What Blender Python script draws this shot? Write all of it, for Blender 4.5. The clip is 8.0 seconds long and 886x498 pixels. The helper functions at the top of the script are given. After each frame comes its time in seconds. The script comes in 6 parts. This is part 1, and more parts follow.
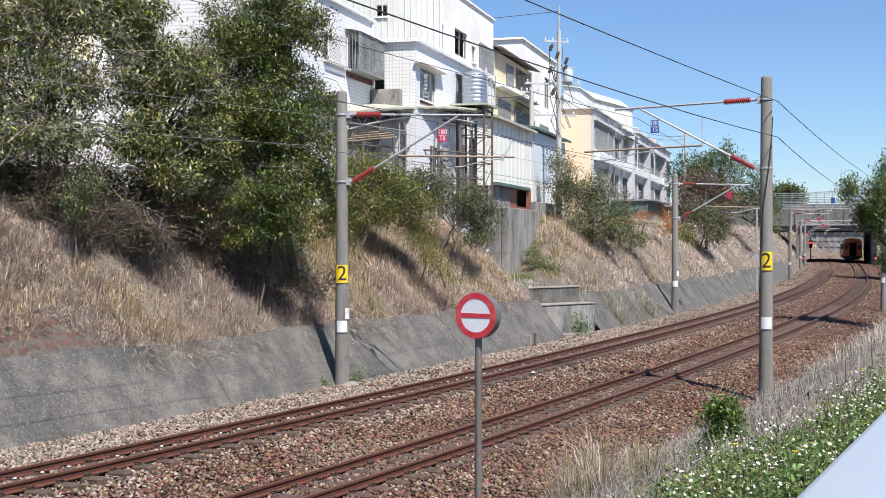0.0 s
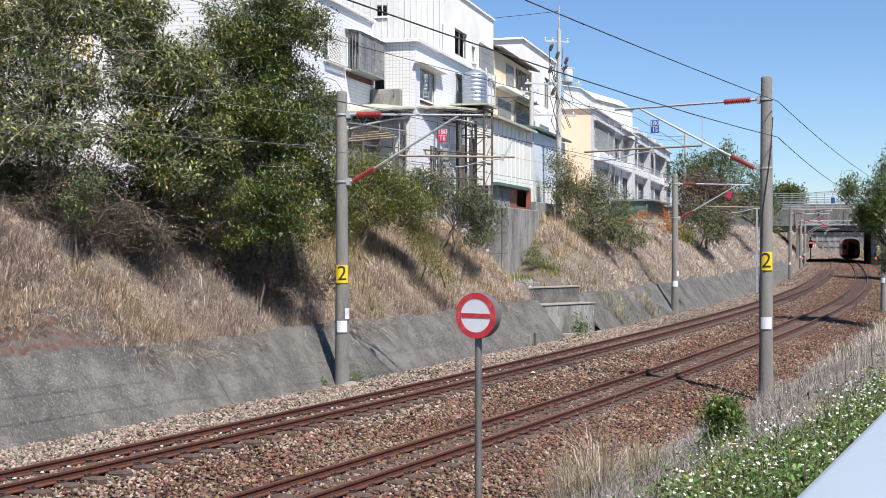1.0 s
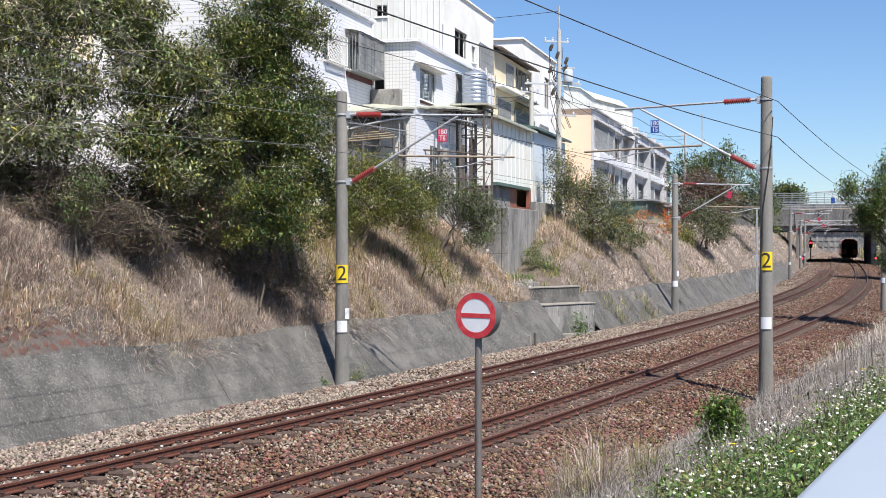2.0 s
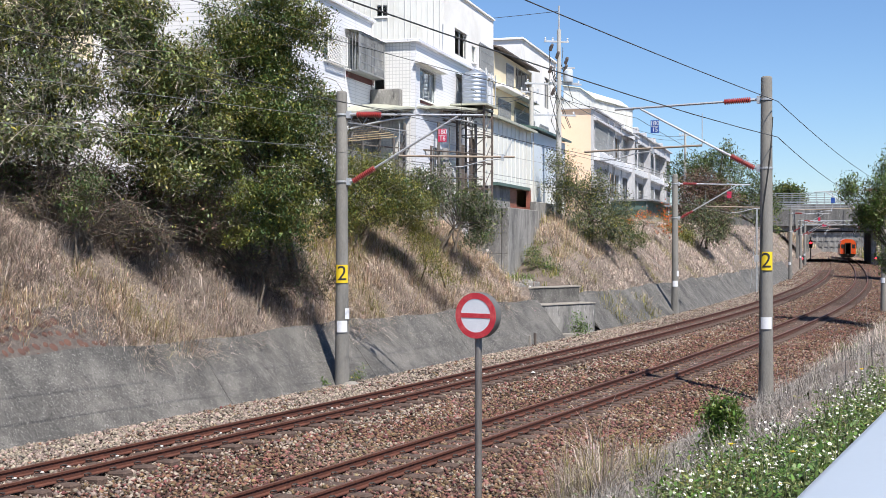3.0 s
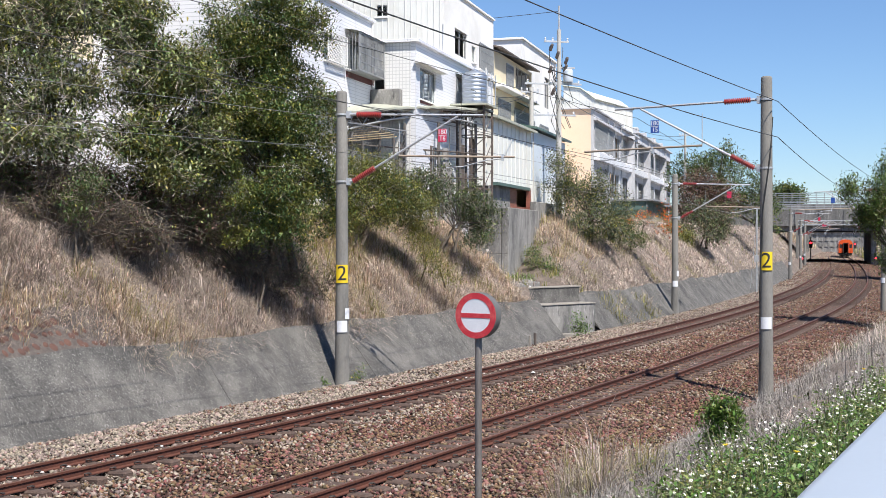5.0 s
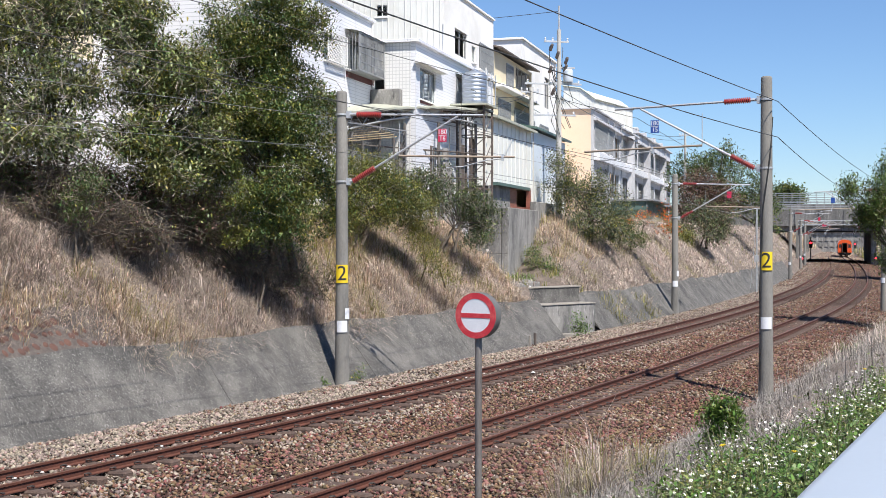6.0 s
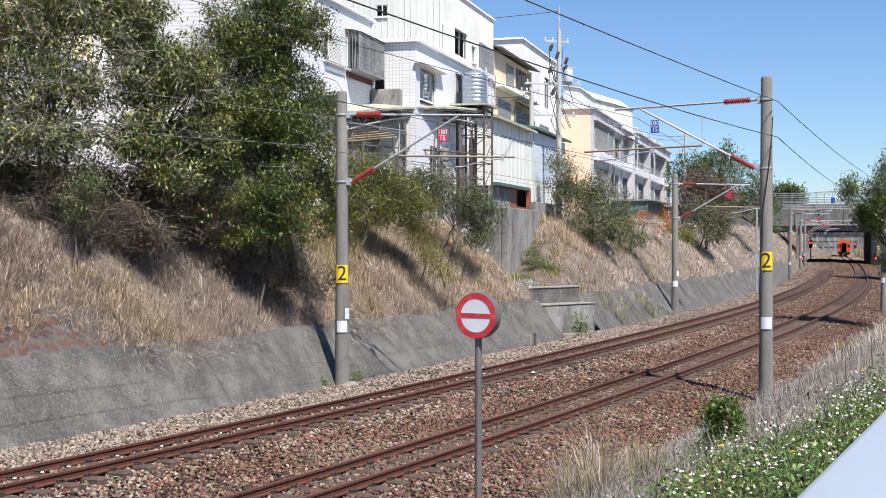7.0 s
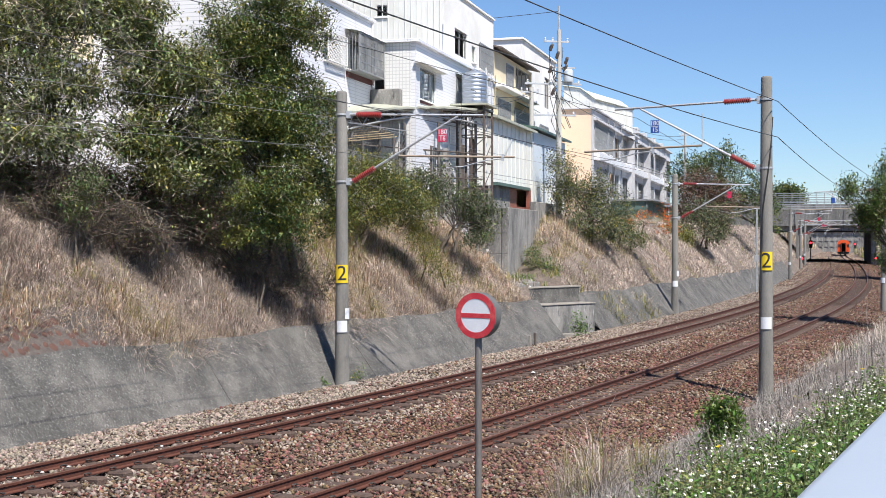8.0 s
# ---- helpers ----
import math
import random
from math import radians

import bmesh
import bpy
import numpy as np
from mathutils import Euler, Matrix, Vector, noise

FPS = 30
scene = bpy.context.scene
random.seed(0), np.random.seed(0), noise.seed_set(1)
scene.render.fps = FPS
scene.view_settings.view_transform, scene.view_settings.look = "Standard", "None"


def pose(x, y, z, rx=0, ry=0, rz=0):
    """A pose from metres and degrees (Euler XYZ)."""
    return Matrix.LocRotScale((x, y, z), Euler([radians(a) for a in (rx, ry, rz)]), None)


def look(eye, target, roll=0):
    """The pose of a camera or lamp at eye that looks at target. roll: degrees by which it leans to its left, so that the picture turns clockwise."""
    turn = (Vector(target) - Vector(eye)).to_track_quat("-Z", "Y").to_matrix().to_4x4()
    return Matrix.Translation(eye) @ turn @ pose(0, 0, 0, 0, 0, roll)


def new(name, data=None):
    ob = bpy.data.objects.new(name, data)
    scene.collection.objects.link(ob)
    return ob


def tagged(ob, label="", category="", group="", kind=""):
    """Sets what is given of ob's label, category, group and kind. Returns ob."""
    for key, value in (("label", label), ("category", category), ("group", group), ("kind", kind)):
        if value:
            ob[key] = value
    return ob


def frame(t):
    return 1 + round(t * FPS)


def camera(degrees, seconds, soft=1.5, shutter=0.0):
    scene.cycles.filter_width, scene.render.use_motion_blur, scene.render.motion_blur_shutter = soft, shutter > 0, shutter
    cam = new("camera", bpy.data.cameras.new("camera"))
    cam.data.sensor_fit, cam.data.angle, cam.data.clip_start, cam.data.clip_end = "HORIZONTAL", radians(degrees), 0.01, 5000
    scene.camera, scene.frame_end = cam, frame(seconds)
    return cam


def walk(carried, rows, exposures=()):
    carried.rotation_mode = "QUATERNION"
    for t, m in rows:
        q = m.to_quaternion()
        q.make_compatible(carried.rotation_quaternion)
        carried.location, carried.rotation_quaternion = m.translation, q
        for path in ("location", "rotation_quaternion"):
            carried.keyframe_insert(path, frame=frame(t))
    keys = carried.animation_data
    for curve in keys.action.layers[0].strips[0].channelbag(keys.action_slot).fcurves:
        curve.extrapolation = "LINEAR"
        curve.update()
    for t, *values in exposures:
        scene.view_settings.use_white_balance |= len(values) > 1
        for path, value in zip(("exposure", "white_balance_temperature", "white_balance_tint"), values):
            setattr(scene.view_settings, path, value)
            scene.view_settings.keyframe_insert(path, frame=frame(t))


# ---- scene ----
# ---- camera ----
cam = camera(39.3, 8.0, soft=0.5)
walk(cam, [(0.0, pose(0, 0, 3.80, 89.56, 0, 0)), (8.0, pose(0, 0, 3.80, 89.56, 0, 0))], [(0.0, 0.62), (8.0, 0.62)])

# ---- world and sun ----
SUN_EL, SUN_AZ = radians(56), radians(150)
world = bpy.data.worlds.new("world")
scene.world = world
world.use_nodes = True
sky = world.node_tree.nodes.new("ShaderNodeTexSky")
sky.sky_type, sky.sun_disc = "NISHITA", False
sky.sun_elevation, sky.sun_rotation = SUN_EL, SUN_AZ
sky.air_density, sky.dust_density, sky.ozone_density = 1.0, 0.0, 5.0
haze = world.node_tree.nodes.new("ShaderNodeMix")
haze.data_type, haze.blend_type = "RGBA", "MULTIPLY"
haze.inputs["Factor"].default_value, haze.inputs["B"].default_value = 1.0, (0.86, 0.965, 1.13, 1)
world.node_tree.links.new(sky.outputs[0], haze.inputs["A"])
world.node_tree.links.new(haze.outputs["Result"], world.node_tree.nodes["Background"].inputs[0])
world.node_tree.nodes["Background"].inputs[1].default_value = 0.078
sun = new("sun", bpy.data.lights.new("sun", "SUN"))
sun.data.energy, sun.data.angle, sun.data.color = 5.0, radians(0.5), (1.0, 0.95, 0.88)
sun.matrix_world = look((0, 0, 0), (-math.sin(SUN_AZ) * math.cos(SUN_EL), -math.cos(SUN_AZ) * math.cos(SUN_EL), -math.sin(SUN_EL)))


# ---- materials ----
def surf(name, c1, c2, scale=4.0, rough=0.9, bump=0.3, metal=0.0, c3=None, scale3=0.5, grain=60.0, island=0.0, local=False,
         spread=0.25, trans=0.0, stretch=(1, 1, 1), speck=0.35, gloss=0.5, flecks=None):
    """Two colours over a middle scale, a third in large patches, fine grain in colour and relief; island: lightness spread from piece to piece."""
    m = bpy.data.materials.new(name)
    m.use_nodes = True
    nt = m.node_tree
    nd, ln = nt.nodes, nt.links
    bs = nd["Principled BSDF"]
    if local:
        pos = nd.new("ShaderNodeTexCoord").outputs["Object"]
    else:
        pos = nd.new("ShaderNodeNewGeometry").outputs["Position"]
    mp = nd.new("ShaderNodeMapping")
    mp.inputs["Scale"].default_value = stretch
    ln.new(pos, mp.inputs["Vector"])

    def tex(sc, det, ro):
        n = nd.new("ShaderNodeTexNoise")
        n.inputs["Scale"].default_value, n.inputs["Detail"].default_value, n.inputs["Roughness"].default_value = sc, det, ro
        ln.new(mp.outputs[0], n.inputs["Vector"])
        return n.outputs["Fac"]

    def ramp(fac, lo, hi):
        r = nd.new("ShaderNodeMapRange")
        r.inputs["From Min"].default_value, r.inputs["From Max"].default_value = lo, hi
        ln.new(fac, r.inputs["Value"])
        return r.outputs[0]

    def mix(fac, a, b, mode="MIX"):
        x = nd.new("ShaderNodeMix")
        x.data_type, x.blend_type = "RGBA", mode
        for sock, v in ((x.inputs["Factor"], fac), (x.inputs["A"], a), (x.inputs["B"], b)):
            if isinstance(v, (tuple, list)):
                sock.default_value = (*v, 1)
            elif isinstance(v, (int, float)):
                sock.default_value = v
            else:
                ln.new(v, sock)
        return x.outputs["Result"]

    mid = tex(scale, 5, 0.6)
    col = mix(ramp(mid, 0.5 - spread, 0.5 + spread), c1, c2)
    if c3:
        col = mix(ramp(tex(scale3, 4, 0.65), 0.48, 0.66), col, c3)
    fine = tex(grain, 3, 0.7)
    col = mix(speck, col, mix(ramp(fine, 0.3, 0.7), (0.25, 0.25, 0.25), (0.75, 0.75, 0.75)), "OVERLAY")
    if flecks:
        # pale worn grit and dark pits: (scale, amount, pale colour, dark colour)
        for sc, lo, hi, col2 in ((flecks[0], 0.54, 0.64, flecks[2]), (flecks[0] * 0.55, 0.45, 0.35, flecks[3])):
            q = nd.new("ShaderNodeMath")
            q.operation = "MULTIPLY"
            q.inputs[1].default_value = flecks[1]
            ln.new(ramp(tex(sc, 8, 0.82), lo, hi), q.inputs[0])
            col = mix(q.outputs[0], col, col2)
    if island:
        g = nd.new("ShaderNodeNewGeometry")
        hs = nd.new("ShaderNodeHueSaturation")
        v = nd.new("ShaderNodeMapRange")
        v.inputs["To Min"].default_value, v.inputs["To Max"].default_value = 1 - island, 1 + island
        ln.new(g.outputs["Random Per Island"], v.inputs["Value"])
        w = nd.new("ShaderNodeMath")
        w.operation = "FRACT"
        w2 = nd.new("ShaderNodeMath")
        w2.operation = "MULTIPLY"
        w2.inputs[1].default_value = 37.7
        ln.new(g.outputs["Random Per Island"], w2.inputs[0])
        ln.new(w2.outputs[0], w.inputs[0])
        hh = nd.new("ShaderNodeMapRange")
        hh.inputs["To Min"].default_value, hh.inputs["To Max"].default_value = 0.5 - island * 0.06, 0.5 + island * 0.06
        ln.new(w.outputs[0], hh.inputs["Value"])
        ln.new(hh.outputs[0], hs.inputs["Hue"])
        ln.new(v.outputs[0], hs.inputs["Value"])
        ln.new(col, hs.inputs["Color"])
        col = hs.outputs[0]
    ln.new(col, bs.inputs["Base Color"])
    bs.inputs["Roughness"].default_value, bs.inputs["Metallic"].default_value = rough, metal
    bs.inputs["Specular IOR Level"].default_value = gloss
    if bump:
        b = nd.new("ShaderNodeBump")
        b.inputs["Strength"].default_value, b.inputs["Distance"].default_value = bump, 0.03
        ln.new(fine, b.inputs["Height"])
        b2 = nd.new("ShaderNodeBump")
        b2.inputs["Strength"].default_value, b2.inputs["Distance"].default_value = bump, 0.1
        ln.new(mid, b2.inputs["Height"])
        ln.new(b2.outputs[0], b.inputs["Normal"])
        ln.new(b.outputs[0], bs.inputs["Normal"])
    if trans:
        tl = nd.new("ShaderNodeBsdfTranslucent")
        ln.new(col, tl.inputs["Color"])
        ms = nd.new("ShaderNodeMixShader")
        ms.inputs[0].default_value = trans
        ln.new(bs.outputs[0], ms.inputs[1])
        ln.new(tl.outputs[0], ms.inputs[2])
        ln.new(ms.outputs[0], nd["Material Output"].inputs["Surface"])
    return m


def glow(name, colour, strength):
    m = bpy.data.materials.new(name)
    m.use_nodes = True
    b = m.node_tree.nodes["Principled BSDF"]
    b.inputs["Base Color"].default_value = (*colour, 1)
    b.inputs["Emission Color"].default_value, b.inputs["Emission Strength"].default_value = (*colour, 1), strength
    return m


def glass(name, tint):
    m = bpy.data.materials.new(name)
    m.use_nodes = True
    b = m.node_tree.nodes["Principled BSDF"]
    b.inputs["Base Color"].default_value, b.inputs["Roughness"].default_value = (*tint, 1), 0.04
    b.inputs["Transmission Weight"].default_value = 1.0
    return m


M = {
    "soil": surf("soil", (0.19, 0.148, 0.120), (0.080, 0.062, 0.050), 2.5, c3=(0.23, 0.182, 0.148), scale3=0.4, grain=25, bump=0.8, flecks=(16.0, 0.8, (0.36, 0.30, 0.25), (0.035, 0.027, 0.022))),
    # rust brown, darkened further to paint the shade between the loose stones
    "bed": surf("ballast_bed", (0.085, 0.045, 0.032), (0.05, 0.028, 0.022), 6, c3=(0.10, 0.08, 0.065), scale3=0.35, grain=22, bump=1.0),
    "stone_rust": surf("rusty_ballast", (0.178, 0.092, 0.058), (0.082, 0.043, 0.030), 2.0, c3=(0.17, 0.110, 0.078), scale3=0.3, grain=30, island=0.78),
    "stone_pale": surf("pale_ballast", (0.31, 0.25, 0.20), (0.19, 0.152, 0.125), 2.0, grain=30, island=0.6),
    "rail": surf("rusty_rail", (0.125, 0.042, 0.025), (0.065, 0.023, 0.015), 5, rough=0.75, bump=0.15, grain=90),
    "rail_top": surf("worn_rail_head", (0.17, 0.085, 0.060), (0.10, 0.048, 0.034), 3, rough=0.6, metal=0.2, bump=0.05, grain=90),
    "sleeper": surf("stained_concrete_sleeper", (0.115, 0.076, 0.060), (0.062, 0.040, 0.032), 5, grain=50),
    "clip": surf("dark_spring_steel", (0.05, 0.035, 0.03), (0.03, 0.022, 0.02), 8, rough=0.6, bump=0.1),
    "white_pad": surf("white_insulator", (0.75, 0.73, 0.70), (0.6, 0.58, 0.55), 20, bump=0),
    "slab": surf("weathered_slope_concrete", (0.150, 0.141, 0.129), (0.076, 0.072, 0.067), 1.4, c3=(0.054, 0.052, 0.049), scale3=0.45, grain=38, bump=0.9, speck=0.8, spread=0.13, stretch=(1.0, 1.0, 0.7), flecks=(24.0, 0.95, (0.40, 0.386, 0.364), (0.020, 0.020, 0.019))),
    "mortar": surf("brown_grey_mortar", (0.135, 0.112, 0.098), (0.085, 0.068, 0.06), 6.0, grain=40, bump=0.8, flecks=(14.0, 0.7, (0.26, 0.23, 0.20), (0.04, 0.03, 0.027))),
    "kerb": surf("pale_concrete_kerb", (0.30, 0.275, 0.24), (0.20, 0.185, 0.165), 3, grain=40),
    "concrete": surf("old_concrete", (0.33, 0.318, 0.298), (0.20, 0.192, 0.182), 1.3, c3=(0.12, 0.117, 0.113), scale3=0.8, grain=40, stretch=(1, 1, 0.3), bump=0.5, spread=0.16, flecks=(7.0, 0.8, (0.44, 0.425, 0.40), (0.05, 0.048, 0.046))),
    "pole": surf("spun_concrete_pole", (0.235, 0.225, 0.205), (0.165, 0.158, 0.145), 3, c3=(0.13, 0.125, 0.115), scale3=1.2, grain=60, stretch=(1, 1, 0.2), bump=0.12),
    "pole_pale": surf("pale_concrete_pole", (0.50, 0.49, 0.46), (0.40, 0.39, 0.37), 3, grain=60, stretch=(1, 1, 0.2), bump=0.08),
    "steel": surf("galvanised_steel", (0.60, 0.61, 0.62), (0.46, 0.47, 0.48), 6, rough=0.45, metal=0.5, bump=0.05),
    "tube_brown": surf("weathered_brown_tube", (0.40, 0.33, 0.25), (0.28, 0.22, 0.17), 6, rough=0.6, metal=0.2, bump=0.05),
    # rusted steel, also used where shade under the terrace roof is painted
    "dark_steel": surf("rusted_and_shaded_steel", (0.14, 0.11, 0.09), (0.07, 0.055, 0.05), 7, rough=0.7, bump=0.1),
    "wire": surf("dark_wire", (0.06, 0.06, 0.06), (0.04, 0.04, 0.04), 10, rough=0.6, bump=0),
    "wire_pale": surf("pale_aluminium_wire", (0.30, 0.30, 0.30), (0.22, 0.22, 0.22), 10, rough=0.5, metal=0.3, bump=0),
    "insulator": surf("brick_red_insulator", (0.36, 0.05, 0.045), (0.26, 0.038, 0.036), 9, rough=0.35, bump=0),
    "white": surf("white_render", (0.84, 0.83, 0.81), (0.78, 0.77, 0.75), 1.0, c3=(0.71, 0.70, 0.67), scale3=0.4, grain=50, bump=0.05),
    "grey_white": surf("grey_white_render", (0.60, 0.60, 0.62), (0.50, 0.50, 0.525), 1.2, c3=(0.42, 0.42, 0.44), scale3=0.7, grain=50, bump=0.05, stretch=(1, 1, 0.3)),
    "tile": surf("white_wall_tile", (0.78, 0.78, 0.79), (0.70, 0.70, 0.72), 2.0, grain=70, rough=0.45, bump=0.05),
    "cream": surf("cream_render", (0.76, 0.66, 0.46), (0.68, 0.585, 0.41), 1.0, c3=(0.62, 0.54, 0.40), scale3=0.4, bump=0.05),
    "peach": surf("peach_render", (0.84, 0.63, 0.47), (0.79, 0.585, 0.43), 0.7, bump=0.05),
    "sheet": surf("white_corrugated_sheet", (0.78, 0.78, 0.74), (0.70, 0.70, 0.66), 0.8, c3=(0.66, 0.65, 0.60), rough=0.5, bump=0.03),
    "sheet_green": surf("green_corrugated_sheet", (0.10, 0.16, 0.14), (0.075, 0.125, 0.11), 0.8, rough=0.5, bump=0.03),
    "sheet_blue": surf("pale_blue_sheet", (0.62, 0.68, 0.74), (0.56, 0.62, 0.69), 0.8, rough=0.5, bump=0.03),
    "roof_pale": surf("pale_sheet_roof", (0.44, 0.45, 0.37), (0.36, 0.36, 0.30), 2.0, rough=0.6, bump=0.05),
    "bamboo": surf("bamboo_cane", (0.42, 0.32, 0.19), (0.30, 0.22, 0.12), 5, rough=0.6, bump=0.1),
    "frame": surf("grey_window_frame", (0.36, 0.37, 0.38), (0.28, 0.29, 0.30), 5, rough=0.45, metal=0.3, bump=0),
    "maroon": surf("maroon_paint", (0.12, 0.03, 0.03), (0.08, 0.02, 0.02), 5, rough=0.6, bump=0.05),
    # plaster darkened in its colour so the rooms look unlit
    "room": surf("shade_dark_plaster", (0.20, 0.20, 0.20), (0.15, 0.15, 0.15), 3, bump=0.05),
    "pane": glass("window_glass", (0.80, 0.88, 0.88)),
    "tank": surf("stainless_steel_tank", (0.50, 0.54, 0.60), (0.38, 0.42, 0.48), 3, rough=0.48, metal=0.9, bump=0.03),
    "red": surf("sign_red", (0.55, 0.035, 0.05), (0.46, 0.03, 0.042), 12, rough=0.45, bump=0.03, c3=(0.58, 0.09, 0.09), scale3=9),
    "sign_white": surf("sign_white", (0.72, 0.73, 0.76), (0.66, 0.67, 0.70), 9, rough=0.5, bump=0.02),
    "sign_back": surf("grey_sign_edge", (0.14, 0.135, 0.13), (0.10, 0.10, 0.095), 9, rough=0.6, bump=0.05),
    "post": surf("weathered_grey_post", (0.20, 0.19, 0.18), (0.12, 0.10, 0.09), 7, rough=0.55, metal=0.3, bump=0.1, stretch=(1, 1, 0.25)),
    "yellow": surf("yellow_plate", (0.80, 0.57, 0.02), (0.70, 0.49, 0.02), 6, rough=0.5, bump=0.02),
    "black": surf("black_paint", (0.02, 0.02, 0.02), (0.03, 0.03, 0.03), 8, rough=0.5, bump=0),
    "blue": surf("blue_plate", (0.03, 0.09, 0.36), (0.025, 0.075, 0.30), 8, rough=0.4, bump=0),
    "tag_red": surf("crimson_plate", (0.55, 0.03, 0.08), (0.48, 0.025, 0.07), 8, rough=0.4, bump=0),
    "rail_white": surf("white_painted_guard_rail", (0.40, 0.445, 0.50), (0.39, 0.435, 0.49), 3, rough=0.4, bump=0.0, speck=0.03),
    "orange": surf("orange_train_paint", (0.72, 0.10, 0.025), (0.64, 0.085, 0.02), 2, rough=0.35, bump=0.02, local=True),
    "under": surf("dark_underframe", (0.03, 0.03, 0.03), (0.05, 0.045, 0.04), 4, rough=0.8, local=True),
    "bridge": surf("stained_bridge_concrete", (0.23, 0.223, 0.212), (0.125, 0.121, 0.116), 0.5, c3=(0.05, 0.048, 0.046), scale3=0.8, grain=20, stretch=(1, 1, 0.12), speck=0.6, flecks=(1.6, 0.8, (0.36, 0.35, 0.33), (0.05, 0.048, 0.046))),
    "stone_red": surf("reddish_field_stone", (0.135, 0.066, 0.048), (0.080, 0.044, 0.036), 3, grain=40, bump=0.4),
    "signal_red": glow("red_signal_lamp", (1.0, 0.02, 0.03), 5.0),
    "bark": surf("grey_brown_bark", (0.125, 0.10, 0.078), (0.07, 0.055, 0.043), 9, bump=0.4),
    "twig": surf("bleached_twig", (0.42, 0.37, 0.31), (0.27, 0.23, 0.19), 9, bump=0.1, island=0.3),
    "cane": surf("brown_vine_cane", (0.24, 0.205, 0.165), (0.12, 0.10, 0.08), 5, bump=0.1, island=0.4),
    "leaf_mid": surf("mid_green_leaf", (0.145, 0.182, 0.062), (0.080, 0.112, 0.038), 1.2, rough=0.5, gloss=0.45, bump=0, c3=(0.21, 0.205, 0.06), scale3=0.6, island=0.8, trans=0.15),
    "leaf_dark": surf("dark_green_leaf", (0.088, 0.142, 0.044), (0.052, 0.092, 0.030), 1.2, rough=0.45, gloss=0.5, bump=0, c3=(0.165, 0.18, 0.038), scale3=0.7, island=0.65, trans=0.15),
    "leaf_pale": surf("pale_vine_leaf", (0.30, 0.34, 0.165), (0.17, 0.21, 0.10), 1.0, rough=0.5, gloss=0.45, bump=0, c3=(0.19, 0.17, 0.05), scale3=0.5, island=0.6, trans=0.18),
    "leaf_yellow": surf("yellow_green_leaf", (0.33, 0.30, 0.055), (0.21, 0.21, 0.04), 1.0, rough=0.5, bump=0, island=0.5, trans=0.25),
    "leaf_grey": surf("grey_green_leaf", (0.12, 0.14, 0.085), (0.075, 0.095, 0.055), 1.0, rough=0.6, bump=0, island=0.5, trans=0.2),
    "leaf_brown": surf("reddish_brown_leaf", (0.22, 0.135, 0.10), (0.14, 0.085, 0.065), 1.0, rough=0.7, bump=0, island=0.5, trans=0.1),
    "leaf_fresh": surf("fresh_weed_leaf", (0.145, 0.25, 0.05), (0.08, 0.15, 0.03), 1.5, rough=0.45, bump=0, island=0.45, trans=0.3),
    "straw": surf("dry_straw", (0.66, 0.525, 0.355), (0.48, 0.375, 0.25), 0.7, bump=0, c3=(0.56, 0.45, 0.365), scale3=0.5, island=0.65, trans=0.25),
    "straw_grey": surf("grey_dead_stems", (0.56, 0.475, 0.41), (0.37, 0.31, 0.265), 0.7, bump=0, island=0.6, trans=0.2),
    "stem_grey": surf("bleached_grey_stems", (0.31, 0.285, 0.26), (0.16, 0.147, 0.135), 0.7, bump=0, island=0.6, trans=0.12),
    "thatch": surf("pinkish_dead_thatch", (0.70, 0.59, 0.515), (0.46, 0.38, 0.33), 0.9, bump=0, island=0.6, trans=0.12),
    "straw_green": surf("half_green_grass", (0.36, 0.325, 0.11), (0.24, 0.235, 0.075), 0.7, bump=0, island=0.45, trans=0.2),
    "stem_brown": surf("brown_dead_stems", (0.30, 0.245, 0.205), (0.18, 0.145, 0.12), 0.7, bump=0, island=0.5, trans=0.15),
    "petal": surf("white_petals", (0.82, 0.82, 0.80), (0.74, 0.74, 0.70), 9, bump=0, trans=0.15),
    "petal_yellow": surf("yellow_petals", (0.75, 0.55, 0.03), (0.68, 0.48, 0.03), 9, bump=0, trans=0.15),
    "petal_orange": surf("orange_blossom", (0.75, 0.16, 0.02), (0.62, 0.12, 0.02), 9, bump=0, trans=0.2),
    "pink": surf("pink_plastic", (0.62, 0.36, 0.42), (0.62, 0.36, 0.41), 9, bump=0.1),
}


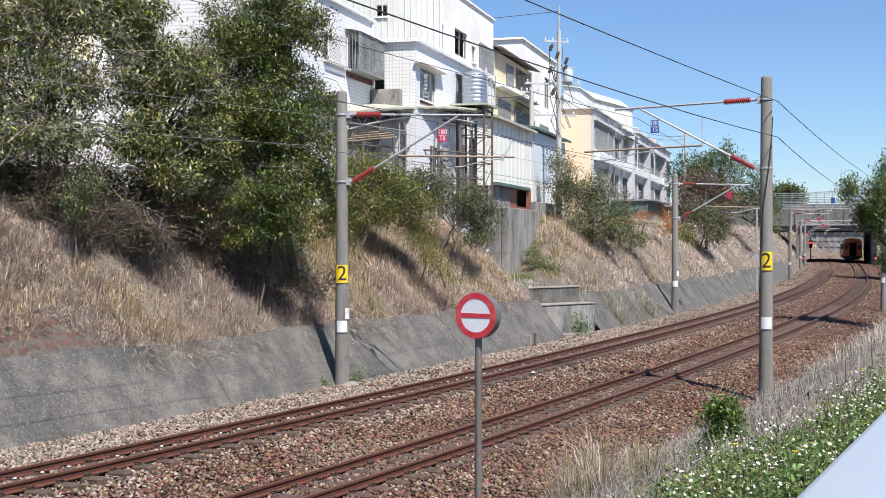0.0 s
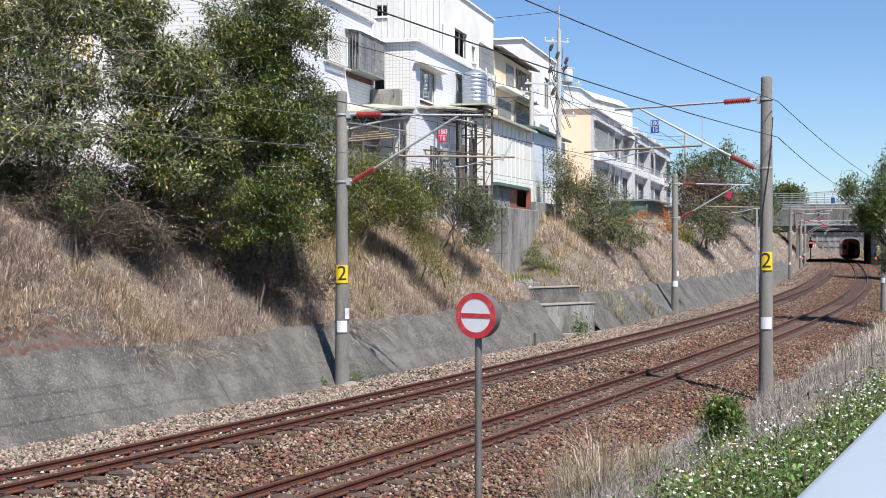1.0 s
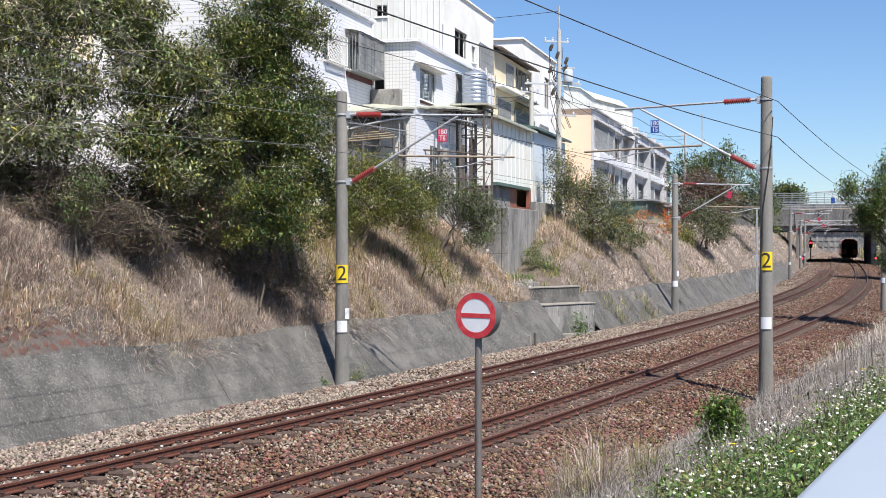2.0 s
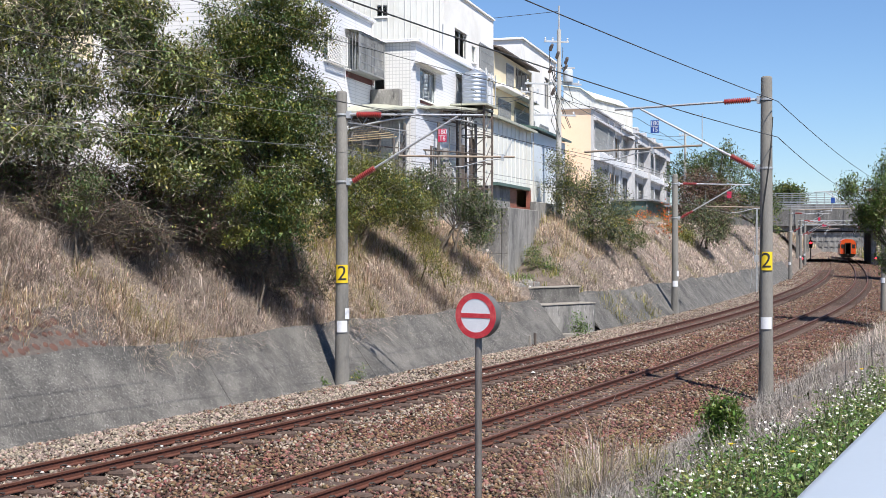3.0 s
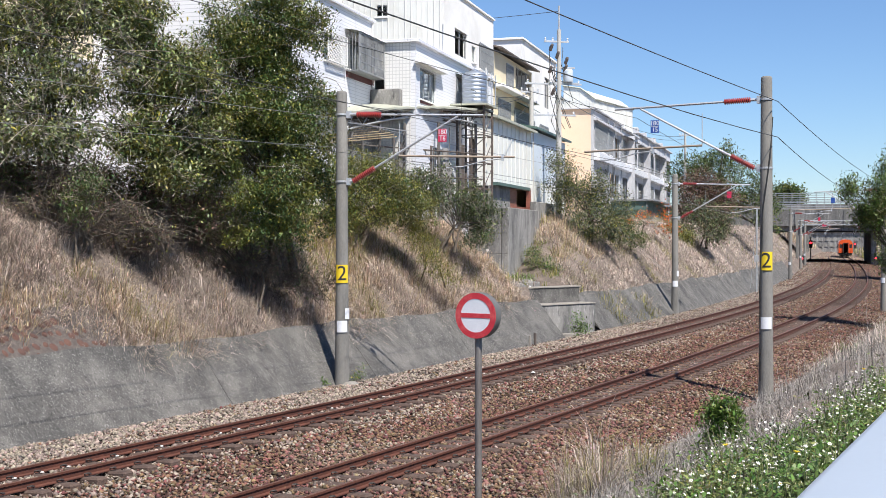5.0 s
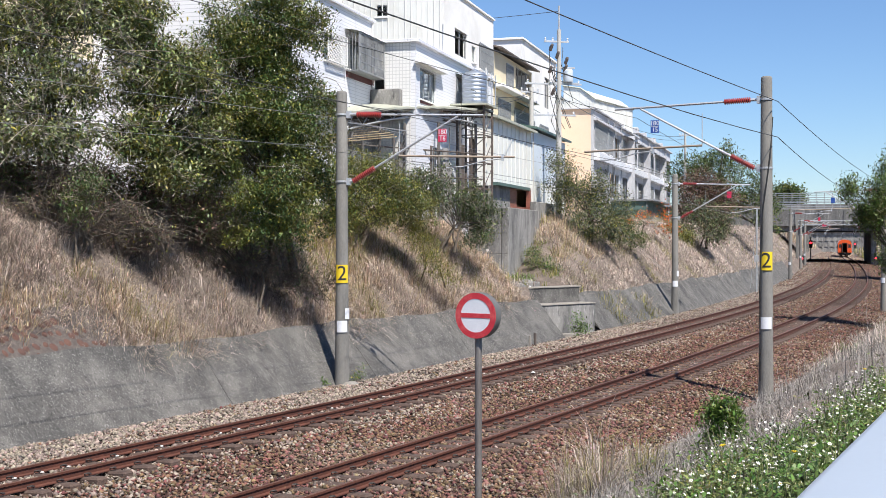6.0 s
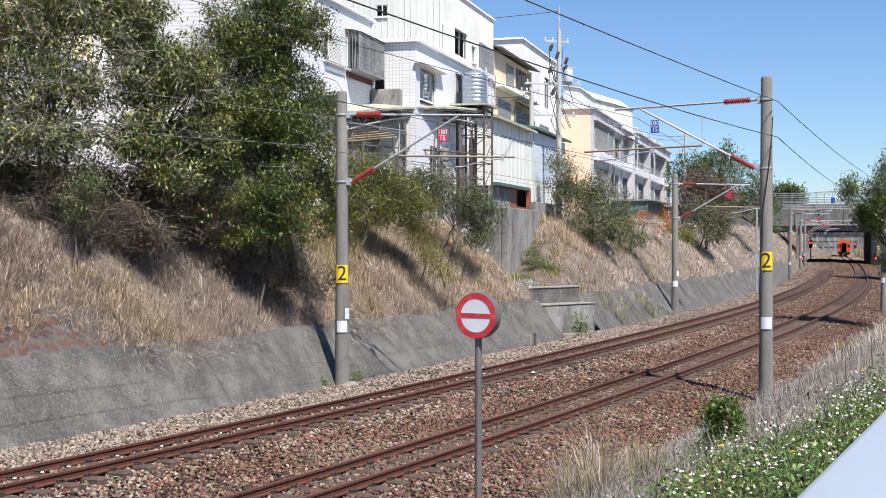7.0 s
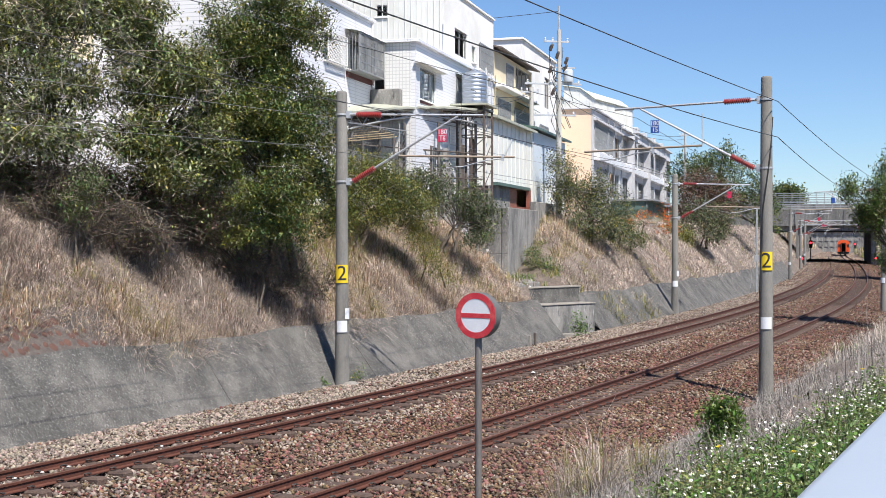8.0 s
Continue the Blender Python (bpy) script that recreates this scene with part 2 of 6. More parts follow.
# ---- shapes ----
class Shape:
    """Vertices and faces of one mesh, gathered piece by piece."""

    def __init__(self):
        self.v, self.f, self.k = [], [], []

    def add(self, verts, faces, m=None, k=0):
        n = len(self.v)
        self.v += [tuple(m @ Vector(p)) for p in verts] if m is not None else [tuple(p) for p in verts]
        self.f += [tuple(i + n for i in q) for q in faces]
        self.k += [k] * len(faces)
        return self

    def box(self, x0, x1, y0, y1, z0, z1, m=None, k=0, ch=0.0):
        """A box; ch chamfers its upright and top edges."""
        if not ch:
            vs = [(x, y, z) for z in (z0, z1) for x, y in ((x0, y0), (x1, y0), (x1, y1), (x0, y1))]
            return self.add(vs, [(3, 2, 1, 0), (4, 5, 6, 7), (0, 1, 5, 4), (1, 2, 6, 5), (2, 3, 7, 6), (3, 0, 4, 7)], m, k)
        ring = lambda i, z: [
            (x0 + i + ch, y0 + i, z), (x1 - i - ch, y0 + i, z), (x1 - i, y0 + i + ch, z), (x1 - i, y1 - i - ch, z),
            (x1 - i - ch, y1 - i, z), (x0 + i + ch, y1 - i, z), (x0 + i, y1 - i - ch, z), (x0 + i, y0 + i + ch, z)]
        vs = ring(0, z0) + ring(0, z1 - ch) + ring(ch, z1)
        fs = [tuple(range(7, -1, -1)), tuple(range(16, 24))]
        for a in (0, 8):
            fs += [(a + i, a + (i + 1) % 8, a + 8 + (i + 1) % 8, a + 8 + i) for i in range(8)]
        return self.add(vs, fs, m, k)

    def lathe(self, prof, n=12, m=None, k=0):
        """Turned about z from (radius, height) pairs, closed at both ends."""
        vs = [(r * math.cos(2 * math.pi * i / n), r * math.sin(2 * math.pi * i / n), z) for r, z in prof for i in range(n)]
        fs = [(j * n + i, j * n + (i + 1) % n, (j + 1) * n + (i + 1) % n, (j + 1) * n + i) for j in range(len(prof) - 1) for i in range(n)]
        fs += [tuple(range(n - 1, -1, -1)), tuple(range((len(prof) - 1) * n, len(prof) * n))]
        return self.add(vs, fs, m, k)

    def tube(self, pts, r, n=6, k=0, taper=1.0):
        pts = [Vector(p) for p in pts]
        vs, fs = [], []
        for i, p in enumerate(pts):
            d = (pts[min(i + 1, len(pts) - 1)] - pts[max(i - 1, 0)]).normalized()
            a = d.cross(Vector((0, 0, 1)))
            a = a.normalized() if a.length > 1e-3 else Vector((1, 0, 0))
            b = d.cross(a)
            q = r * (1 + (taper - 1) * i / max(1, len(pts) - 1))
            vs += [p + a * q * math.cos(2 * math.pi * j / n) + b * q * math.sin(2 * math.pi * j / n) for j in range(n)]
        for i in range(len(pts) - 1):
            fs += [(i * n + j, i * n + (j + 1) % n, (i + 1) * n + (j + 1) % n, (i + 1) * n + j) for j in range(n)]
        fs += [tuple(range(n - 1, -1, -1)), tuple(range((len(pts) - 1) * n, len(pts) * n))]
        return self.add(vs, fs, None, k)

    def mesh(self, name, mats, smooth=False):
        me = bpy.data.meshes.new(name)
        me.from_pydata(self.v, [], self.f)
        for m in (mats if isinstance(mats, (list, tuple)) else [mats]):
            me.materials.append(m)
        if any(self.k):
            me.polygons.foreach_set("material_index", self.k)
        if smooth:
            me.polygons.foreach_set("use_smooth", [True] * len(me.polygons))
            me.set_sharp_from_angle(angle=radians(40))
        me.update()
        return me


def part(name, shape, material, parent=None, label="", m=None, smooth=False):
    """One mesh object, under its thing if one is given."""
    ob = new(name, shape if isinstance(shape, bpy.types.Mesh) else shape.mesh(name, material, smooth))
    if parent is not None:
        ob.parent = parent
    if m is not None:
        ob.matrix_basis = m
    return tagged(ob, label)


def thing(name, m, label, category, group="", kind=""):
    ob = new(name)
    ob.empty_display_size = 0.2
    ob.matrix_basis = m
    return tagged(ob, label, category, group, kind)


def arrays(name, verts, faces, mats, idx=None):
    """A mesh from numpy arrays, all faces with the same number of corners."""
    me = bpy.data.meshes.new(name)
    n, c = faces.shape
    me.vertices.add(len(verts))
    me.vertices.foreach_set("co", np.ascontiguousarray(verts, np.float32).ravel())
    me.loops.add(n * c)
    me.loops.foreach_set("vertex_index", np.ascontiguousarray(faces, np.int32).ravel())
    me.polygons.add(n)
    me.polygons.foreach_set("loop_start", np.arange(0, n * c, c, dtype=np.int32))
    me.polygons.foreach_set("loop_total", np.full(n, c, np.int32))
    for m in mats:
        me.materials.append(m)
    if idx is not None:
        me.polygons.foreach_set("material_index", np.ascontiguousarray(idx, np.int32))
    me.update(calc_edges=True)
    return me


# ---- the line of the railway: s metres along the far track, o metres to its right ----
K_S = [-60, 0, 25, 50, 80, 115, 160, 230, 400, 420, 3000]
K_V = [-.0015, -.0022, -.0012, -.0019, -.0013, -.0007, -.0003, .0001, .0001, 0, 0]
LS = np.arange(-60, 2400, 0.25)
_k = np.interp(LS, K_S, K_V)
LT = np.concatenate([[0], np.cumsum((_k[1:] + _k[:-1]) / 2 * 0.25)])
LT = LT - LT[240] + 0.49041
_m = (LT[1:] + LT[:-1]) / 2
LX = np.concatenate([[0], np.cumsum(np.sin(_m) * 0.25)])
LY = np.concatenate([[0], np.cumsum(np.cos(_m) * 0.25)])
LX, LY = LX - LX[240] - 5.75267, LY - LY[240] + 21.91041


def at(s, o):
    """World x and y (arrays too) at s along and o to the right of the far track."""
    x, y, t = np.interp(s, LS, LX), np.interp(s, LS, LY), np.interp(s, LS, LT)
    return x + o * np.cos(t), y - o * np.sin(t)


def rise(s):
    """The line climbs gently to the bridge and falls again behind it."""
    s = np.asarray(s, float)
    return np.clip(s - 110, 0, 75) * 0.0055 - np.clip(s - 185, 0, 400) * 0.0032


def on_line(s, o, z=0.0):
    """A pose on the railway: local x to the right of the track, y along it."""
    x, y = at(s, o)
    return pose(float(x), float(y), z + float(rise(s)), 0, 0, -math.degrees(float(np.interp(s, LS, LT))))


def P(s, o, z):
    x, y = at(s, o)
    return Vector((float(x), float(y), z + float(rise(s))))


LEFT_O = [-400, -60, -12, -9.2, -7.6, -6.2, -4.62, -3.25, -2.6]
LEFT_Z = [5.6, 5.4, 5.2, 4.9, 4.1, 2.8, 1.12, -0.42, -0.50]
RIGHT_O = [6.2, 7.4, 8.2, 9.0, 11.0, 13.0, 14.6, 17, 60, 500]
RIGHT_Z = [-0.72, -0.60, -0.28, 0.10, 0.75, 1.45, 2.05, 2.25, 3.0, 3.0]


def ground_z(s, o):
    """Height of the bare ground."""
    s, o = np.asarray(s, float), np.asarray(o, float)
    z = np.where(o < 2, np.interp(o, LEFT_O, LEFT_Z), np.interp(o, RIGHT_O, RIGHT_Z))
    # a level ledge is cut into the bank in front of the retaining wall
    cut = np.clip((s - 29.8) / 0.8, 0, 1) * np.clip((37.5 + 1.6 * np.clip(-5 - o, 0, 4) - s) / (2.5 + np.clip(-5 - o, 0, 4)), 0, 1) * np.clip((-4.4 - o) / 0.4, 0, 1) * np.clip((o + 9.4) / 0.3, 0, 1)
    z = np.where((cut > 0) & (z > 1.6), z + (1.6 + 0.12 * np.clip(-o - 4.8, 0, 4) - z) * cut, z)
    pit = np.clip((s - 30.2) / 0.5, 0, 1) * np.clip((36.0 - s) / 0.8, 0, 1) * (o > -5.5) * (o < -2)
    z = np.where(pit > 0, z + (np.minimum(z, -0.4) - z) * pit, z)
    return z


# ---- ground ----
def make_ground():
    so = np.concatenate([np.arange(-60, 130, 0.5), np.arange(130, 400, 4), np.arange(400, 2400, 100)])
    oo = np.concatenate([[-400, -200, -100, -60, -40, -25, -18], np.arange(-14, -2.2, 0.3), [-1, 2, 4.5], np.arange(6.0, 18, 0.4), [20, 25, 35, 60, 100, 200, 500]])
    s, o = np.meshgrid(so, oo, indexing="ij")
    x, y = at(s, o)
    z = ground_z(s, o)
    rough = np.interp(np.abs(o - 1.7), [4.8, 7.2], [0, 1]) * (s < 130) * ((o < -4.8) | (o > 6.6))
    bump = np.sin(s * 1.9 + o * 2.3) * np.sin(s * 0.83 - o * 1.7) * 0.10 + np.sin(s * 0.37 + 1.3) * np.cos(o * 0.9 + s * 0.21) * 0.14
    z = z + bump * rough + rise(s)
    n, m = s.shape
    i, j = np.meshgrid(np.arange(n - 1), np.arange(m - 1), indexing="ij")
    a = (i * m + j).ravel()
    faces = np.stack([a, a + 1, a + m + 1, a + m], 1)[:, ::-1]
    me = arrays("ground", np.stack([x, y, z], -1).reshape(-1, 3), faces, [M["soil"]])
    tagged(new("ground", me), "dry brown earth of the railway cutting and banks", "ground", kind="structure")


def strip(rows, prof, closed=True):
    """Sweeps a profile of (o, z) along the stations rows."""
    sh = Shape()
    n = len(prof)
    for s in rows:
        sh.v += [tuple(P(s, o, z)) for o, z in prof]
    for i in range(len(rows) - 1):
        for j in range(n if closed else n - 1):
            a, b = i * n + j, i * n + (j + 1) % n
            sh.f.append((a, b, b + n, a + n))
    if closed:
        sh.f += [tuple(range(n)), tuple(range(len(sh.v) - 1, len(sh.v) - 1 - n, -1))]
    sh.k = [0] * len(sh.f)
    return sh


make_ground()
STATIONS = list(np.arange(-40, 60, 1.0)) + list(np.arange(60, 420, 3.0))
bed = part("ballast_bed", strip(STATIONS, [(-2.95, -0.5), (-2.3, -0.24), (-0.5, -0.23), (0.5, -0.20), (2.0, -0.30), (3.4, -0.39), (4.6, -0.39), (5.9, -0.42), (6.9, -0.70), (6.9, -1.2), (-2.95, -1.2)]), M["bed"])
tagged(bed, "bed of rust-stained broken stone under the tracks, shade-darkened", "ballast bed", kind="structure")


# ---- tracks ----
RAIL = [(-0.0325, 0), (0.0325, 0), (0.0325, -0.035), (0.010, -0.05), (0.010, -0.12), (0.0635, -0.135), (0.0635, -0.153), (-0.0635, -0.153), (-0.0635, -0.135), (-0.010, -0.12), (-0.010, -0.05), (-0.0325, -0.035)]


def make_track(name, o, z, cant, label):
    th = thing(name, Matrix(), label, "railway track", "pair of railway tracks")
    for side, dz in ((-0.566, 0), (0.566, cant)):
        sh = strip(STATIONS, [(o + side + a, z + dz + b) for a, b in RAIL])
        n = len(RAIL)
        sh.k = [1 if i % n == 0 and i < n * (len(STATIONS) - 1) else 0 for i in range(len(sh.f))]
        part("rail", sh, [M["rail"], M["rail_top"]], th)
    body = Shape().box(-1.0, 1.0, -0.12, 0.12, -0.18, 0, ch=0.03).mesh("sleeper", M["sleeper"])
    cl = Shape()
    cl.tube([(0.0, -0.05, 0.0), (0.02, -0.055, 0.05), (0.07, -0.02, 0.055), (0.075, 0.03, 0.04), (0.03, 0.05, 0.05), (-0.02, 0.02, 0.045)], 0.013, 5)
    cl.box(-0.03, 0.09, -0.055, 0.055, -0.02, 0.012)
    clip = cl.mesh("clip", M["clip"])
    pad = Shape().box(-0.02, 0.03, -0.03, 0.03, 0, 0.02, ch=0.006).mesh("pad", M["white_pad"])
    rng = random.Random(name)
    far = Shape()
    for i in range(260):
        s = -14 + i * 0.6
        tilt = math.degrees(math.atan2(cant, 1.132))
        base = on_line(s, o, z - 0.155 + cant / 2) @ pose(0, 0, 0, 0, -tilt, rng.uniform(-0.6, 0.6))
        if i < 130:
            sl = part("sleeper", body, None, th, m=base)
        for side in (-0.566, 0.566):
            for e in (1, -1):
                q = pose(side + e * 0.05, rng.uniform(-0.01, 0.01), 0.0, 0, 0, 0 if e > 0 else 180)
                if i < 75:
                    part("clip", clip, None, sl, m=q)
                elif i < 170:
                    far.add([v.co for v in clip.vertices], [tuple(p.vertices) for p in clip.polygons], base @ q)
        if i < 60 and o == 0 and rng.random() < 0.3:
            part("pad", pad, None, sl, "white plastic rail pad", m=pose(-0.566 + 0.13, 0.05, 0.01))
        if i >= 130:
            far.box(-1.0, 1.0, -0.12, 0.12, -0.18, 0, base)
    tagged(part("distant_sleeper", far, M["sleeper"], th), kind="stuff")
    return th


make_track("railway_track", 0.0, 0.0, 0.055, "rust-brown railway track on pale ballast along the concrete slope")
make_track("railway_track", 3.99, -0.17, 0.02, "rust-brown railway track on red-brown ballast beside the weedy bank")


# ---- slope paving ----
def make_slope():
    th = thing("slope_paving", Matrix(), "weathered grey concrete paving on the lower slope of the cutting", "slope paving", kind="structure")
    joints = [-30, -14, -6.5, 0.2, 7.6, 14.6, 21.4, 30.6]
    for a, b in list(zip(joints, joints[1:])) + [(35.4, 41), (41, 47), (47, 55.5), (55.5, 66), (66, 78), (78, 92), (92, 108), (108, 126)]:
        rows = list(np.linspace(a + 0.012, b - 0.012, max(3, int((b - a) / 0.7))))
        sh = Shape()
        K = 9
        top = lambda s: 1.24 + 0.05 * math.sin(s * 0.55) + 0.03 * math.sin(s * 1.7 + 1)
        for s in rows:
            for j in range(K):
                f = j / (K - 1)
                o = -3.2 - f * (1.24 + (top(s) - 1.2))
                z = -0.34 + f * (top(s) + 0.34)
                wob = 0.006 * math.sin(s * 2.1 + j) + 0.006 * math.sin(s * 0.9 - j * 1.7)
                sh.v.append(tuple(P(s, o + wob, z + wob + 0.10)))
            sh.v.append(tuple(P(s, -3.2 - 1.24 - 0.35, top(s) - 0.25)))
        for i in range(len(rows) - 1):
            for j in range(K):
                sh.f.append((i * (K + 1) + j, i * (K + 1) + j + 1, (i + 1) * (K + 1) + j + 1, (i + 1) * (K + 1) + j)[::-1])
        for e in (0, (len(rows) - 1) * (K + 1)):
            sh.f.append(tuple(range(e, e + K + 1)))
        sh.k = [0] * len(sh.f)
        part("slab", sh, M["slab"], th, smooth=True)
    kerb = strip(list(np.arange(-30, 130, 0.5)), [(-3.2, -0.6), (-3.02, -0.6), (-3.02, -0.285), (-3.06, -0.265), (-3.2, -0.255)])
    part("kerb", kerb, M["kerb"], th, "low pale concrete kerb at the foot of the slope")


make_slope()


# ---- overhead line poles ----
def text_mesh(words, size, material, extrude=0.002):
    cu = bpy.data.curves.new("writing", "FONT")
    cu.body, cu.size, cu.extrude, cu.align_x, cu.align_y = words, size, extrude, "CENTER", "CENTER"
    ob = bpy.data.objects.new("writing", cu)
    me = bpy.data.meshes.new_from_object(ob)
    bpy.data.objects.remove(ob)
    me.materials.append(material)
    return me


def ribs(length, r=0.085, core=0.045, n=13):
    """Ribbed insulator along z."""
    prof = [(core, 0)]
    for i in range(n):
        z = length * (i + 0.5) / n
        w = length / n
        prof += [(core, z - w * 0.42), (r, z - w * 0.10), (r, z + w * 0.10), (core, z + w * 0.42)]
    return Shape().lathe(prof + [(core, length)], 10)


def aim(a, b):
    a, b = Vector(a), Vector(b)
    return Matrix.Translation(a) @ (b - a).to_track_quat("Z", "Y").to_matrix().to_4x4()


def make_pole(s, o, base, height, side, reach, tag, tag_words, plate, label, contact=5.60, turn=0, lift=0.0):
    """Concrete pole; its bracket reaches to the right (side 1) or the left (-1), in the pole's space."""
    root = on_line(s, o, base) @ pose(0, 0, 0, 0, 0, turn)
    th = thing("catenary_pole", root, label, "railway pole", "poles along the railway")
    part("shaft", Shape().lathe([(0.205, -0.3), (0.205, 0), (0.185, 1.5), (0.15, height - 0.06), (0.135, height - 0.02), (0.10, height)], 20), M["pole"], th, smooth=True)
    z0 = -base
    zt, zl = z0 + 7.25 + lift, z0 + 5.4 + lift
    x = lambda v: side * v
    # top tube with its insulator, strut with its insulator
    for a, b, l in (((x(0.42), 0, zt), (x(reach * 0.97), 0, zt - 0.10), 0.72), ((x(0.32), 0, zl), (x(reach * 0.80), 0, zt - 0.11), 0.72)):
        a, b = Vector(a), Vector(b)
        d = (b - a).normalized()
        part("insulator", ribs(l), M["insulator"], th, "ribbed brick-red insulator", m=aim(a, b), smooth=True)
        part("bracket_tube", Shape().tube([a + d * (l - 0.03), b], 0.032, 8), M["steel"], th, smooth=True)
        foot = Shape().tube([(x(0.12), 0, a.z), tuple(a + d * 0.02)], 0.04, 8)
        foot.box(x(0.20) - 0.05, x(0.20) + 0.05, -0.09, 0.09, a.z - 0.10, a.z + 0.10)
        foot.lathe([(0.19 if a.z < 6 else 0.178, a.z - 0.025), (0.19 if a.z < 6 else 0.178, a.z + 0.025)], 16)
        part("clamp", foot, M["steel"], th)
    # registration tube and steady arm
    zr = z0 + contact + 0.37
    part("registration_tube", Shape().tube([(x(reach * 0.40), 0, zr + 0.02), (x(reach * 1.18), 0, zr - 0.06)], 0.030, 8), M["tube_brown"], th, smooth=True)
    part("drop_rod", Shape().tube([(x(reach * 0.40), 0, zr), (x(reach * 0.40), 0, zr + 0.9)], 0.012, 5), M["steel"], th)
    h0, h1 = (reach * 1.10, reach * 0.72) if side > 0 else (reach * 0.72, reach * 1.08)
    arm = [(x(h0), 0, zr - 0.10), (x(h0 * 0.72 + h1 * 0.28), 0, zr - 0.13), (x(h0 * 0.3 + h1 * 0.7), 0, zr - 0.30), (x(h1), 0, z0 + contact + 0.05)]
    part("steady_arm", Shape().tube(arm, 0.018, 6).box(x(h0) - 0.03, x(h0) + 0.03, -0.03, 0.03, zr - 0.16, zr + 0.02), M["steel"], th)
    # kilometre tag on the strut
    q = pose(x(reach * 0.70), -0.09, z0 + 6.62 + lift, 90, 0, 0) @ Matrix.Diagonal((0.74, 0.74, 1, 1))
    tg = part("tag", Shape().box(-0.16, 0.16, -0.24, 0.24, 0, 0.012, ch=0.004), tag, th, m=q)
    if tag_words:
        part("writing", text_mesh(tag_words[0], 0.24, M["sign_white"]), None, tg, m=pose(0, 0.12, 0.016))
        part("writing", text_mesh(tag_words[1], 0.24, M["sign_white"]), None, tg, m=pose(0.01, -0.12, 0.016))
        part("bar", Shape().box(-0.13, 0.13, -0.008, 0.008, 0.012, 0.018), M["sign_white"], tg)
    # painted plates wrapped round the shaft
    def wrap(name, zc, hh, half, r, mat, centre, words=None):
        sh = Shape()
        N = 10
        for i in range(N + 1):
            a = centre - half + 2 * half * i / N
            for rr in (r, r + 0.008):
                sh.v += [(rr * math.cos(a), rr * math.sin(a), zc - hh), (rr * math.cos(a), rr * math.sin(a), zc + hh)]
        for i in range(N):
            b = i * 4
            sh.f += [(b + 2, b + 6, b + 7, b + 3), (b, b + 1, b + 5, b + 4), (b + 1, b + 3, b + 7, b + 5), (b, b + 4, b + 6, b + 2)]
        sh.f += [(0, 2, 3, 1), (4 * N, 4 * N + 1, 4 * N + 3, 4 * N + 2)]
        sh.k = [0] * len(sh.f)
        pl = part(name, sh, mat, th)
        if words:
            me = text_mesh(words, hh * 2.3, M["black"])
            bm = bmesh.new()
            bm.from_mesh(me)
            bmesh.ops.triangulate(bm, faces=bm.faces[:])
            bmesh.ops.subdivide_edges(bm, edges=bm.edges[:], cuts=4, use_grid_fill=True)
            bm.to_mesh(me)
            bm.free()
            for v in me.vertices:
                a = centre + v.co.x / (r + 0.01)
                v.co = ((r + 0.011 + v.co.z) * math.cos(a), (r + 0.011 + v.co.z) * math.sin(a), zc + v.co.y)
            part("writing", me, None, pl)
        return pl
    front = math.radians(-90) + plate[3]
    if plate[0]:
        wrap("number_plate", plate[0], 0.25, 0.95, 0.190, M["yellow"], front - 0.12, "2")
    if plate[1]:
        wrap("notice", plate[1], 0.16, 0.75, 0.2, M["sign_white"], front - 0.12)
    if plate[2]:
        wrap("notice", plate[2], 0.15, 0.45, 0.2, M["sign_white"], front + 0.75)
    return th


p1 = make_pole(12.45, -3.10, -0.25, 8.15, 1, 4.1, M["tag_red"], ("180", "16"), (3.1, 1.65, 2.0, 0.42), "grey concrete catenary pole with a red-tagged bracket and yellow plate", turn=14, contact=5.70)
part("footing", Shape().box(0.05, 0.48, -0.3, 0.22, -0.35, 0.12, ch=0.09), M["kerb"], p1, "crumbling concrete footing")
p2 = make_pole(16.8, 7.60, -0.40, 8.6, -1, 4.35, M["blue"], ("180", "15"), (3.62, 1.95, 0, 0.30), "grey concrete catenary pole with a blue-tagged bracket among weeds", turn=2, contact=6.0, lift=0.33)
p3 = make_pole(49.2, -3.25, -0.25, 7.6, 1, 4.1, M["tag_red"], None, (0, 1.65, 2.2, 0.25), "grey concrete catenary pole with a small red tag", turn=10, lift=-0.42, contact=5.2)
p4 = make_pole(61, 6.8, -0.3, 7.9, -1, 4.2, M["blue"], None, (0, 1.65, 0, -0.3), "concrete catenary pole half hidden by the trees", lift=-0.45, contact=5.3)
p5 = make_pole(112, -2.85, -0.25, 7.2, 1, 4.0, M["tag_red"], None, (0, 1.6, 0, -0.3), "distant concrete catenary pole before the road bridge", lift=-0.8, contact=5.0)


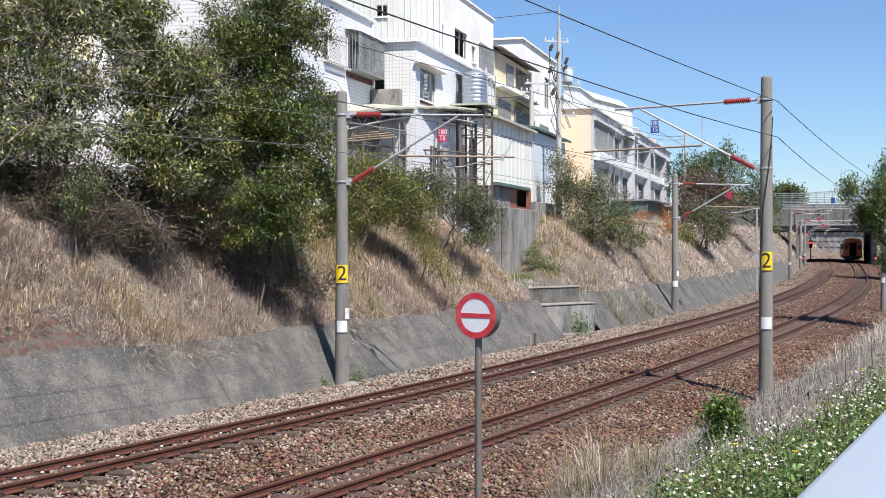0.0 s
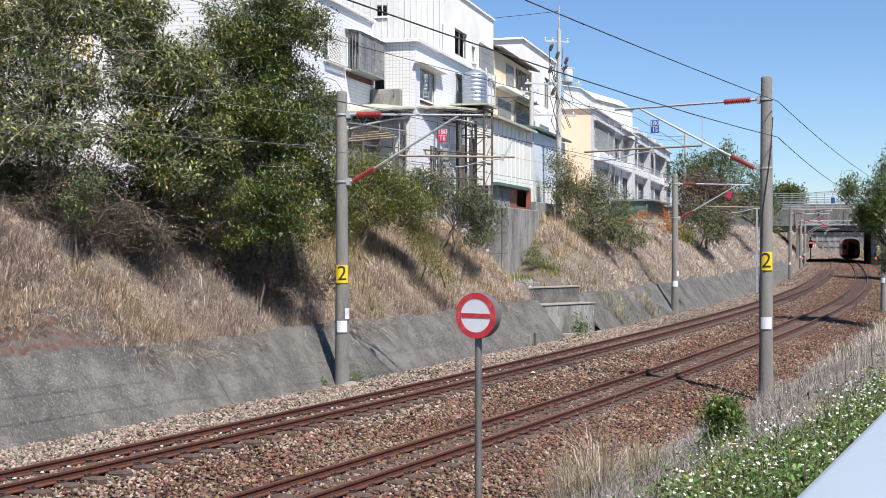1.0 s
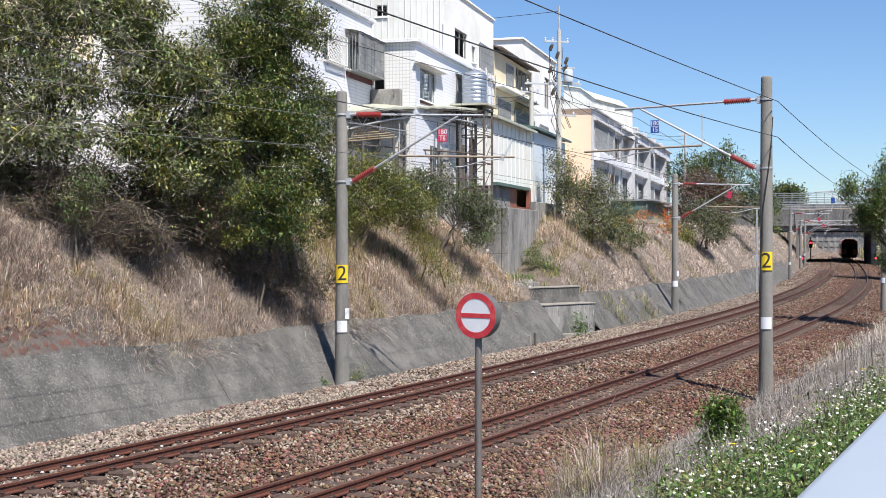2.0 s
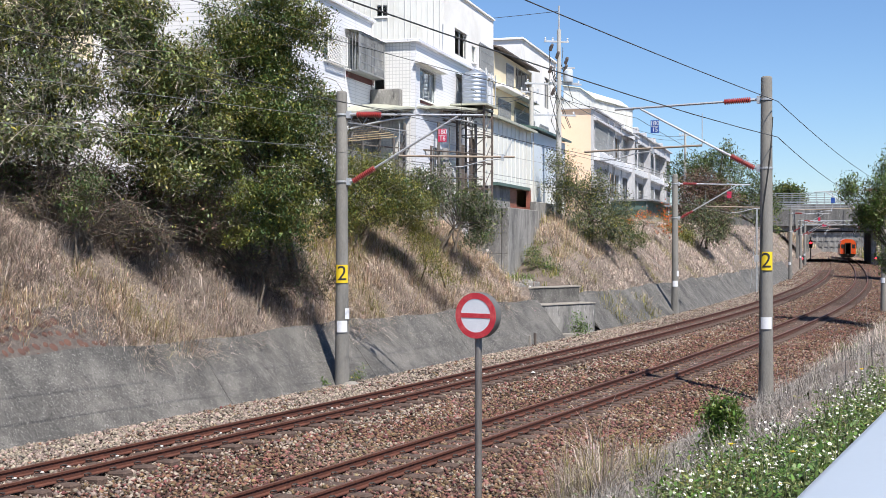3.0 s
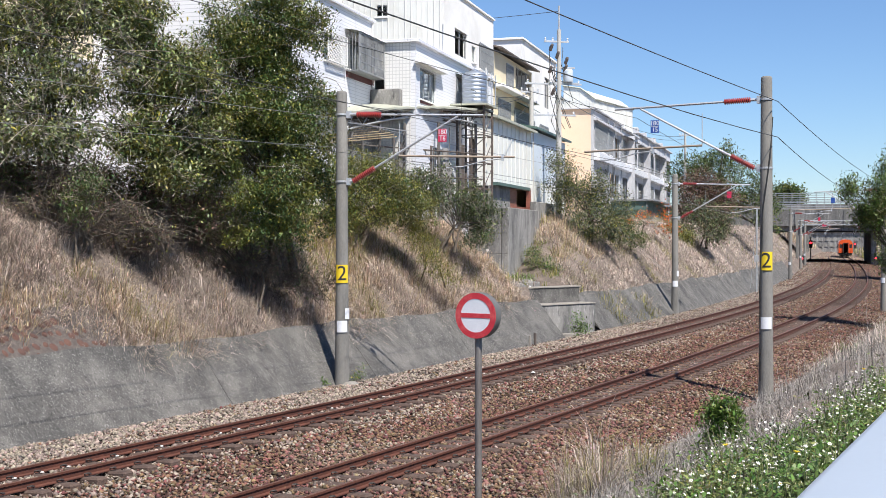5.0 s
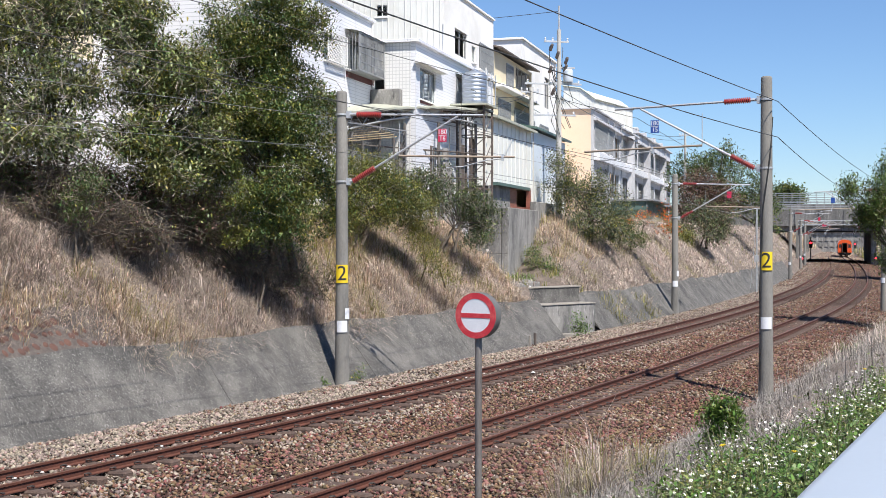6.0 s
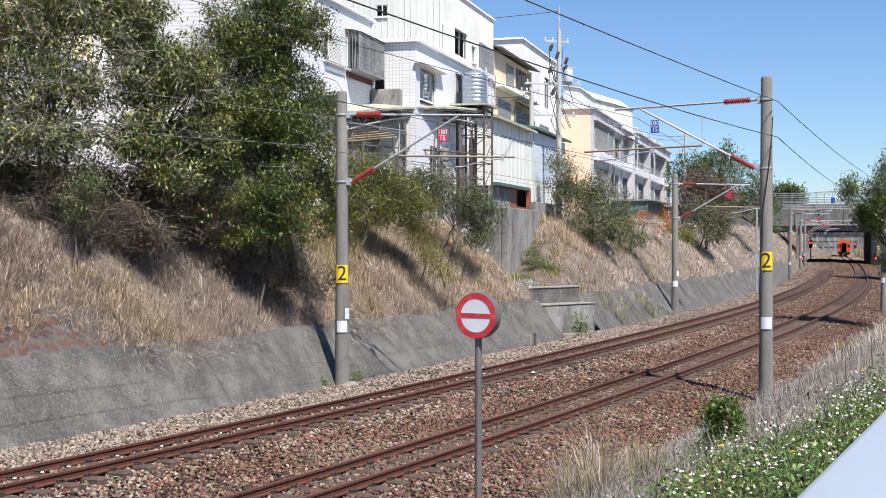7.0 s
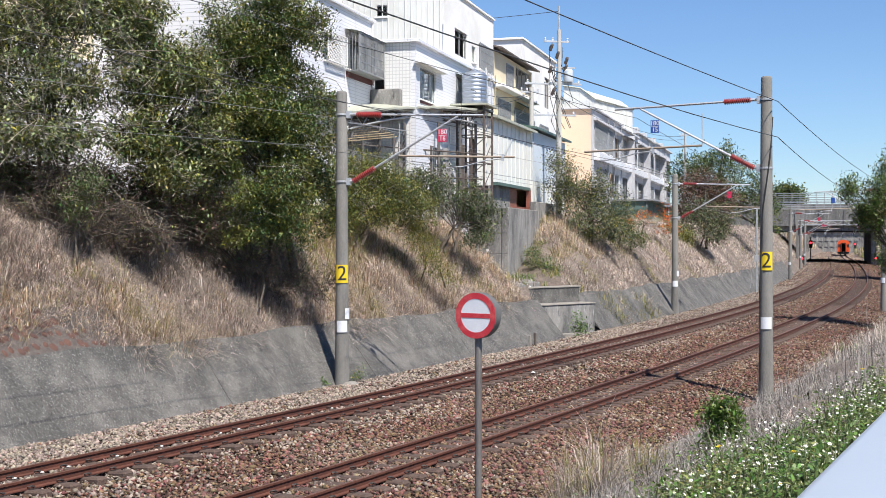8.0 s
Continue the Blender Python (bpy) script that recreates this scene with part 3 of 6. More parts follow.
# ---- round no-entry sign ----
def make_sign():
    th = thing("no_entry_sign", pose(0.435, 15.2, 0.2, 0, 0, -30), "round red and white no-entry sign on a thin grey post", "road sign")
    zc = 2.67
    part("post", Shape().lathe([(0.042, -0.4), (0.042, 2.45), (0.038, 2.47)], 12), M["post"], th, smooth=True)
    box = Shape().lathe([(0.275, 0), (0.282, 0.01), (0.282, 0.135), (0.272, 0.14)], 48)
    part("case", box, M["sign_back"], th, "dark grey rim of the sign", m=pose(0, 0.07, zc, 90, 0, 0), smooth=True)
    ring = Shape()
    N = 64
    for i in range(N):
        a = 2 * math.pi * i / N
        ring.v += [(0.205 * math.cos(a), 0.205 * math.sin(a), 0), (0.279 * math.cos(a), 0.279 * math.sin(a), 0), (0.279 * math.cos(a), 0.279 * math.sin(a), 0.006), (0.205 * math.cos(a), 0.205 * math.sin(a), 0.006)]
    for i in range(N):
        a, b = i * 4, (i + 1) % N * 4
        ring.f += [(a + 3, a + 2, b + 2, b + 3), (a + 2, a + 1, b + 1, b + 2), (a, a + 3, b + 3, b), (a + 1, a, b, b + 1)]
    ring.k = [0] * len(ring.f)
    part("rim", ring, M["red"], th, m=pose(0, -0.0725, zc, 90, 0, 0))
    part("bar", Shape().box(-0.206, 0.206, -0.028, 0.028, 0, 0.007), M["red"], th, m=pose(0, -0.0725, zc, 90, 0, 0))
    part("face", Shape().lathe([(0.206, 0), (0.206, 0.003)], 48), M["sign_white"], th, m=pose(0, -0.0722, zc, 90, 0, 0))


make_sign()


# ---- white guard rail beside the camera ----
def make_guard():
    th = thing("guard_rail", pose(0.561, 2.05, 3.8 - 0.43, 0, 0, -26.4), "smooth white-painted guard panel along the bank top", "guard rail")
    sh = Shape()
    prof = [(0.0, -0.12), (0.0, -0.03), (0.012, -0.008), (0.03, 0), (0.42, 0.02), (0.42, -0.12)]
    for y in (-2.2, 0, 2, 4, 6):
        sh.v += [(a, y, b) for a, b in prof]
    n = len(prof)
    for i in range(4):
        sh.f += [(i * n + j, i * n + (j + 1) % n, (i + 1) * n + (j + 1) % n, (i + 1) * n + j)[::-1] for j in range(n)]
    sh.f += [tuple(range(n)), tuple(range(len(sh.v) - 1, len(sh.v) - 1 - n, -1))]
    sh.k = [0] * len(sh.f)
    part("panel", sh, M["rail_white"], th, smooth=True)
    for y in (-1.5, 1.5, 4.5):
        part("post", Shape().box(0.16, 0.24, y - 0.04, y + 0.04, -1.6, -0.12, ch=0.005), M["rail_white"], th)


make_guard()


# ---- road bridge ----
def make_bridge():
    th = thing("road_bridge", on_line(181.5, 0), "grey concrete road bridge with steel railings over the tracks", "bridge")
    part("deck", Shape().box(-16, 34, 0, 40.5, 5.6, 6.9), M["bridge"], th)
    fas = Shape().box(-16, 34, -0.35, -0.005, 5.5, 8.1, ch=0.05)
    part("fascia", fas, M["bridge"], th)
    for i in range(12):
        part("rib", Shape().box(-12 + i * 3.6, -11.6 + i * 3.6, -0.5, -0.36, 5.6, 8.0, ch=0.03), M["bridge"], th)
    part("abutment", Shape().box(-16, -8.2, 0, 40.5, -0.6, 5.58), M["bridge"], th)
    part("abutment", Shape().box(10.5, 34, 0, 40.5, -0.6, 5.58), M["bridge"], th)
    for i in range(10):
        part("girder", Shape().box(-8.2, 10.5, 0.3 + i * 4.2, 1.3 + i * 4.2, 4.75, 5.58, ch=0.04), M["bridge"], th)
    part("far_parapet", Shape().box(-16, 34, 39.0, 39.4, 6.905, 9.9), M["bridge"], th)
    part("pier_wall", Shape().box(6.5, 7.3, 2.5, 40.0, -0.9, 5.58, ch=0.05), M["bridge"], th)
    for y in (-0.2, 40.0):
        rl = part("railing", Shape().box(-16, 34, y - 0.08, y + 0.08, 8.1, 8.2), M["frame"], th)
        for i in range(42):
            part("post", Shape().box(-16 + i * 1.2 - 0.06, -16 + i * 1.2 + 0.06, y - 0.05, y + 0.05, 8.2, 10.6), M["frame"], rl)
        for z in (8.5, 8.85, 9.2, 9.55, 9.9, 10.25, 10.55):
            part("bar", Shape().box(-16, 34, y - 0.03, y + 0.03, z - 0.045, z + 0.045), M["frame"], rl)


make_bridge()


# ---- train ----
def make_coach(first):
    th = thing("train_coach", Matrix(), "orange railway coach with a dark open gangway" if first else "orange railway coach coupled ahead", "train coach", "coaches of the train")
    W, L = 1.40, 19.6
    prof = [(-W, 0.95), (-W, 2.9), (-W + 0.12, 3.3), (-0.8, 3.68), (0, 3.78), (0.8, 3.68), (W - 0.12, 3.3), (W, 2.9), (W, 0.95)]
    sh = Shape()
    for y in (0.0, L):
        sh.v += [(a, y, b) for a, b in prof]
    n = len(prof)
    sh.f = [(j, (j + 1) % n, n + (j + 1) % n, n + j)[::-1] for j in range(n)] + [tuple(range(n, 2 * n))]
    # end wall with the gangway opening
    sh.v += [(-0.42, 0, 0.95), (-0.42, 0, 2.95), (0.42, 0, 2.95), (0.42, 0, 0.95)]
    b = 2 * n
    sh.f += [(0, b, b + 1, 3, 2, 1), (b + 1, b + 2, 5, 4, 3), (b + 2, b + 3, 8, 7, 6, 5)]
    sh.f = [tuple(reversed(q)) if i >= len(sh.f) - 3 else q for i, q in enumerate(sh.f)]
    sh.k = [0] * len(sh.f)
    part("body", sh, M["orange"], th)
    part("gangway", Shape().box(-0.55, -0.42, -0.28, -0.005, 0.95, 3.05, ch=0.02).box(0.42, 0.55, -0.28, -0.005, 0.95, 3.05, ch=0.02).box(-0.42, 0.42, -0.28, -0.005, 2.95, 3.05), M["under"], th)
    for x in (-0.98, 0.98):
        part("end_window", Shape().box(x - 0.26, x + 0.26, -0.02, -0.004, 2.0, 2.75), M["black"], th)
        part("tail_lamp", Shape().lathe([(0.09, 0), (0.09, 0.05), (0.06, 0.07)], 12), M["tag_red"], th, m=pose(x, -0.005, 1.35, 90, 0, 0))
    part("underframe", Shape().box(-1.3, 1.3, 0.15, L - 0.1, 0.55, 0.945), M["under"], th)
    part("coupler", Shape().box(-0.16, 0.16, -0.7, 0.15, 0.7, 0.94, ch=0.03), M["under"], th)
    for yc in (2.8, L - 2.8):
        bg = part("bogie", Shape().box(-1.15, 1.15, yc - 1.6, yc + 1.6, 0.35, 0.545, ch=0.04), M["under"], th)
        for yy in (yc - 1.05, yc + 1.05):
            for x in (-0.57, 0.57):
                part("wheel", Shape().lathe([(0.43, -0.06), (0.46, -0.03), (0.43, 0.06)], 20), M["under"], bg, m=pose(x, yy, 0.43, 0, 90, 0))
    for i in range(7):
        for x in (-W - 0.004, W + 0.004):
            part("side_window", Shape().box(x - 0.004, x + 0.004, 2.2 + i * 2.3, 3.7 + i * 2.3, 1.95, 2.75), M["black"], th)
    # white panel painting daylight in a window at the inner corridor's far end
    part("window_daylight", Shape().box(-0.16, 0.16, L - 0.05, L - 0.02, 1.9, 2.7), M["sign_white"], th)
    return th


TRAIN = [make_coach(True), make_coach(False)]


def train_s(t):
    """Where the last coach's rear end stands on the line."""
    return 190 + 12.9 * t


# ---- buildings: u metres along the facades, v metres out towards the tracks ----
FAC = pose(0.02, 53.0, 0, 0, 0, 74)


def fac(u, v, z):
    return FAC @ pose(u, -v, z)


def tiled(name, c1, c2, w, h):
    """Wall tile in courses, in the wall's own space."""
    m = surf(name, c1, c2, 1.5, rough=0.4, bump=0.05, local=True)
    nt = m.node_tree
    tc = nt.nodes.new("ShaderNodeTexCoord")
    sp = nt.nodes.new("ShaderNodeSeparateXYZ")
    ad = nt.nodes.new("ShaderNodeMath")
    cb = nt.nodes.new("ShaderNodeCombineXYZ")
    br = nt.nodes.new("ShaderNodeTexBrick")
    nt.links.new(tc.outputs["Object"], sp.inputs[0])
    nt.links.new(sp.outputs["X"], ad.inputs[0])
    nt.links.new(sp.outputs["Y"], ad.inputs[1])
    nt.links.new(ad.outputs[0], cb.inputs["X"])
    nt.links.new(sp.outputs["Z"], cb.inputs["Y"])
    nt.links.new(cb.outputs[0], br.inputs["Vector"])
    br.offset = 0.0
    br.inputs["Scale"].default_value, br.inputs["Brick Width"].default_value, br.inputs["Row Height"].default_value = 1.0, w, h
    br.inputs["Mortar Size"].default_value = 0.012
    br.inputs["Color1"].default_value = br.inputs["Color2"].default_value = (1, 1, 1, 1)
    br.inputs["Mortar"].default_value = (0.74, 0.74, 0.75, 1)
    bs = nt.nodes["Principled BSDF"]
    old = bs.inputs["Base Color"].links[0].from_socket
    mx = nt.nodes.new("ShaderNodeMix")
    mx.data_type, mx.blend_type = "RGBA", "MULTIPLY"
    mx.inputs["Factor"].default_value = 1.0
    nt.links.new(old, mx.inputs["A"])
    nt.links.new(br.outputs["Color"], mx.inputs["B"])
    nt.links.new(mx.outputs["Result"], bs.inputs["Base Color"])
    return m


M["tile"] = tiled("white_wall_tile_courses", (0.78, 0.78, 0.80), (0.72, 0.72, 0.75), 3.0, 0.13)
M["tile_square"] = tiled("white_square_wall_tile", (0.80, 0.79, 0.77), (0.74, 0.73, 0.71), 0.14, 0.14)
M["block"] = tiled("red_brickwork", (0.36, 0.14, 0.10), (0.27, 0.105, 0.08), 0.21, 0.075)


def wall_with_holes(x0, x1, z0, z1, holes, thick=0.2):
    """A wall in the plane y = 0 (its front) with rectangular openings through it."""
    xs = sorted({x0, x1, *(min(max(h[i], x0), x1) for h in holes for i in (0, 1))})
    zs = sorted({z0, z1, *(min(max(h[i], z0), z1) for h in holes for i in (2, 3))})
    sh = Shape()
    solid = lambda a, b, c, d: not any(h[0] <= (a + b) / 2 <= h[1] and h[2] <= (c + d) / 2 <= h[3] for h in holes)
    for a, b in zip(xs, xs[1:]):
        for c, d in zip(zs, zs[1:]):
            if solid(a, b, c, d):
                sh.add([(a, 0, c), (b, 0, c), (b, 0, d), (a, 0, d)], [(0, 1, 2, 3)])
                sh.add([(a, thick, c), (b, thick, c), (b, thick, d), (a, thick, d)], [(3, 2, 1, 0)])
    for a, b, c, d in [(max(h[0], x0), min(h[1], x1), max(h[2], z0), min(h[3], z1)) for h in holes] + [(x0, x1, z0, z1)]:
        sh.add([(a, 0, c), (b, 0, c), (b, 0, d), (a, 0, d), (a, thick, c), (b, thick, c), (b, thick, d), (a, thick, d)],
               [(0, 4, 5, 1), (1, 5, 6, 2), (2, 6, 7, 3), (3, 7, 4, 0)])
    # weld the corners, so that the wall is one piece
    seen, new_id, out = {}, [], []
    for p in sh.v:
        key = tuple(round(c, 4) for c in p)
        if key not in seen:
            seen[key] = len(out)
            out.append(p)
        new_id.append(seen[key])
    sh.v, sh.f = out, [tuple(new_id[i] for i in f) for f in sh.f]
    return sh


def grille(x0, x1, z0, z1, dx, dz, y, r=0.012, diag=False):
    sh = Shape()
    if diag:
        n = int((x1 - x0 + z1 - z0) / dx)
        for i in range(1, n):
            c = i * dx
            for up in (1, -1):
                a, b = max(0, c - (z1 - z0)), min(c, x1 - x0)
                q = [(x0 + t, y, z0 + c - t) if up > 0 else (x0 + t, y, z1 - (c - t)) for t in (a, b)]
                if b - a > 0.05:
                    sh.tube(q, r, 4)
    else:
        for i in range(int((x1 - x0) / dx) + 1):
            sh.box(x0 + i * dx - r, x0 + i * dx + r, y - r, y + r, z0, z1)
        for i in range(int((z1 - z0) / dz) + 1):
            sh.box(x0, x1, y - r, y + r, z0 + i * dz - r, z0 + i * dz + r)
    for a, b, c, d in ((x0, x1, z0, z0 + 0.04), (x0, x1, z1 - 0.04, z1), (x0, x0 + 0.04, z0, z1), (x1 - 0.04, x1, z0, z1)):
        sh.box(a, b, y - 0.02, y + 0.02, c, d)
    return sh


def add_window(th, x0, x1, z0, z1, style="slide", m=None):
    """Frame, mullions and panes in an opening; styles with a cage, an open balcony or nothing behind."""
    t = 0.05
    n = max(1, round((x1 - x0) / 0.9))
    cuts = [(x0 + (x1 - x0) * i / n + t / 2, x0 + (x1 - x0) * (i + 1) / n - t / 2, z0 + t, z1 - t) for i in range(n)]
    fr = wall_with_holes(x0, x1, z0, z1, cuts, 0.05)
    fr.v = [(x, y + 0.08, z) for x, y, z in fr.v]
    w = part("window", fr, M["frame"], th, m=m)
    if style != "open":
        for i in range(n):
            a, b = x0 + (x1 - x0) * i / n + 0.03, x0 + (x1 - x0) * (i + 1) / n - 0.03
            p = part("pane", Shape().box(a, b, 0.10, 0.106, z0 + t, z1 - t), M["pane"], w)
            p.visible_shadow = False
    if style == "bars":
        part("grille", grille(x0 - 0.03, x1 + 0.03, z0 - 0.03, z1 + 0.03, 0.13, 0.45, -0.05), M["frame"], w)
    if style == "cage":
        c = grille(x0 - 0.05, x1 + 0.05, z0 - 0.12, z1 + 0.08, 0.13, 0.35, -0.55)
        for x in (x0 - 0.05, x1 + 0.05):
            for i in range(5):
                c.box(x - 0.012, x + 0.012, -0.55 + i * 0.13, -0.53 + i * 0.13, z0 - 0.12, z1 + 0.08)
        c.box(x0 - 0.05, x1 + 0.05, -0.55, -0.005, z0 - 0.14, z0 - 0.10)
        part("cage", c, M["frame"], w)
    if style == "lattice":
        part("lattice", grille(x0 - 0.03, x1 + 0.03, z0 - 0.03, z1 + 0.03, 0.14, 0.14, -0.18, 0.010, True), M["white"], w)
    if style != "open":
        part("sill", Shape().box(x0 - 0.06, x1 + 0.06, -0.07, 0.08, z0 - 0.07, z0 - 0.005, ch=0.01), M["white"], w)
    return w


def house(name, label, u0, u1, v, depth, z0, z1, wall, windows=(), side_wall=None, side_windows=(), cap=0.12, cap_out=0.12, roof=None, group="row houses"):
    """A house block: front to the tracks, a side wall towards the camera, back, far side, floors and roof."""
    th = thing(name, fac(u0, v, 0), label, "house", group)
    w = u1 - u0
    part("wall", wall_with_holes(0, w, z0, z1, [q[:4] for q in windows]), wall, th)
    sq = Matrix.Rotation(radians(-90), 4, "Z") @ Matrix.Translation((-depth, 0, 0))
    part("wall", wall_with_holes(0, depth - 0.205, z0, z1, [q[:4] for q in side_windows]), side_wall or wall, th, m=sq)
    part("wall", Shape().box(0.205, w - 0.005, depth - 0.2, depth, z0, z1).box(w - 0.2, w, 0.205, depth - 0.205, z0, z1), side_wall or wall, th)
    # floors and partitions in plaster with the indoor shade in its colour
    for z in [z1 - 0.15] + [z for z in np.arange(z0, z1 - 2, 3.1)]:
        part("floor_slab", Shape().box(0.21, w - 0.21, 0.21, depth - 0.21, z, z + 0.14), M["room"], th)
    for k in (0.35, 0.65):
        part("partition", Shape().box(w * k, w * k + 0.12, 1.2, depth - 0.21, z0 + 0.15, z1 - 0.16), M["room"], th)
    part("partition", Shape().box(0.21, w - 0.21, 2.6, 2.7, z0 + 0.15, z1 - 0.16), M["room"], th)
    if cap:
        part("coping", Shape().box(-cap_out, w + cap_out, -cap_out, 0.3, z1 + 0.003, z1 + cap, ch=0.02).box(-cap_out, 0.3, 0.305, depth, z1 + 0.003, z1 + cap, ch=0.02), roof or wall, th)
    for q in windows:
        add_window(th, *q)
    for q in side_windows:
        add_window(th, *q, m=sq)
    return th


def awning(th, x0, x1, z, out=0.7, drop=0.28, mat=None):
    sh = Shape()
    n = 8
    for i in range(n + 1):
        x = x0 + (x1 - x0) * i / n
        for y, dz in ((0, 0), (-out * 0.5, -drop * 0.35), (-out, -drop)):
            sh.v += [(x, y, z + dz + (0.02 if i % 2 else 0)), (x, y, z + dz + 0.015 + (0.02 if i % 2 else 0))]
    for i in range(n):
        for j in range(2):
            a = i * 6 + j * 2
            sh.f += [(a + 1, a + 3, a + 9, a + 7), (a, a + 6, a + 8, a + 2)]
    sh.k = [0] * len(sh.f)
    return part("awning", sh, mat or M["roof_pale"], th)


# old cream house behind the thicket
h0 = house("house", "cream-topped white house glimpsed through the thicket", -38, -13.0, -7.6, 9, 3.4, 9.5, M["grey_white"],
           [(10 + i * 2.6, 11.5 + i * 2.6, z, z + 1.2, "slide") for i in range(5) for z in (6.6,)], M["white"])
part("upper_storey", wall_with_holes(0.0, 24.9, 9.64, 13.6, [(3, 4.4, 10.6, 11.8), (12, 13.4, 10.6, 11.8), (19, 20.4, 10.6, 11.8)]), M["cream"], h0, m=pose(0, 0.05, 0))
part("roof", Shape().box(0.0, 24.9, 0.26, 9, 13.4, 13.6).box(0.0, 24.9, 8.8, 9, 9.64, 13.39).box(0, 0.2, 0.26, 8.79, 9.64, 13.39).box(24.7, 24.9, 0.26, 8.79, 9.64, 13.39), M["cream"], h0)

# tiled house with caged windows
h1 = house("house", "white-tiled house with caged upper windows", -15.0, -4.02, -1.8, 8, 3.0, 12.45, M["tile"],
           [(5.68, 7.63, 10.27, 11.29, "lattice"), (7.95, 10.75, 10.27, 11.5, "cage"), (4.2, 7.2, 7.4, 8.98, "bars"), (8.2, 10.2, 7.2, 8.8, "bars")], M["tile"])
awning(h1, 7.8, 10.98, 11.70, 0.6, 0.12)
part("panel", Shape().box(7.95, 10.95, -0.06, -0.004, 9.93, 10.16, ch=0.01), M["maroon"], h1, "dark maroon panel under the cage")
up = part("upper_storey", wall_with_holes(0, 10.98, 12.58, 15.4, [(8.6, 9.25, 12.75, 14.2)]), M["white"], h1, m=pose(0, 1.3, 0))
part("roof", Shape().box(0, 10.9, 1.55, 8, 15.2, 15.4), M["white"], h1)
part("downpipe", Shape().tube([(10.85, -0.04, 12.4), (10.85, -0.04, 6)], 0.035, 6), M["white"], h1)

# white house: tiled lower floors, sheet-clad upper floor
h2 = house("house", "white house with square tiles below a sheet-clad storey", -4.0, 9.0, 0.0, 9.5, 3.2, 11.62, M["tile"],
           [(0.6, 2.9, 9.45, 10.72, "slide"), (6.0, 7.6, 9.0, 10.95, "bars"), (8.2, 11.6, 8.9, 10.9, "bars"), (2.2, 4.4, 6.0, 7.6, "bars")], M["tile_square"], [(7.75, 8.2, 9.75, 10.5, "slide")], cap_out=0.16)
awning(h2, 5.9, 7.7, 11.12, 0.6, 0.25, M["sheet_green"])
part("ledge", Shape().box(-0.15, 3.6, -0.32, -0.004, 10.78, 10.92, ch=0.02), M["white"], h2)
part("panel", Shape().box(0.6, 3.0, -0.03, -0.004, 9.28, 9.42), M["maroon"], h2)
part("parapet", Shape().box(-0.35, -0.004, 0.55, 1.78, 8.7, 9.75, ch=0.02), M["concrete"], h2, "mildewed grey concrete parapet")
h3 = house("sheet_clad_storey", "white sheet-clad top storey with open balconies", 0.02, 9.0, 0.0, 9.4, 11.76, 14.64, M["white"],
           [(1.80, 3.95, 12.0, 13.15, "open"), (4.75, 5.45, 12.05, 12.8, "slide"), (6.15, 8.75, 11.92, 13.12, "bars")], M["sheet"], [(6.35, 6.85, 13.45, 13.95, "slide")], cap=0.10, cap_out=0.08)
rib = Shape().box(-0.022, -0.004, -0.02, 0.03, 11.80, 14.62, ch=0.01).mesh("rib", M["sheet"])
for i in range(34):
    part("rib", rib, None, h3, m=pose(0, 0.15 + i * 0.26, 0))
part("corner_trim", Shape().box(-0.07, 0.05, -0.07, -0.006, 11.8, 13.1), M["white"], h3)
part("shutter", Shape().box(1.9, 2.9, 0.6, 0.63, 12.0, 13.1), M["frame"], h3)

# cream house with a sloping roof edge
h4 = house("house", "cream house with a dark pitched roof edge", 9.05, 18.2, 0.0, 9, 5.0, 13.25, M["cream"],
           [(2.7, 4.2, 11.8, 12.9, "bars"), (5.0, 8.9, 11.9, 13.1, "open"), (0.9, 3.6, 9.3, 10.9, "bars"), (4.6, 8.4, 9.0, 10.8, "bars")], M["white"], cap=0)
part("roof", Shape().add([(-0.1, -0.45, 13.35), (9.25, -0.45, 13.35), (9.25, 4.5, 14.5), (-0.1, 4.5, 14.5), (-0.1, -0.45, 13.27), (9.25, -0.45, 13.27), (9.25, 4.5, 14.42), (-0.1, 4.5, 14.42)],
                        [(0, 1, 2, 3), (7, 6, 5, 4), (0, 4, 5, 1), (1, 5, 6, 2), (2, 6, 7, 3), (3, 7, 4, 0)]), M["dark_steel"], h4)
part("ledge", Shape().box(0, 9.1, -0.5, -0.004, 11.4, 11.55, ch=0.02), M["white"], h4)
awning(h4, 4.5, 8.5, 11.15, 0.7, 0.3, M["sheet_green"])

# white house behind the utility pole
h5 = house("house", "tall white house behind the utility pole", 18.3, 28.6, -0.6, 8, 5.0, 15.2, M["white"],
           [(6.6, 8.2, 12.0, 13.9, "open"), (1.2, 3.4, 9.0, 10.8, "bars"), (5.0, 7.6, 9.0, 10.8, "bars"), (5.0, 7.6, 6.2, 7.8, "bars")], M["white"])
h6 = house("house", "low white house with a ribbed upper wall", 28.7, 42.5, -2.6, 7, 5.0, 14.3, M["sheet"], [(2, 4, 11, 12.6, "slide")], M["sheet"])
h7 = house("house", "white house with a peach gable and long balconies", 40.3, 55.0, 0.0, 8, 5.0, 13.45, M["grey_white"],
           [(0.5, 6.4, 10.55, 12.55, "bars"), (7.0, 9.6, 10.6, 12.5, "bars"), (10.4, 14.2, 10.4, 12.3, "open"), (1.5, 6.5, 7.2, 9.2, "bars"), (8.0, 13.5, 7.2, 9.2, "open")], M["peach"], cap_out=0.2)
part("ledge", Shape().box(0, 14.6, -0.45, -0.004, 9.7, 10.3, ch=0.03), M["tile"], h7)
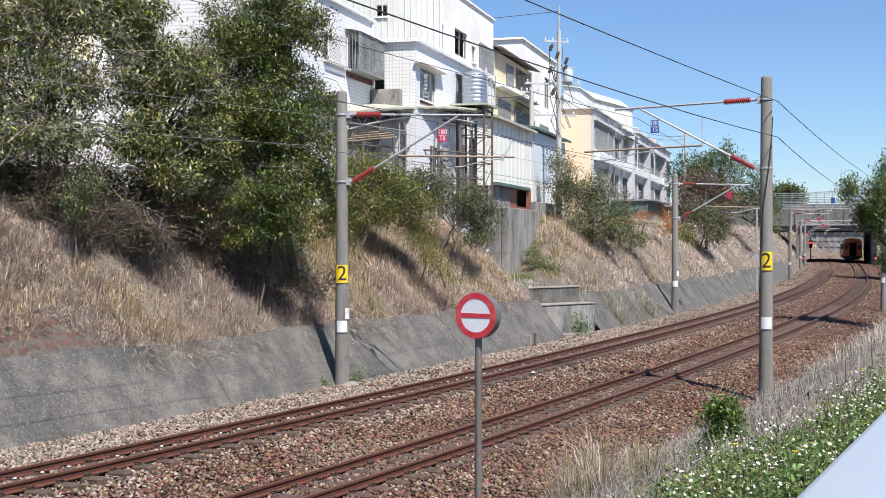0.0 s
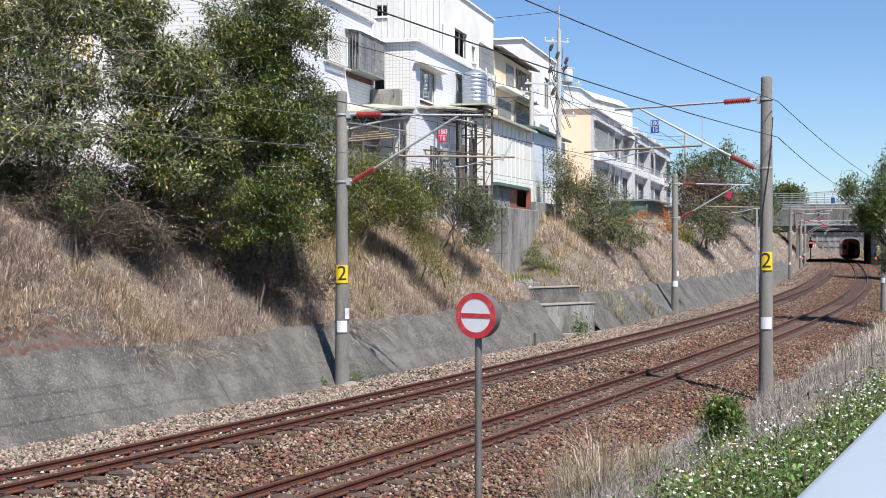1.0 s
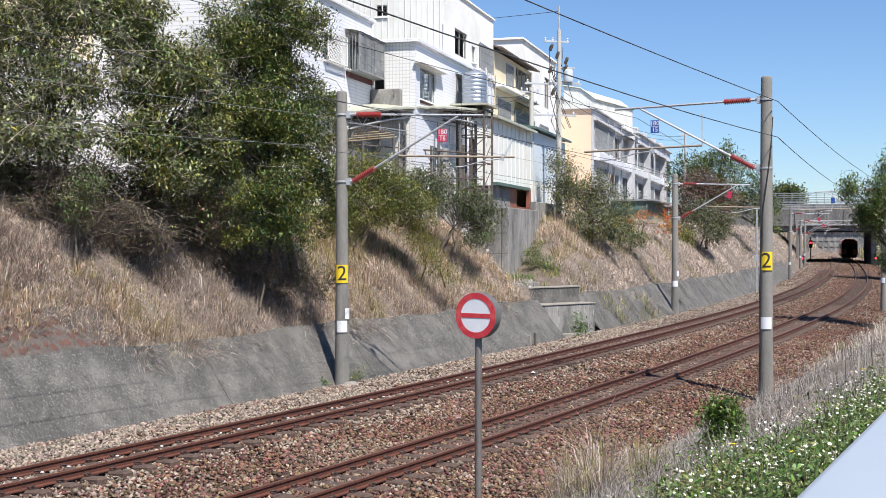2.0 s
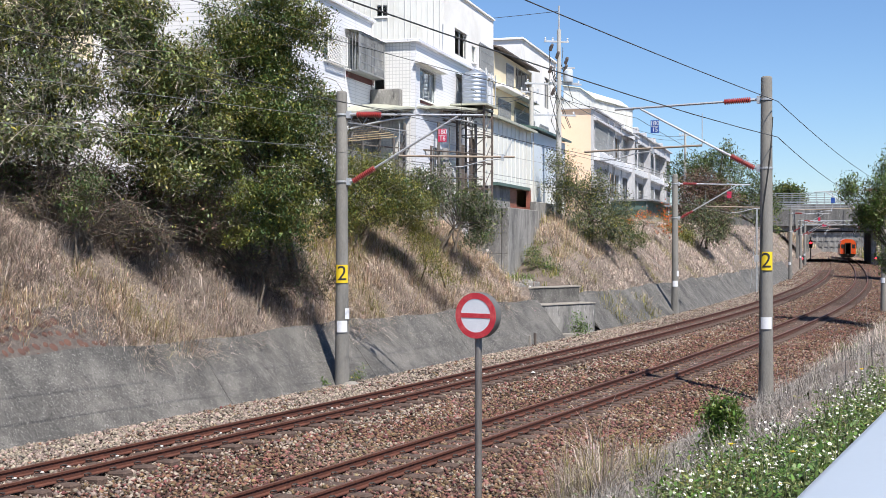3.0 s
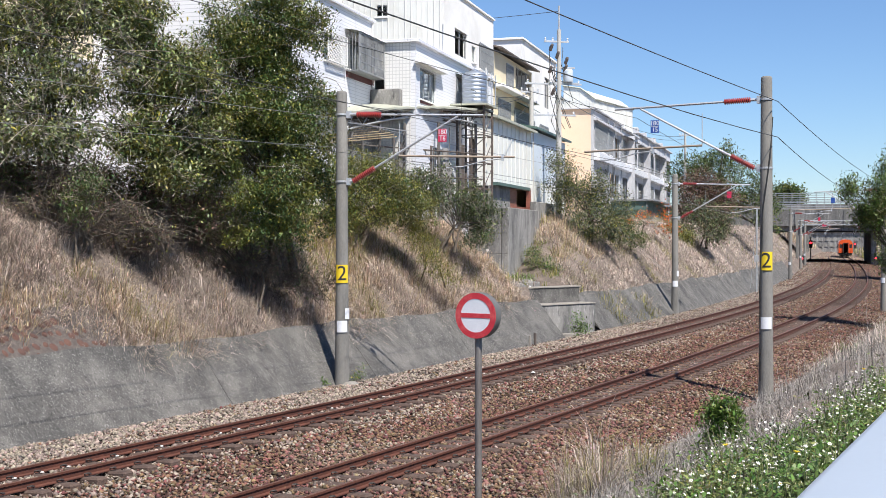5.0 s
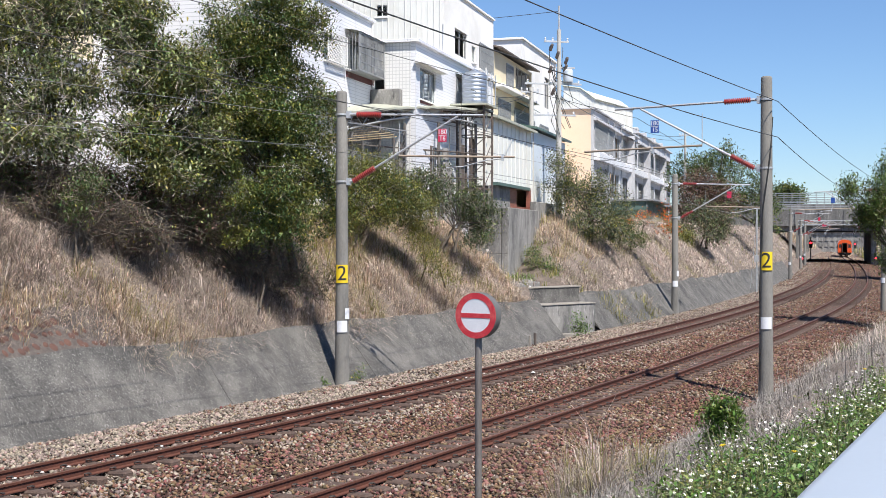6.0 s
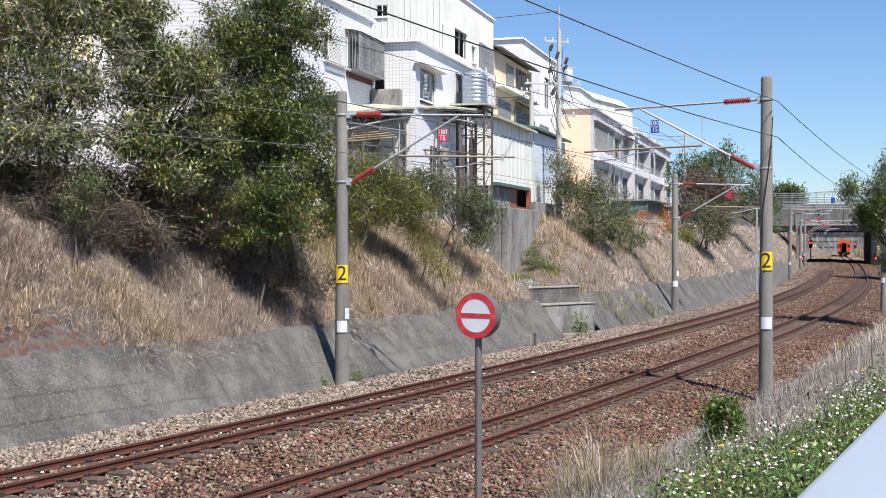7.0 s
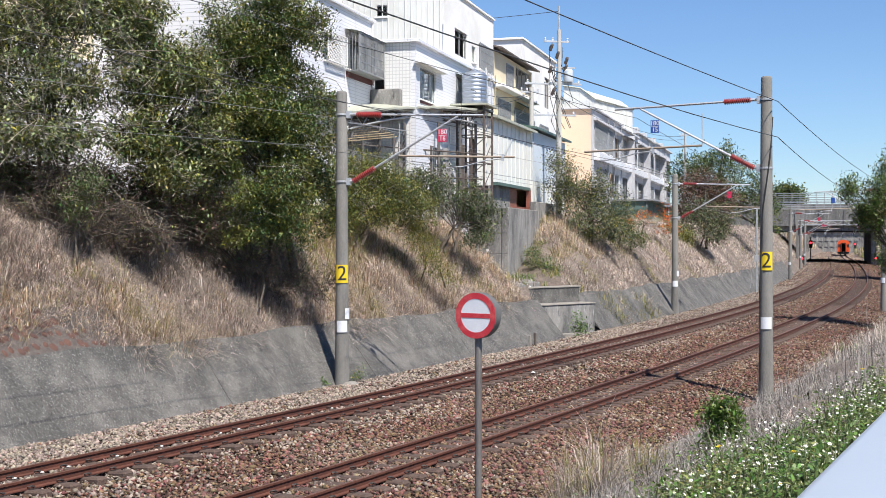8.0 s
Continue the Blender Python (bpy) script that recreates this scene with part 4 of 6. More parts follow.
part("ledge", Shape().box(0, 14.6, -0.30, -0.004, 12.62, 12.78, ch=0.02), M["grey_white"], h7)
for x in (6.7, 9.95, 14.3):
    part("downpipe", Shape().tube([(x, -0.10, 13.3), (x, -0.10, 6.5)], 0.06, 6), M["frame"], h7)
for k, (u0, u1, top) in enumerate(((55.1, 66.0, 13.25), (66.1, 80.0, 13.75), (80.1, 97.0, 13.9))):
    w = u1 - u0
    hx = house("house", ("white row house with barred balconies beside the peach gable", "white row house with open balconies", "white row house with grey awnings and dark balconies")[k], u0, u1, 0.0, 8, 5.0, top, M["grey_white"],
               [(0.8, w * 0.32, 10.5, 12.4, "bars"), (w * 0.36, w * 0.62, 10.3, 12.5, "open"), (w * 0.66, w - 0.8, 10.5, 12.4, "bars"),
                (0.8, w * 0.40, 7.3, 9.2, "open"), (w * 0.46, w - 0.8, 7.3, 9.2, "bars")], M["grey_white"], cap_out=0.25)
    part("ledge", Shape().box(0, w, -0.45, -0.004, 9.7, 10.25, ch=0.03), M["tile"], hx)
    part("partition", Shape().box(w * 0.34, w * 0.345, -0.7, -0.004, 7.0, 12.9), M["grey_white"], hx)
    awning(hx, 0.6, w * 0.34, 12.75, 0.7, 0.25, M["frame"])
    awning(hx, w * 0.64, w - 0.6, 12.75, 0.7, 0.25, M["frame"])
    for i in range(2):
        x = w * (0.25 + 0.45 * i)
        part("parapet", Shape().box(x, x + 1.2, 0.4, 3, top + 0.13, top + 0.9, ch=0.05), M["grey_white"], hx)
    part("downpipe", Shape().tube([(w * 0.63, -0.10, top - 0.2), (w * 0.63, -0.10, 6.5)], 0.06, 6), M["frame"], hx)


def make_roof_shed():
    """Sheet-clad rooftop room with a pitched top, its gable end to the camera."""
    th = thing("rooftop_room", fac(43.0, 0.0, 0), "cream sheet-clad rooftop room with a pitched roof", "rooftop room")
    W, z0 = 22.0, 13.6
    prof = [(0.30, z0), (0.30, 14.40), (1.40, 15.26), (2.75, 15.50), (2.75, z0)]
    sh = Shape()
    for x, dz in ((0.0, 0.0), (W, 1.45)):
        sh.v += [(x, y, z + (dz if z > z0 else 0)) for y, z in prof]
    n = len(prof)
    sh.f = [(j, (j + 1) % n, n + (j + 1) % n, n + j) for j in range(n)] + [tuple(range(n - 1, -1, -1)), tuple(range(n, 2 * n))]
    sh.k = [0] * len(sh.f)
    part("wall", sh, M["sheet"], th)
    for i in range(36):
        x = 0.3 + i * 0.6
        part("rib", Shape().box(x, x + 0.08, 0.262, 0.296, z0, 14.38 + 1.45 * x / W), M["sheet"], th)
    for i in range(9):
        y = 0.42 + i * 0.26
        part("rib", Shape().box(-0.03, -0.004, y, y + 0.04, z0, min(14.40 + (y - 0.3) * 0.78, 15.2)), M["sheet"], th)
    part("roof_edge", Shape().tube([(-0.08, 0.22, 14.42), (-0.08, 1.40, 15.32), (-0.08, 2.8, 15.56)], 0.06, 4).tube([(-0.08, 0.22, 14.44), (W + 0.1, 0.22, 15.9)], 0.07, 4), M["roof_pale"], th)


make_roof_shed()


# ---- shed on the retaining wall ----
def make_shed():
    th = thing("metal_shed", fac(4.6, 1.0, 0), "cream and pale blue sheet-metal shed with a greenish roof", "shed")
    part("wall", Shape().box(0, 8.7, 0, 0.05, 6.45, 9.45).box(0, 0.05, 0.055, 0.9, 6.3, 9.4), M["sheet"], th)
    part("wall", Shape().box(8.75, 18.6, 0.0, 0.05, 6.9, 9.6), M["sheet_blue"], th, "pale blue upper wall of the shed")
    part("wall", Shape().box(8.75, 18.6, -0.02, 0.05, 5.2, 6.88), M["sheet"], th)
    seam = Shape().box(-0.03, 0.03, -0.035, -0.004, 6.46, 9.4, ch=0.01).mesh("seam", M["sheet"])
    for i in range(10):
        part("seam", seam, None, th, m=pose(0.35 + i * 0.9, 0, 0))
    part("wall", Shape().box(0, 3.6, -0.03, 0.18, 5.2, 6.3), M["concrete"], th, "grey plastered lower wall")
    part("wall", wall_with_holes(3.62, 8.7, 5.2, 6.44, [(5.2, 8.4, 5.45, 6.4)]), M["block"], th, "bare red brick lower wall")
    part("awning", Shape().box(-0.1, 6.9, -0.35, 0.0, 6.30, 6.44), M["sheet_green"], th)
    part("inner_wall", Shape().box(0, 18.6, 4.5, 4.6, 5.2, 9.5).box(18.5, 18.6, 0.06, 4.5, 5.2, 9.5), M["sheet"], th)
    for a, b, mm in ((-0.25, 8.72, M["roof_pale"]), (8.74, 18.9, M["sheet_green"])):
        h = 9.5 if a < 0 else 9.75
        part("roof", Shape().add([(a, -0.35, h), (b, -0.35, h), (b, 4.6, h + 0.9), (a, 4.6, h + 0.9), (a, -0.35, h - 0.12), (b, -0.35, h - 0.12), (b, 4.6, h + 0.78), (a, 4.6, h + 0.78)],
                                 [(0, 1, 2, 3), (7, 6, 5, 4), (0, 4, 5, 1), (1, 5, 6, 2), (2, 6, 7, 3), (3, 7, 4, 0)]), mm, th)


make_shed()


# ---- retaining wall and ledge ----
def make_retaining():
    th = thing("retaining_wall", fac(4.7, 1.77, 0), "stained grey concrete retaining wall with a square corner", "retaining wall", kind="structure")
    part("wall", Shape().box(0, 7.0, 0, 0.35, 0.8, 5.28, ch=0.03), M["concrete"], th)
    part("wall", Shape().box(7.02, 13.5, 0.15, 0.5, 0.8, 5.75, ch=0.03), M["concrete"], th)
    part("wall", Shape().box(0, 0.35, 0.355, 6.5, 0.8, 5.25, ch=0.03), M["concrete"], th)
    for y, z in ((1.0, 3.3), (2.2, 3.35), (1.6, 4.4)):
        part("drain_hole", Shape().lathe([(0.07, 0), (0.07, 0.02)], 12), M["white_pad"], th, m=pose(-0.005, y, z, 0, -90, 0))
    for z in (2.2, 3.15, 4.1):
        part("form_line", Shape().box(-0.012, -0.002, 0.05, 6.4, z, z + 0.018), M["slab"], th)
    lg = thing("drain_box", pose(3.62, 53.4, 0, 0, 0, 40), "stepped concrete drain box below the retaining wall", "drain", kind="structure")
    part("upper_step", Shape().box(-0.1, 3.25, 0, 0.5, 0.2, 1.68, ch=0.03), M["slab"], lg)
    part("coping", Shape().box(-0.14, 3.29, -0.04, 0.5, 1.683, 1.74, ch=0.015), M["kerb"], lg)
    part("lower_step", Shape().box(-0.35, 3.3, -0.9, -0.003, -0.5, 0.98, ch=0.03), M["concrete"], lg)
    part("coping", Shape().box(-0.38, 3.33, -0.94, -0.05, 0.983, 1.03, ch=0.015), M["kerb"], lg)
    part("channel_kerb", Shape().box(-0.2, 3.9, -1.45, -1.2, -0.6, -0.22, ch=0.03), M["kerb"], lg)


make_retaining()


# ---- terrace roof with trusses, scaffold tower and water tank ----
def make_terrace():
    th = thing("terrace_roof", pose(-3.8, 45.0, 0, 0, 0, 59.9), "pale sheet terrace roof on steel trusses, darker behind for shade", "terrace roof")
    L, ztop = 11.6, lambda x: 8.45 + 0.095 * x
    sh = Shape()
    n = 24
    for i in range(n + 1):
        x = L * i / n
        bow = 0.18 * math.sin(math.pi * i / n) + (0.03 if i % 2 else 0)
        sh.v += [(x, -0.25, ztop(x) + bow - 0.05), (x, 1.6, ztop(x) + bow + 0.2), (x, 1.6, ztop(x) + bow + 0.17), (x, -0.25, ztop(x) + bow - 0.13)]
    for i in range(n):
        q = i * 4
        sh.f += [(q, q + 4, q + 5, q + 1), (q + 2, q + 6, q + 7, q + 3), (q + 3, q + 7, q + 4, q), (q + 1, q + 5, q + 6, q + 2)]
    sh.k = [0] * len(sh.f)
    part("sheet", sh, M["roof_pale"], th)
    # the two rear trusses are darker, painting in the shade below the sheet
    for y, mt in ((0.0, "steel"), (0.7, "dark_steel"), (1.4, "dark_steel")):
        sh = Shape()
        m = 22
        top = [(L * i / m, y, ztop(L * i / m) - 0.12 + 0.16 * math.sin(math.pi * i / m)) for i in range(m + 1)]
        bot = [(L * i / m, y, ztop(L * i / m) - 0.75 + 0.50 * math.sin(math.pi * i / m)) for i in range(m + 1)]
        sh.tube(top, 0.035, 5)
        sh.tube(bot, 0.035, 5)
        for i in range(m):
            sh.tube([bot[i], top[i + 1]] if i % 2 else [top[i], bot[i + 1]], 0.02, 4)
        part("truss", sh, M[mt], th)
    # dark purlins added to make the roof's underside look shaded
    for i in range(9):
        part("shade_purlin", Shape().box(0.3 + i * 1.35, 0.42 + i * 1.35, 0.05, 1.5, ztop(0.3 + i * 1.35) - 0.28, ztop(0.3 + i * 1.35) - 0.14), M["dark_steel"], th)
    for x in (1.0, 2.9, 4.7, 6.0, 7.4, 9.2, 10.6):
        part("post", Shape().tube([(x, 0.1, 3.6), (x, 0.1, ztop(x) - 0.5)], 0.065, 8), M["post"], th)
    rng = random.Random(3)
    for i in range(11):
        x = 4.5 + i * 0.58
        part("panel", Shape().box(x, x + rng.uniform(0.25, 0.5), 0.22 + 0.14 * (i % 2), 0.27 + 0.14 * (i % 2), 4.4, rng.uniform(6.9, 8.3), ch=0.01), M[rng.choice(["concrete", "grey_white", "post", "dark_steel"])], th, "leaning weathered wall panel")
    part("rear_wall", wall_with_holes(3.2, 11.4, 3.8, 8.3, [(5.4, 6.6, 6.3, 7.5), (8.2, 9.0, 5.0, 7.2)]), M["concrete"], th, "mildewed grey wall under the terrace roof", m=pose(0, 1.25, 0))
    part("cloth", Shape().box(0, 0.7, -0.02, 0.02, 0, 0.35, ch=0.008), M["pink"], th, "pink cloth hung up to dry", m=pose(6.1, 0.3, 6.9, 8, 0, 0))
    for i in range(6):
        part("hanging_cord", Shape().tube([(5.2 + i, 0.05, 8.5), (5.3 + i, 0.1, 7.9), (5.25 + i, 0.05, 7.2)], 0.012, 4), M["bark"], th)
    for z in (6.2, 7.3):
        part("rail", Shape().tube([(0.5, 0.0, z), (L - 0.4, 0.0, z + 0.25)], 0.03, 5), M["dark_steel"], th)
    part("net", grille(0.4, 4.6, 5.8, 8.1, 0.22, 0.22, -0.05, 0.004, True), M["wire_pale"], th)
    bl = thing("bamboo_awning", pose(-4.2, 44.4, 0, 0, 0, 52), "slatted bamboo and timber lean-to awning", "awning")
    for i in range(12):
        part("slat", Shape().box(0, 4.0, 0.17 * i, 0.17 * i + 0.10, -0.015, 0.015), M["bamboo"], bl, m=pose(0, 0, 7.25 + 0.085 * i, 0, -7, 0))
    for x in (0.2, 2.0, 3.8):
        part("post", Shape().tube([(x, 0.02, 4.2), (x, 0.02, 7.21 + 0.12 * x)], 0.05, 6), M["post"], bl)
    tw = thing("scaffold_tower", fac(1.1, 1.5, 5.1), "rusty angle-iron tower carrying a water tank", "scaffold tower")
    W, D, H1 = 1.5, 1.2, 4.5
    for x in (0, W):
        for y in (0, D):
            part("leg", Shape().box(x - 0.04, x + 0.04, y - 0.04, y + 0.04, -0.2, H1, ch=0.01), M["dark_steel"], tw)
    for z in (0.9, 2.0, 3.2, 4.3):
        for y in (0, D):
            part("rung", Shape().box(0.045, W - 0.045, y - 0.025, y + 0.025, z, z + 0.05), M["dark_steel"], tw)
        for x in (0, W):
            part("rung", Shape().box(x - 0.025, x + 0.025, 0.045, D - 0.045, z, z + 0.05), M["dark_steel"], tw)
    for z in (0.0, 1.0, 2.1, 3.3):
        part("brace", Shape().tube([(0, -0.03, z), (W, -0.03, z + 0.95)], 0.02, 4), M["dark_steel"], tw)
        part("brace", Shape().tube([(-0.03, D, z), (-0.03, 0, z + 0.95)], 0.02, 4), M["dark_steel"], tw)
    part("platform", Shape().box(-0.25, W + 0.25, -0.2, D + 0.25, H1 + 0.003, H1 + 0.08), M["roof_pale"], tw)
    for x in (0.0, 0.8, W):
        part("stake", Shape().tube([(x, -0.15, H1), (x + 0.02, -0.15, H1 + 1.5)], 0.02, 5), M["steel"], tw)
    tk = thing("water_tank", fac(1.8, 0.90, 5.1 + H1 + 0.085), "ribbed stainless-steel water tank on the tower", "water tank")
    prof = [(0.50, 0)]
    for i in range(7):
        z = 0.1 + i * 0.17
        prof += [(0.54, z), (0.54, z + 0.12), (0.525, z + 0.145)]
    part("shell", Shape().lathe(prof + [(0.54, 1.3), (0.44, 1.42), (0.16, 1.5)], 32), M["tank"], tk, smooth=True)
    part("lid", Shape().lathe([(0.17, 1.5), (0.17, 1.54), (0.08, 1.57)], 16), M["tank"], tk, smooth=True)
    part("pipe", Shape().tube([(0.45, -0.4, 1.7), (0.48, -0.42, 0.2), (0.5, -0.42, -3.5)], 0.03, 6), M["white"], tk)


make_terrace()


# ---- lean-to roofs and fence at the top of the far bank ----
def make_leanto(u, v, w, label):
    th = thing("lean_to", fac(u, v, 0), label, "lean-to")
    n = int(w / 0.3)
    for i in range(n):
        part("sheet", Shape().box(i * 0.3 + 0.01, i * 0.3 + 0.29, 0.02 * (i % 2), 0.03 + 0.02 * (i % 2), 4.9, 6.8), M["sheet_green"], th)
    part("roof", Shape().box(-0.2, w + 0.2, -0.5, 3.0, 6.85, 6.97), M["frame"], th)
    part("wall", Shape().box(0, w, 2.8, 2.9, 4.9, 6.8).box(0, 0.1, 0.1, 2.8, 4.9, 6.8), M["sheet_green"], th)


make_leanto(47, 3.2, 13, "green corrugated lean-to behind the grassy bank")
make_leanto(66, 3.0, 16, "green corrugated lean-to with a grey roof")


# ---- utility pole with transformer ----
def make_utility(x, y, top, big, label):
    th = thing("utility_pole", pose(x, y, 5.0, 0, 0, 12), label, "utility pole")
    h = top - 5.0
    part("shaft", Shape().lathe([(0.17, -0.3), (0.17, 0), (0.11, h)], 14), M["pole_pale"], th, smooth=True)
    for z, w in (((h - 0.7, 1.4), (h - 3.0, 3.2), (h - 4.7, 2.4)) if big else ((h - 0.3, 1.0),)):
        part("crossarm", Shape().box(-w * 0.6, w * 0.4, -0.05, 0.05, z, z + 0.09, ch=0.01), M["steel"], th)
        for i in range(4):
            part("insulator", Shape().lathe([(0.035, 0), (0.06, 0.04), (0.03, 0.08), (0.06, 0.12), (0.02, 0.17)], 8), M["sign_white"], th, m=pose(-w * 0.55 + i * w * 0.3, 0, z + 0.09))
    if big:
        part("mast", Shape().tube([(0, 0, h), (0, 0, h + 1.3)], 0.05, 8), M["steel"], th)
        tr = part("transformer", Shape().lathe([(0.26, 0), (0.28, 0.05), (0.28, 0.62), (0.22, 0.68)], 18), M["sheet_blue"], th, "pale blue-green transformer drum", m=pose(0.48, -0.1, h - 2.85), smooth=True)
        part("bracket", Shape().box(-0.5, 1.1, -0.06, 0.06, h - 2.96, h - 2.86).box(-0.3, 0.9, -0.05, 0.05, h - 2.1, h - 2.02), M["steel"], th)
        for dx, dz in ((-0.55, -1.2), (-0.2, -1.6), (0.3, -1.9), (-0.45, -3.6), (-0.6, -2.4), (0.25, -2.3)):
            part("fuse_switch", Shape().lathe([(0.05, 0), (0.09, 0.05), (0.09, 0.35), (0.05, 0.42)], 8), M["dark_steel"], th, m=pose(dx, -0.15, h + dz, 20, 15, 0))
        rng = random.Random(4)
        for i in range(14):
            a = Vector((rng.uniform(-0.7, 0.3), rng.uniform(-0.2, 0.2), h + rng.uniform(-4, -0.8)))
            b = Vector((rng.uniform(-0.4, 0.9), rng.uniform(-0.2, 0.2), h + rng.uniform(-6, -2.5)))
            part("jumper", Shape().tube([a, (a + b) / 2 + Vector((rng.uniform(-0.4, 0.4), 0, -0.3)), b], 0.018, 4), M["wire"], th)
    return th


make_utility(6.3, 67.5, 15.2, True, "concrete utility pole crowded with fuses and a transformer")
make_utility(4.7, 66.0, 11.9, False, "short concrete utility pole with sagging service wires")
make_utility(23.6, 121, 14.2, False, "pale far utility pole against the trees")


# ---- overhead wires ----
def wire(a, b, sag, r, mat, label, cat="overhead wire", n=14, group="overhead wires"):
    a, b = Vector(a), Vector(b)
    pts = [a.lerp(b, i / n) - Vector((0, 0, 4 * sag * (i / n) * (1 - i / n))) for i in range(n + 1)]
    return tagged(part("overhead_wire", Shape().tube(pts, r, 5), mat), label, cat, group)


def line_wires(points, sag, r, mat, label):
    for a, b in zip(points, points[1:]):
        wire(a, b, sag, r, mat, label)


def track_wires(stations, o, messenger, contact, sags, droop):
    """Messenger and contact wire of one track, with droppers; offsets and heights at the stations."""
    for i, (a, b) in enumerate(zip(stations, stations[1:])):
        ends = [(P(a, o[i], h[i]), P(b, o[i + 1], h[i + 1])) for h in (messenger, contact)]
        wire(*ends[0], sags[i], 0.007, M["wire"], "dark messenger wire above the track")
        wire(*ends[1], droop[i], 0.0065, M["wire"], "dark contact wire above the track")
        for k in range(1, 5):
            f = k / 5
            top, foot = [p.lerp(q, f) - Vector((0, 0, 4 * g * f * (1 - f))) for (p, q), g in zip(ends, (sags[i], droop[i]))]
            tagged(part("dropper", Shape().tube([foot, top], 0.004, 4), M["wire"]), "thin dropper wire between messenger and contact wire", "dropper wire", "droppers")


track_wires([-36, 12.45, 49.2, 80, 112, 150], [0.6, 0.1, 0.1, 0.1, 0.1, 0.1], [8.98, 7.0, 6.7, 6.5, 6.3, 6.0], [6.22, 5.76, 5.2, 5.1, 5.0, 4.7], [0.67, 0.3, 0.3, 0.3, 0.3], [0.01, 0.05, 0.05, 0.05, 0.05])
track_wires([-36, 16.8, 61, 110, 160], [4.47, 4.0, 4.0, 4.0, 4.0], [8.25, 7.22, 6.7, 6.5, 6.0], [7.6, 5.90, 5.3, 5.2, 4.9], [0.29, 0.75, 0.3, 0.3], [0.2, 0.3, 0.05, 0.05])
line_wires([P(-36, -3.0, 7.3), P(12.45, -3.3, 7.18), P(49.2, -3.45, 7.0), P(112, -3.2, 6.6)], 0.26, 0.0065, M["wire_pale"], "pale feeder wire along the slope side")
line_wires([P(-36, -3.0, 6.22), P(12.45, -3.3, 6.36), P(49.2, -3.45, 6.1), P(112, -3.2, 5.7)], 0.33, 0.0065, M["wire_pale"], "pale return wire along the slope side")
line_wires([P(-36, 8.61, 8.23), P(16.8, 7.9, 7.51), P(61, 7.1, 7.0), P(120, 7.4, 6.8)], 0.29, 0.011, M["wire"], "dark feeder wire on the weedy side")
line_wires([P(-36, 8.92, 8.09), P(16.8, 7.9, 6.55), P(61, 7.1, 6.1), P(120, 7.4, 5.9)], 0.60, 0.011, M["wire"], "dark return wire on the weedy side")
for a, b, sg in (((4.7, 66.0, 11.6), (1.2, 53, 10.2), 0.3), ((4.7, 66.0, 11.4), (3.5, 58, 9.6), 0.2), ((4.7, 66.0, 11.5), (-1.6, 49.5, 9.4), 0.5), ((6.3, 67.5, 12.0), (23.6, 121, 13.9), 0.9), ((6.3, 67.5, 11.6), (23.6, 121, 13.6), 0.9), ((6.3, 67.5, 16.2), (-20, 80, 17), 0.4)):
    wire(a, b, sg, 0.016, M["wire"], "thin dark service wire between poles and houses", "service wire", group="service wires")


# ---- signals and posts near the bridge ----
def make_signal(s, o, h, z0, lamp_z, label):
    th = thing("railway_signal", on_line(s, o, z0), label, "railway signal", "signals by the bridge")
    part("post", Shape().lathe([(0.09, -0.3), (0.09, h), (0.06, h + 0.05)], 10), M["post"], th)
    part("head", Shape().box(-0.3, 0.3, -0.2, -0.09, lamp_z - 0.9, lamp_z + 0.4, ch=0.04), M["black"], th)
    part("lamp", Shape().lathe([(0.16, 0), (0.16, 0.06), (0.10, 0.10)], 16), M["signal_red"], th, "lit red signal lamp", m=pose(0, -0.205, lamp_z, 90, 0, 0))
    return th


make_signal(176, -3.6, 1.7, -0.4, 1.0, "red railway signal beside the far track")
make_signal(178, 7.0, 1.7, -0.4, 1.0, "red railway signal beside the near track")
make_signal(205, -2.6, 4.2, -0.4, 3.3, "red railway signal under the bridge")
make_signal(262, 6.0, 4.2, -0.4, 3.0, "red railway signal beyond the bridge")
for s, o in ((150, -3.2), (166, -3.0)):
    make_pole(s, o, -0.3, 6.6, 1, 4.0, M["tag_red"], None, (0, 1.6, 0, -0.3), "distant concrete catenary pole before the road bridge", lift=-1.2, contact=4.7)
cp = thing("cable_post", on_line(79, -3.0, -0.3), "slim pale steel cable post at the slope foot", "post")
part("shaft", Shape().lathe([(0.06, 0), (0.06, 6.4)], 8), M["steel"], cp)
part("junction_box", Shape().box(-0.15, 0.15, -0.25, -0.06, 2.4, 2.9, ch=0.02), M["steel"], cp)
part("stay", Shape().tube([(0, 0, 6.0), (-0.5, 0.2, 0.2)], 0.02, 5), M["steel"], cp)
# wired pole cable on the near pole
tagged(part("cable", Shape().tube([P(16.8, 7.60, 0) + Vector((-0.19, -0.12, 0.0)), P(16.8, 7.60, 0) + Vector((-0.20, -0.10, 2.5)), P(16.8, 7.60, 0) + Vector((-0.13, -0.14, 4.6)), P(16.8, 7.60, 0) + Vector((0.05, -0.17, 6.0)), P(16.8, 7.60, 0) + Vector((0.15, -0.06, 7.1))], 0.022, 6), M["black"]), "black cable running up the near concrete pole", "cable")


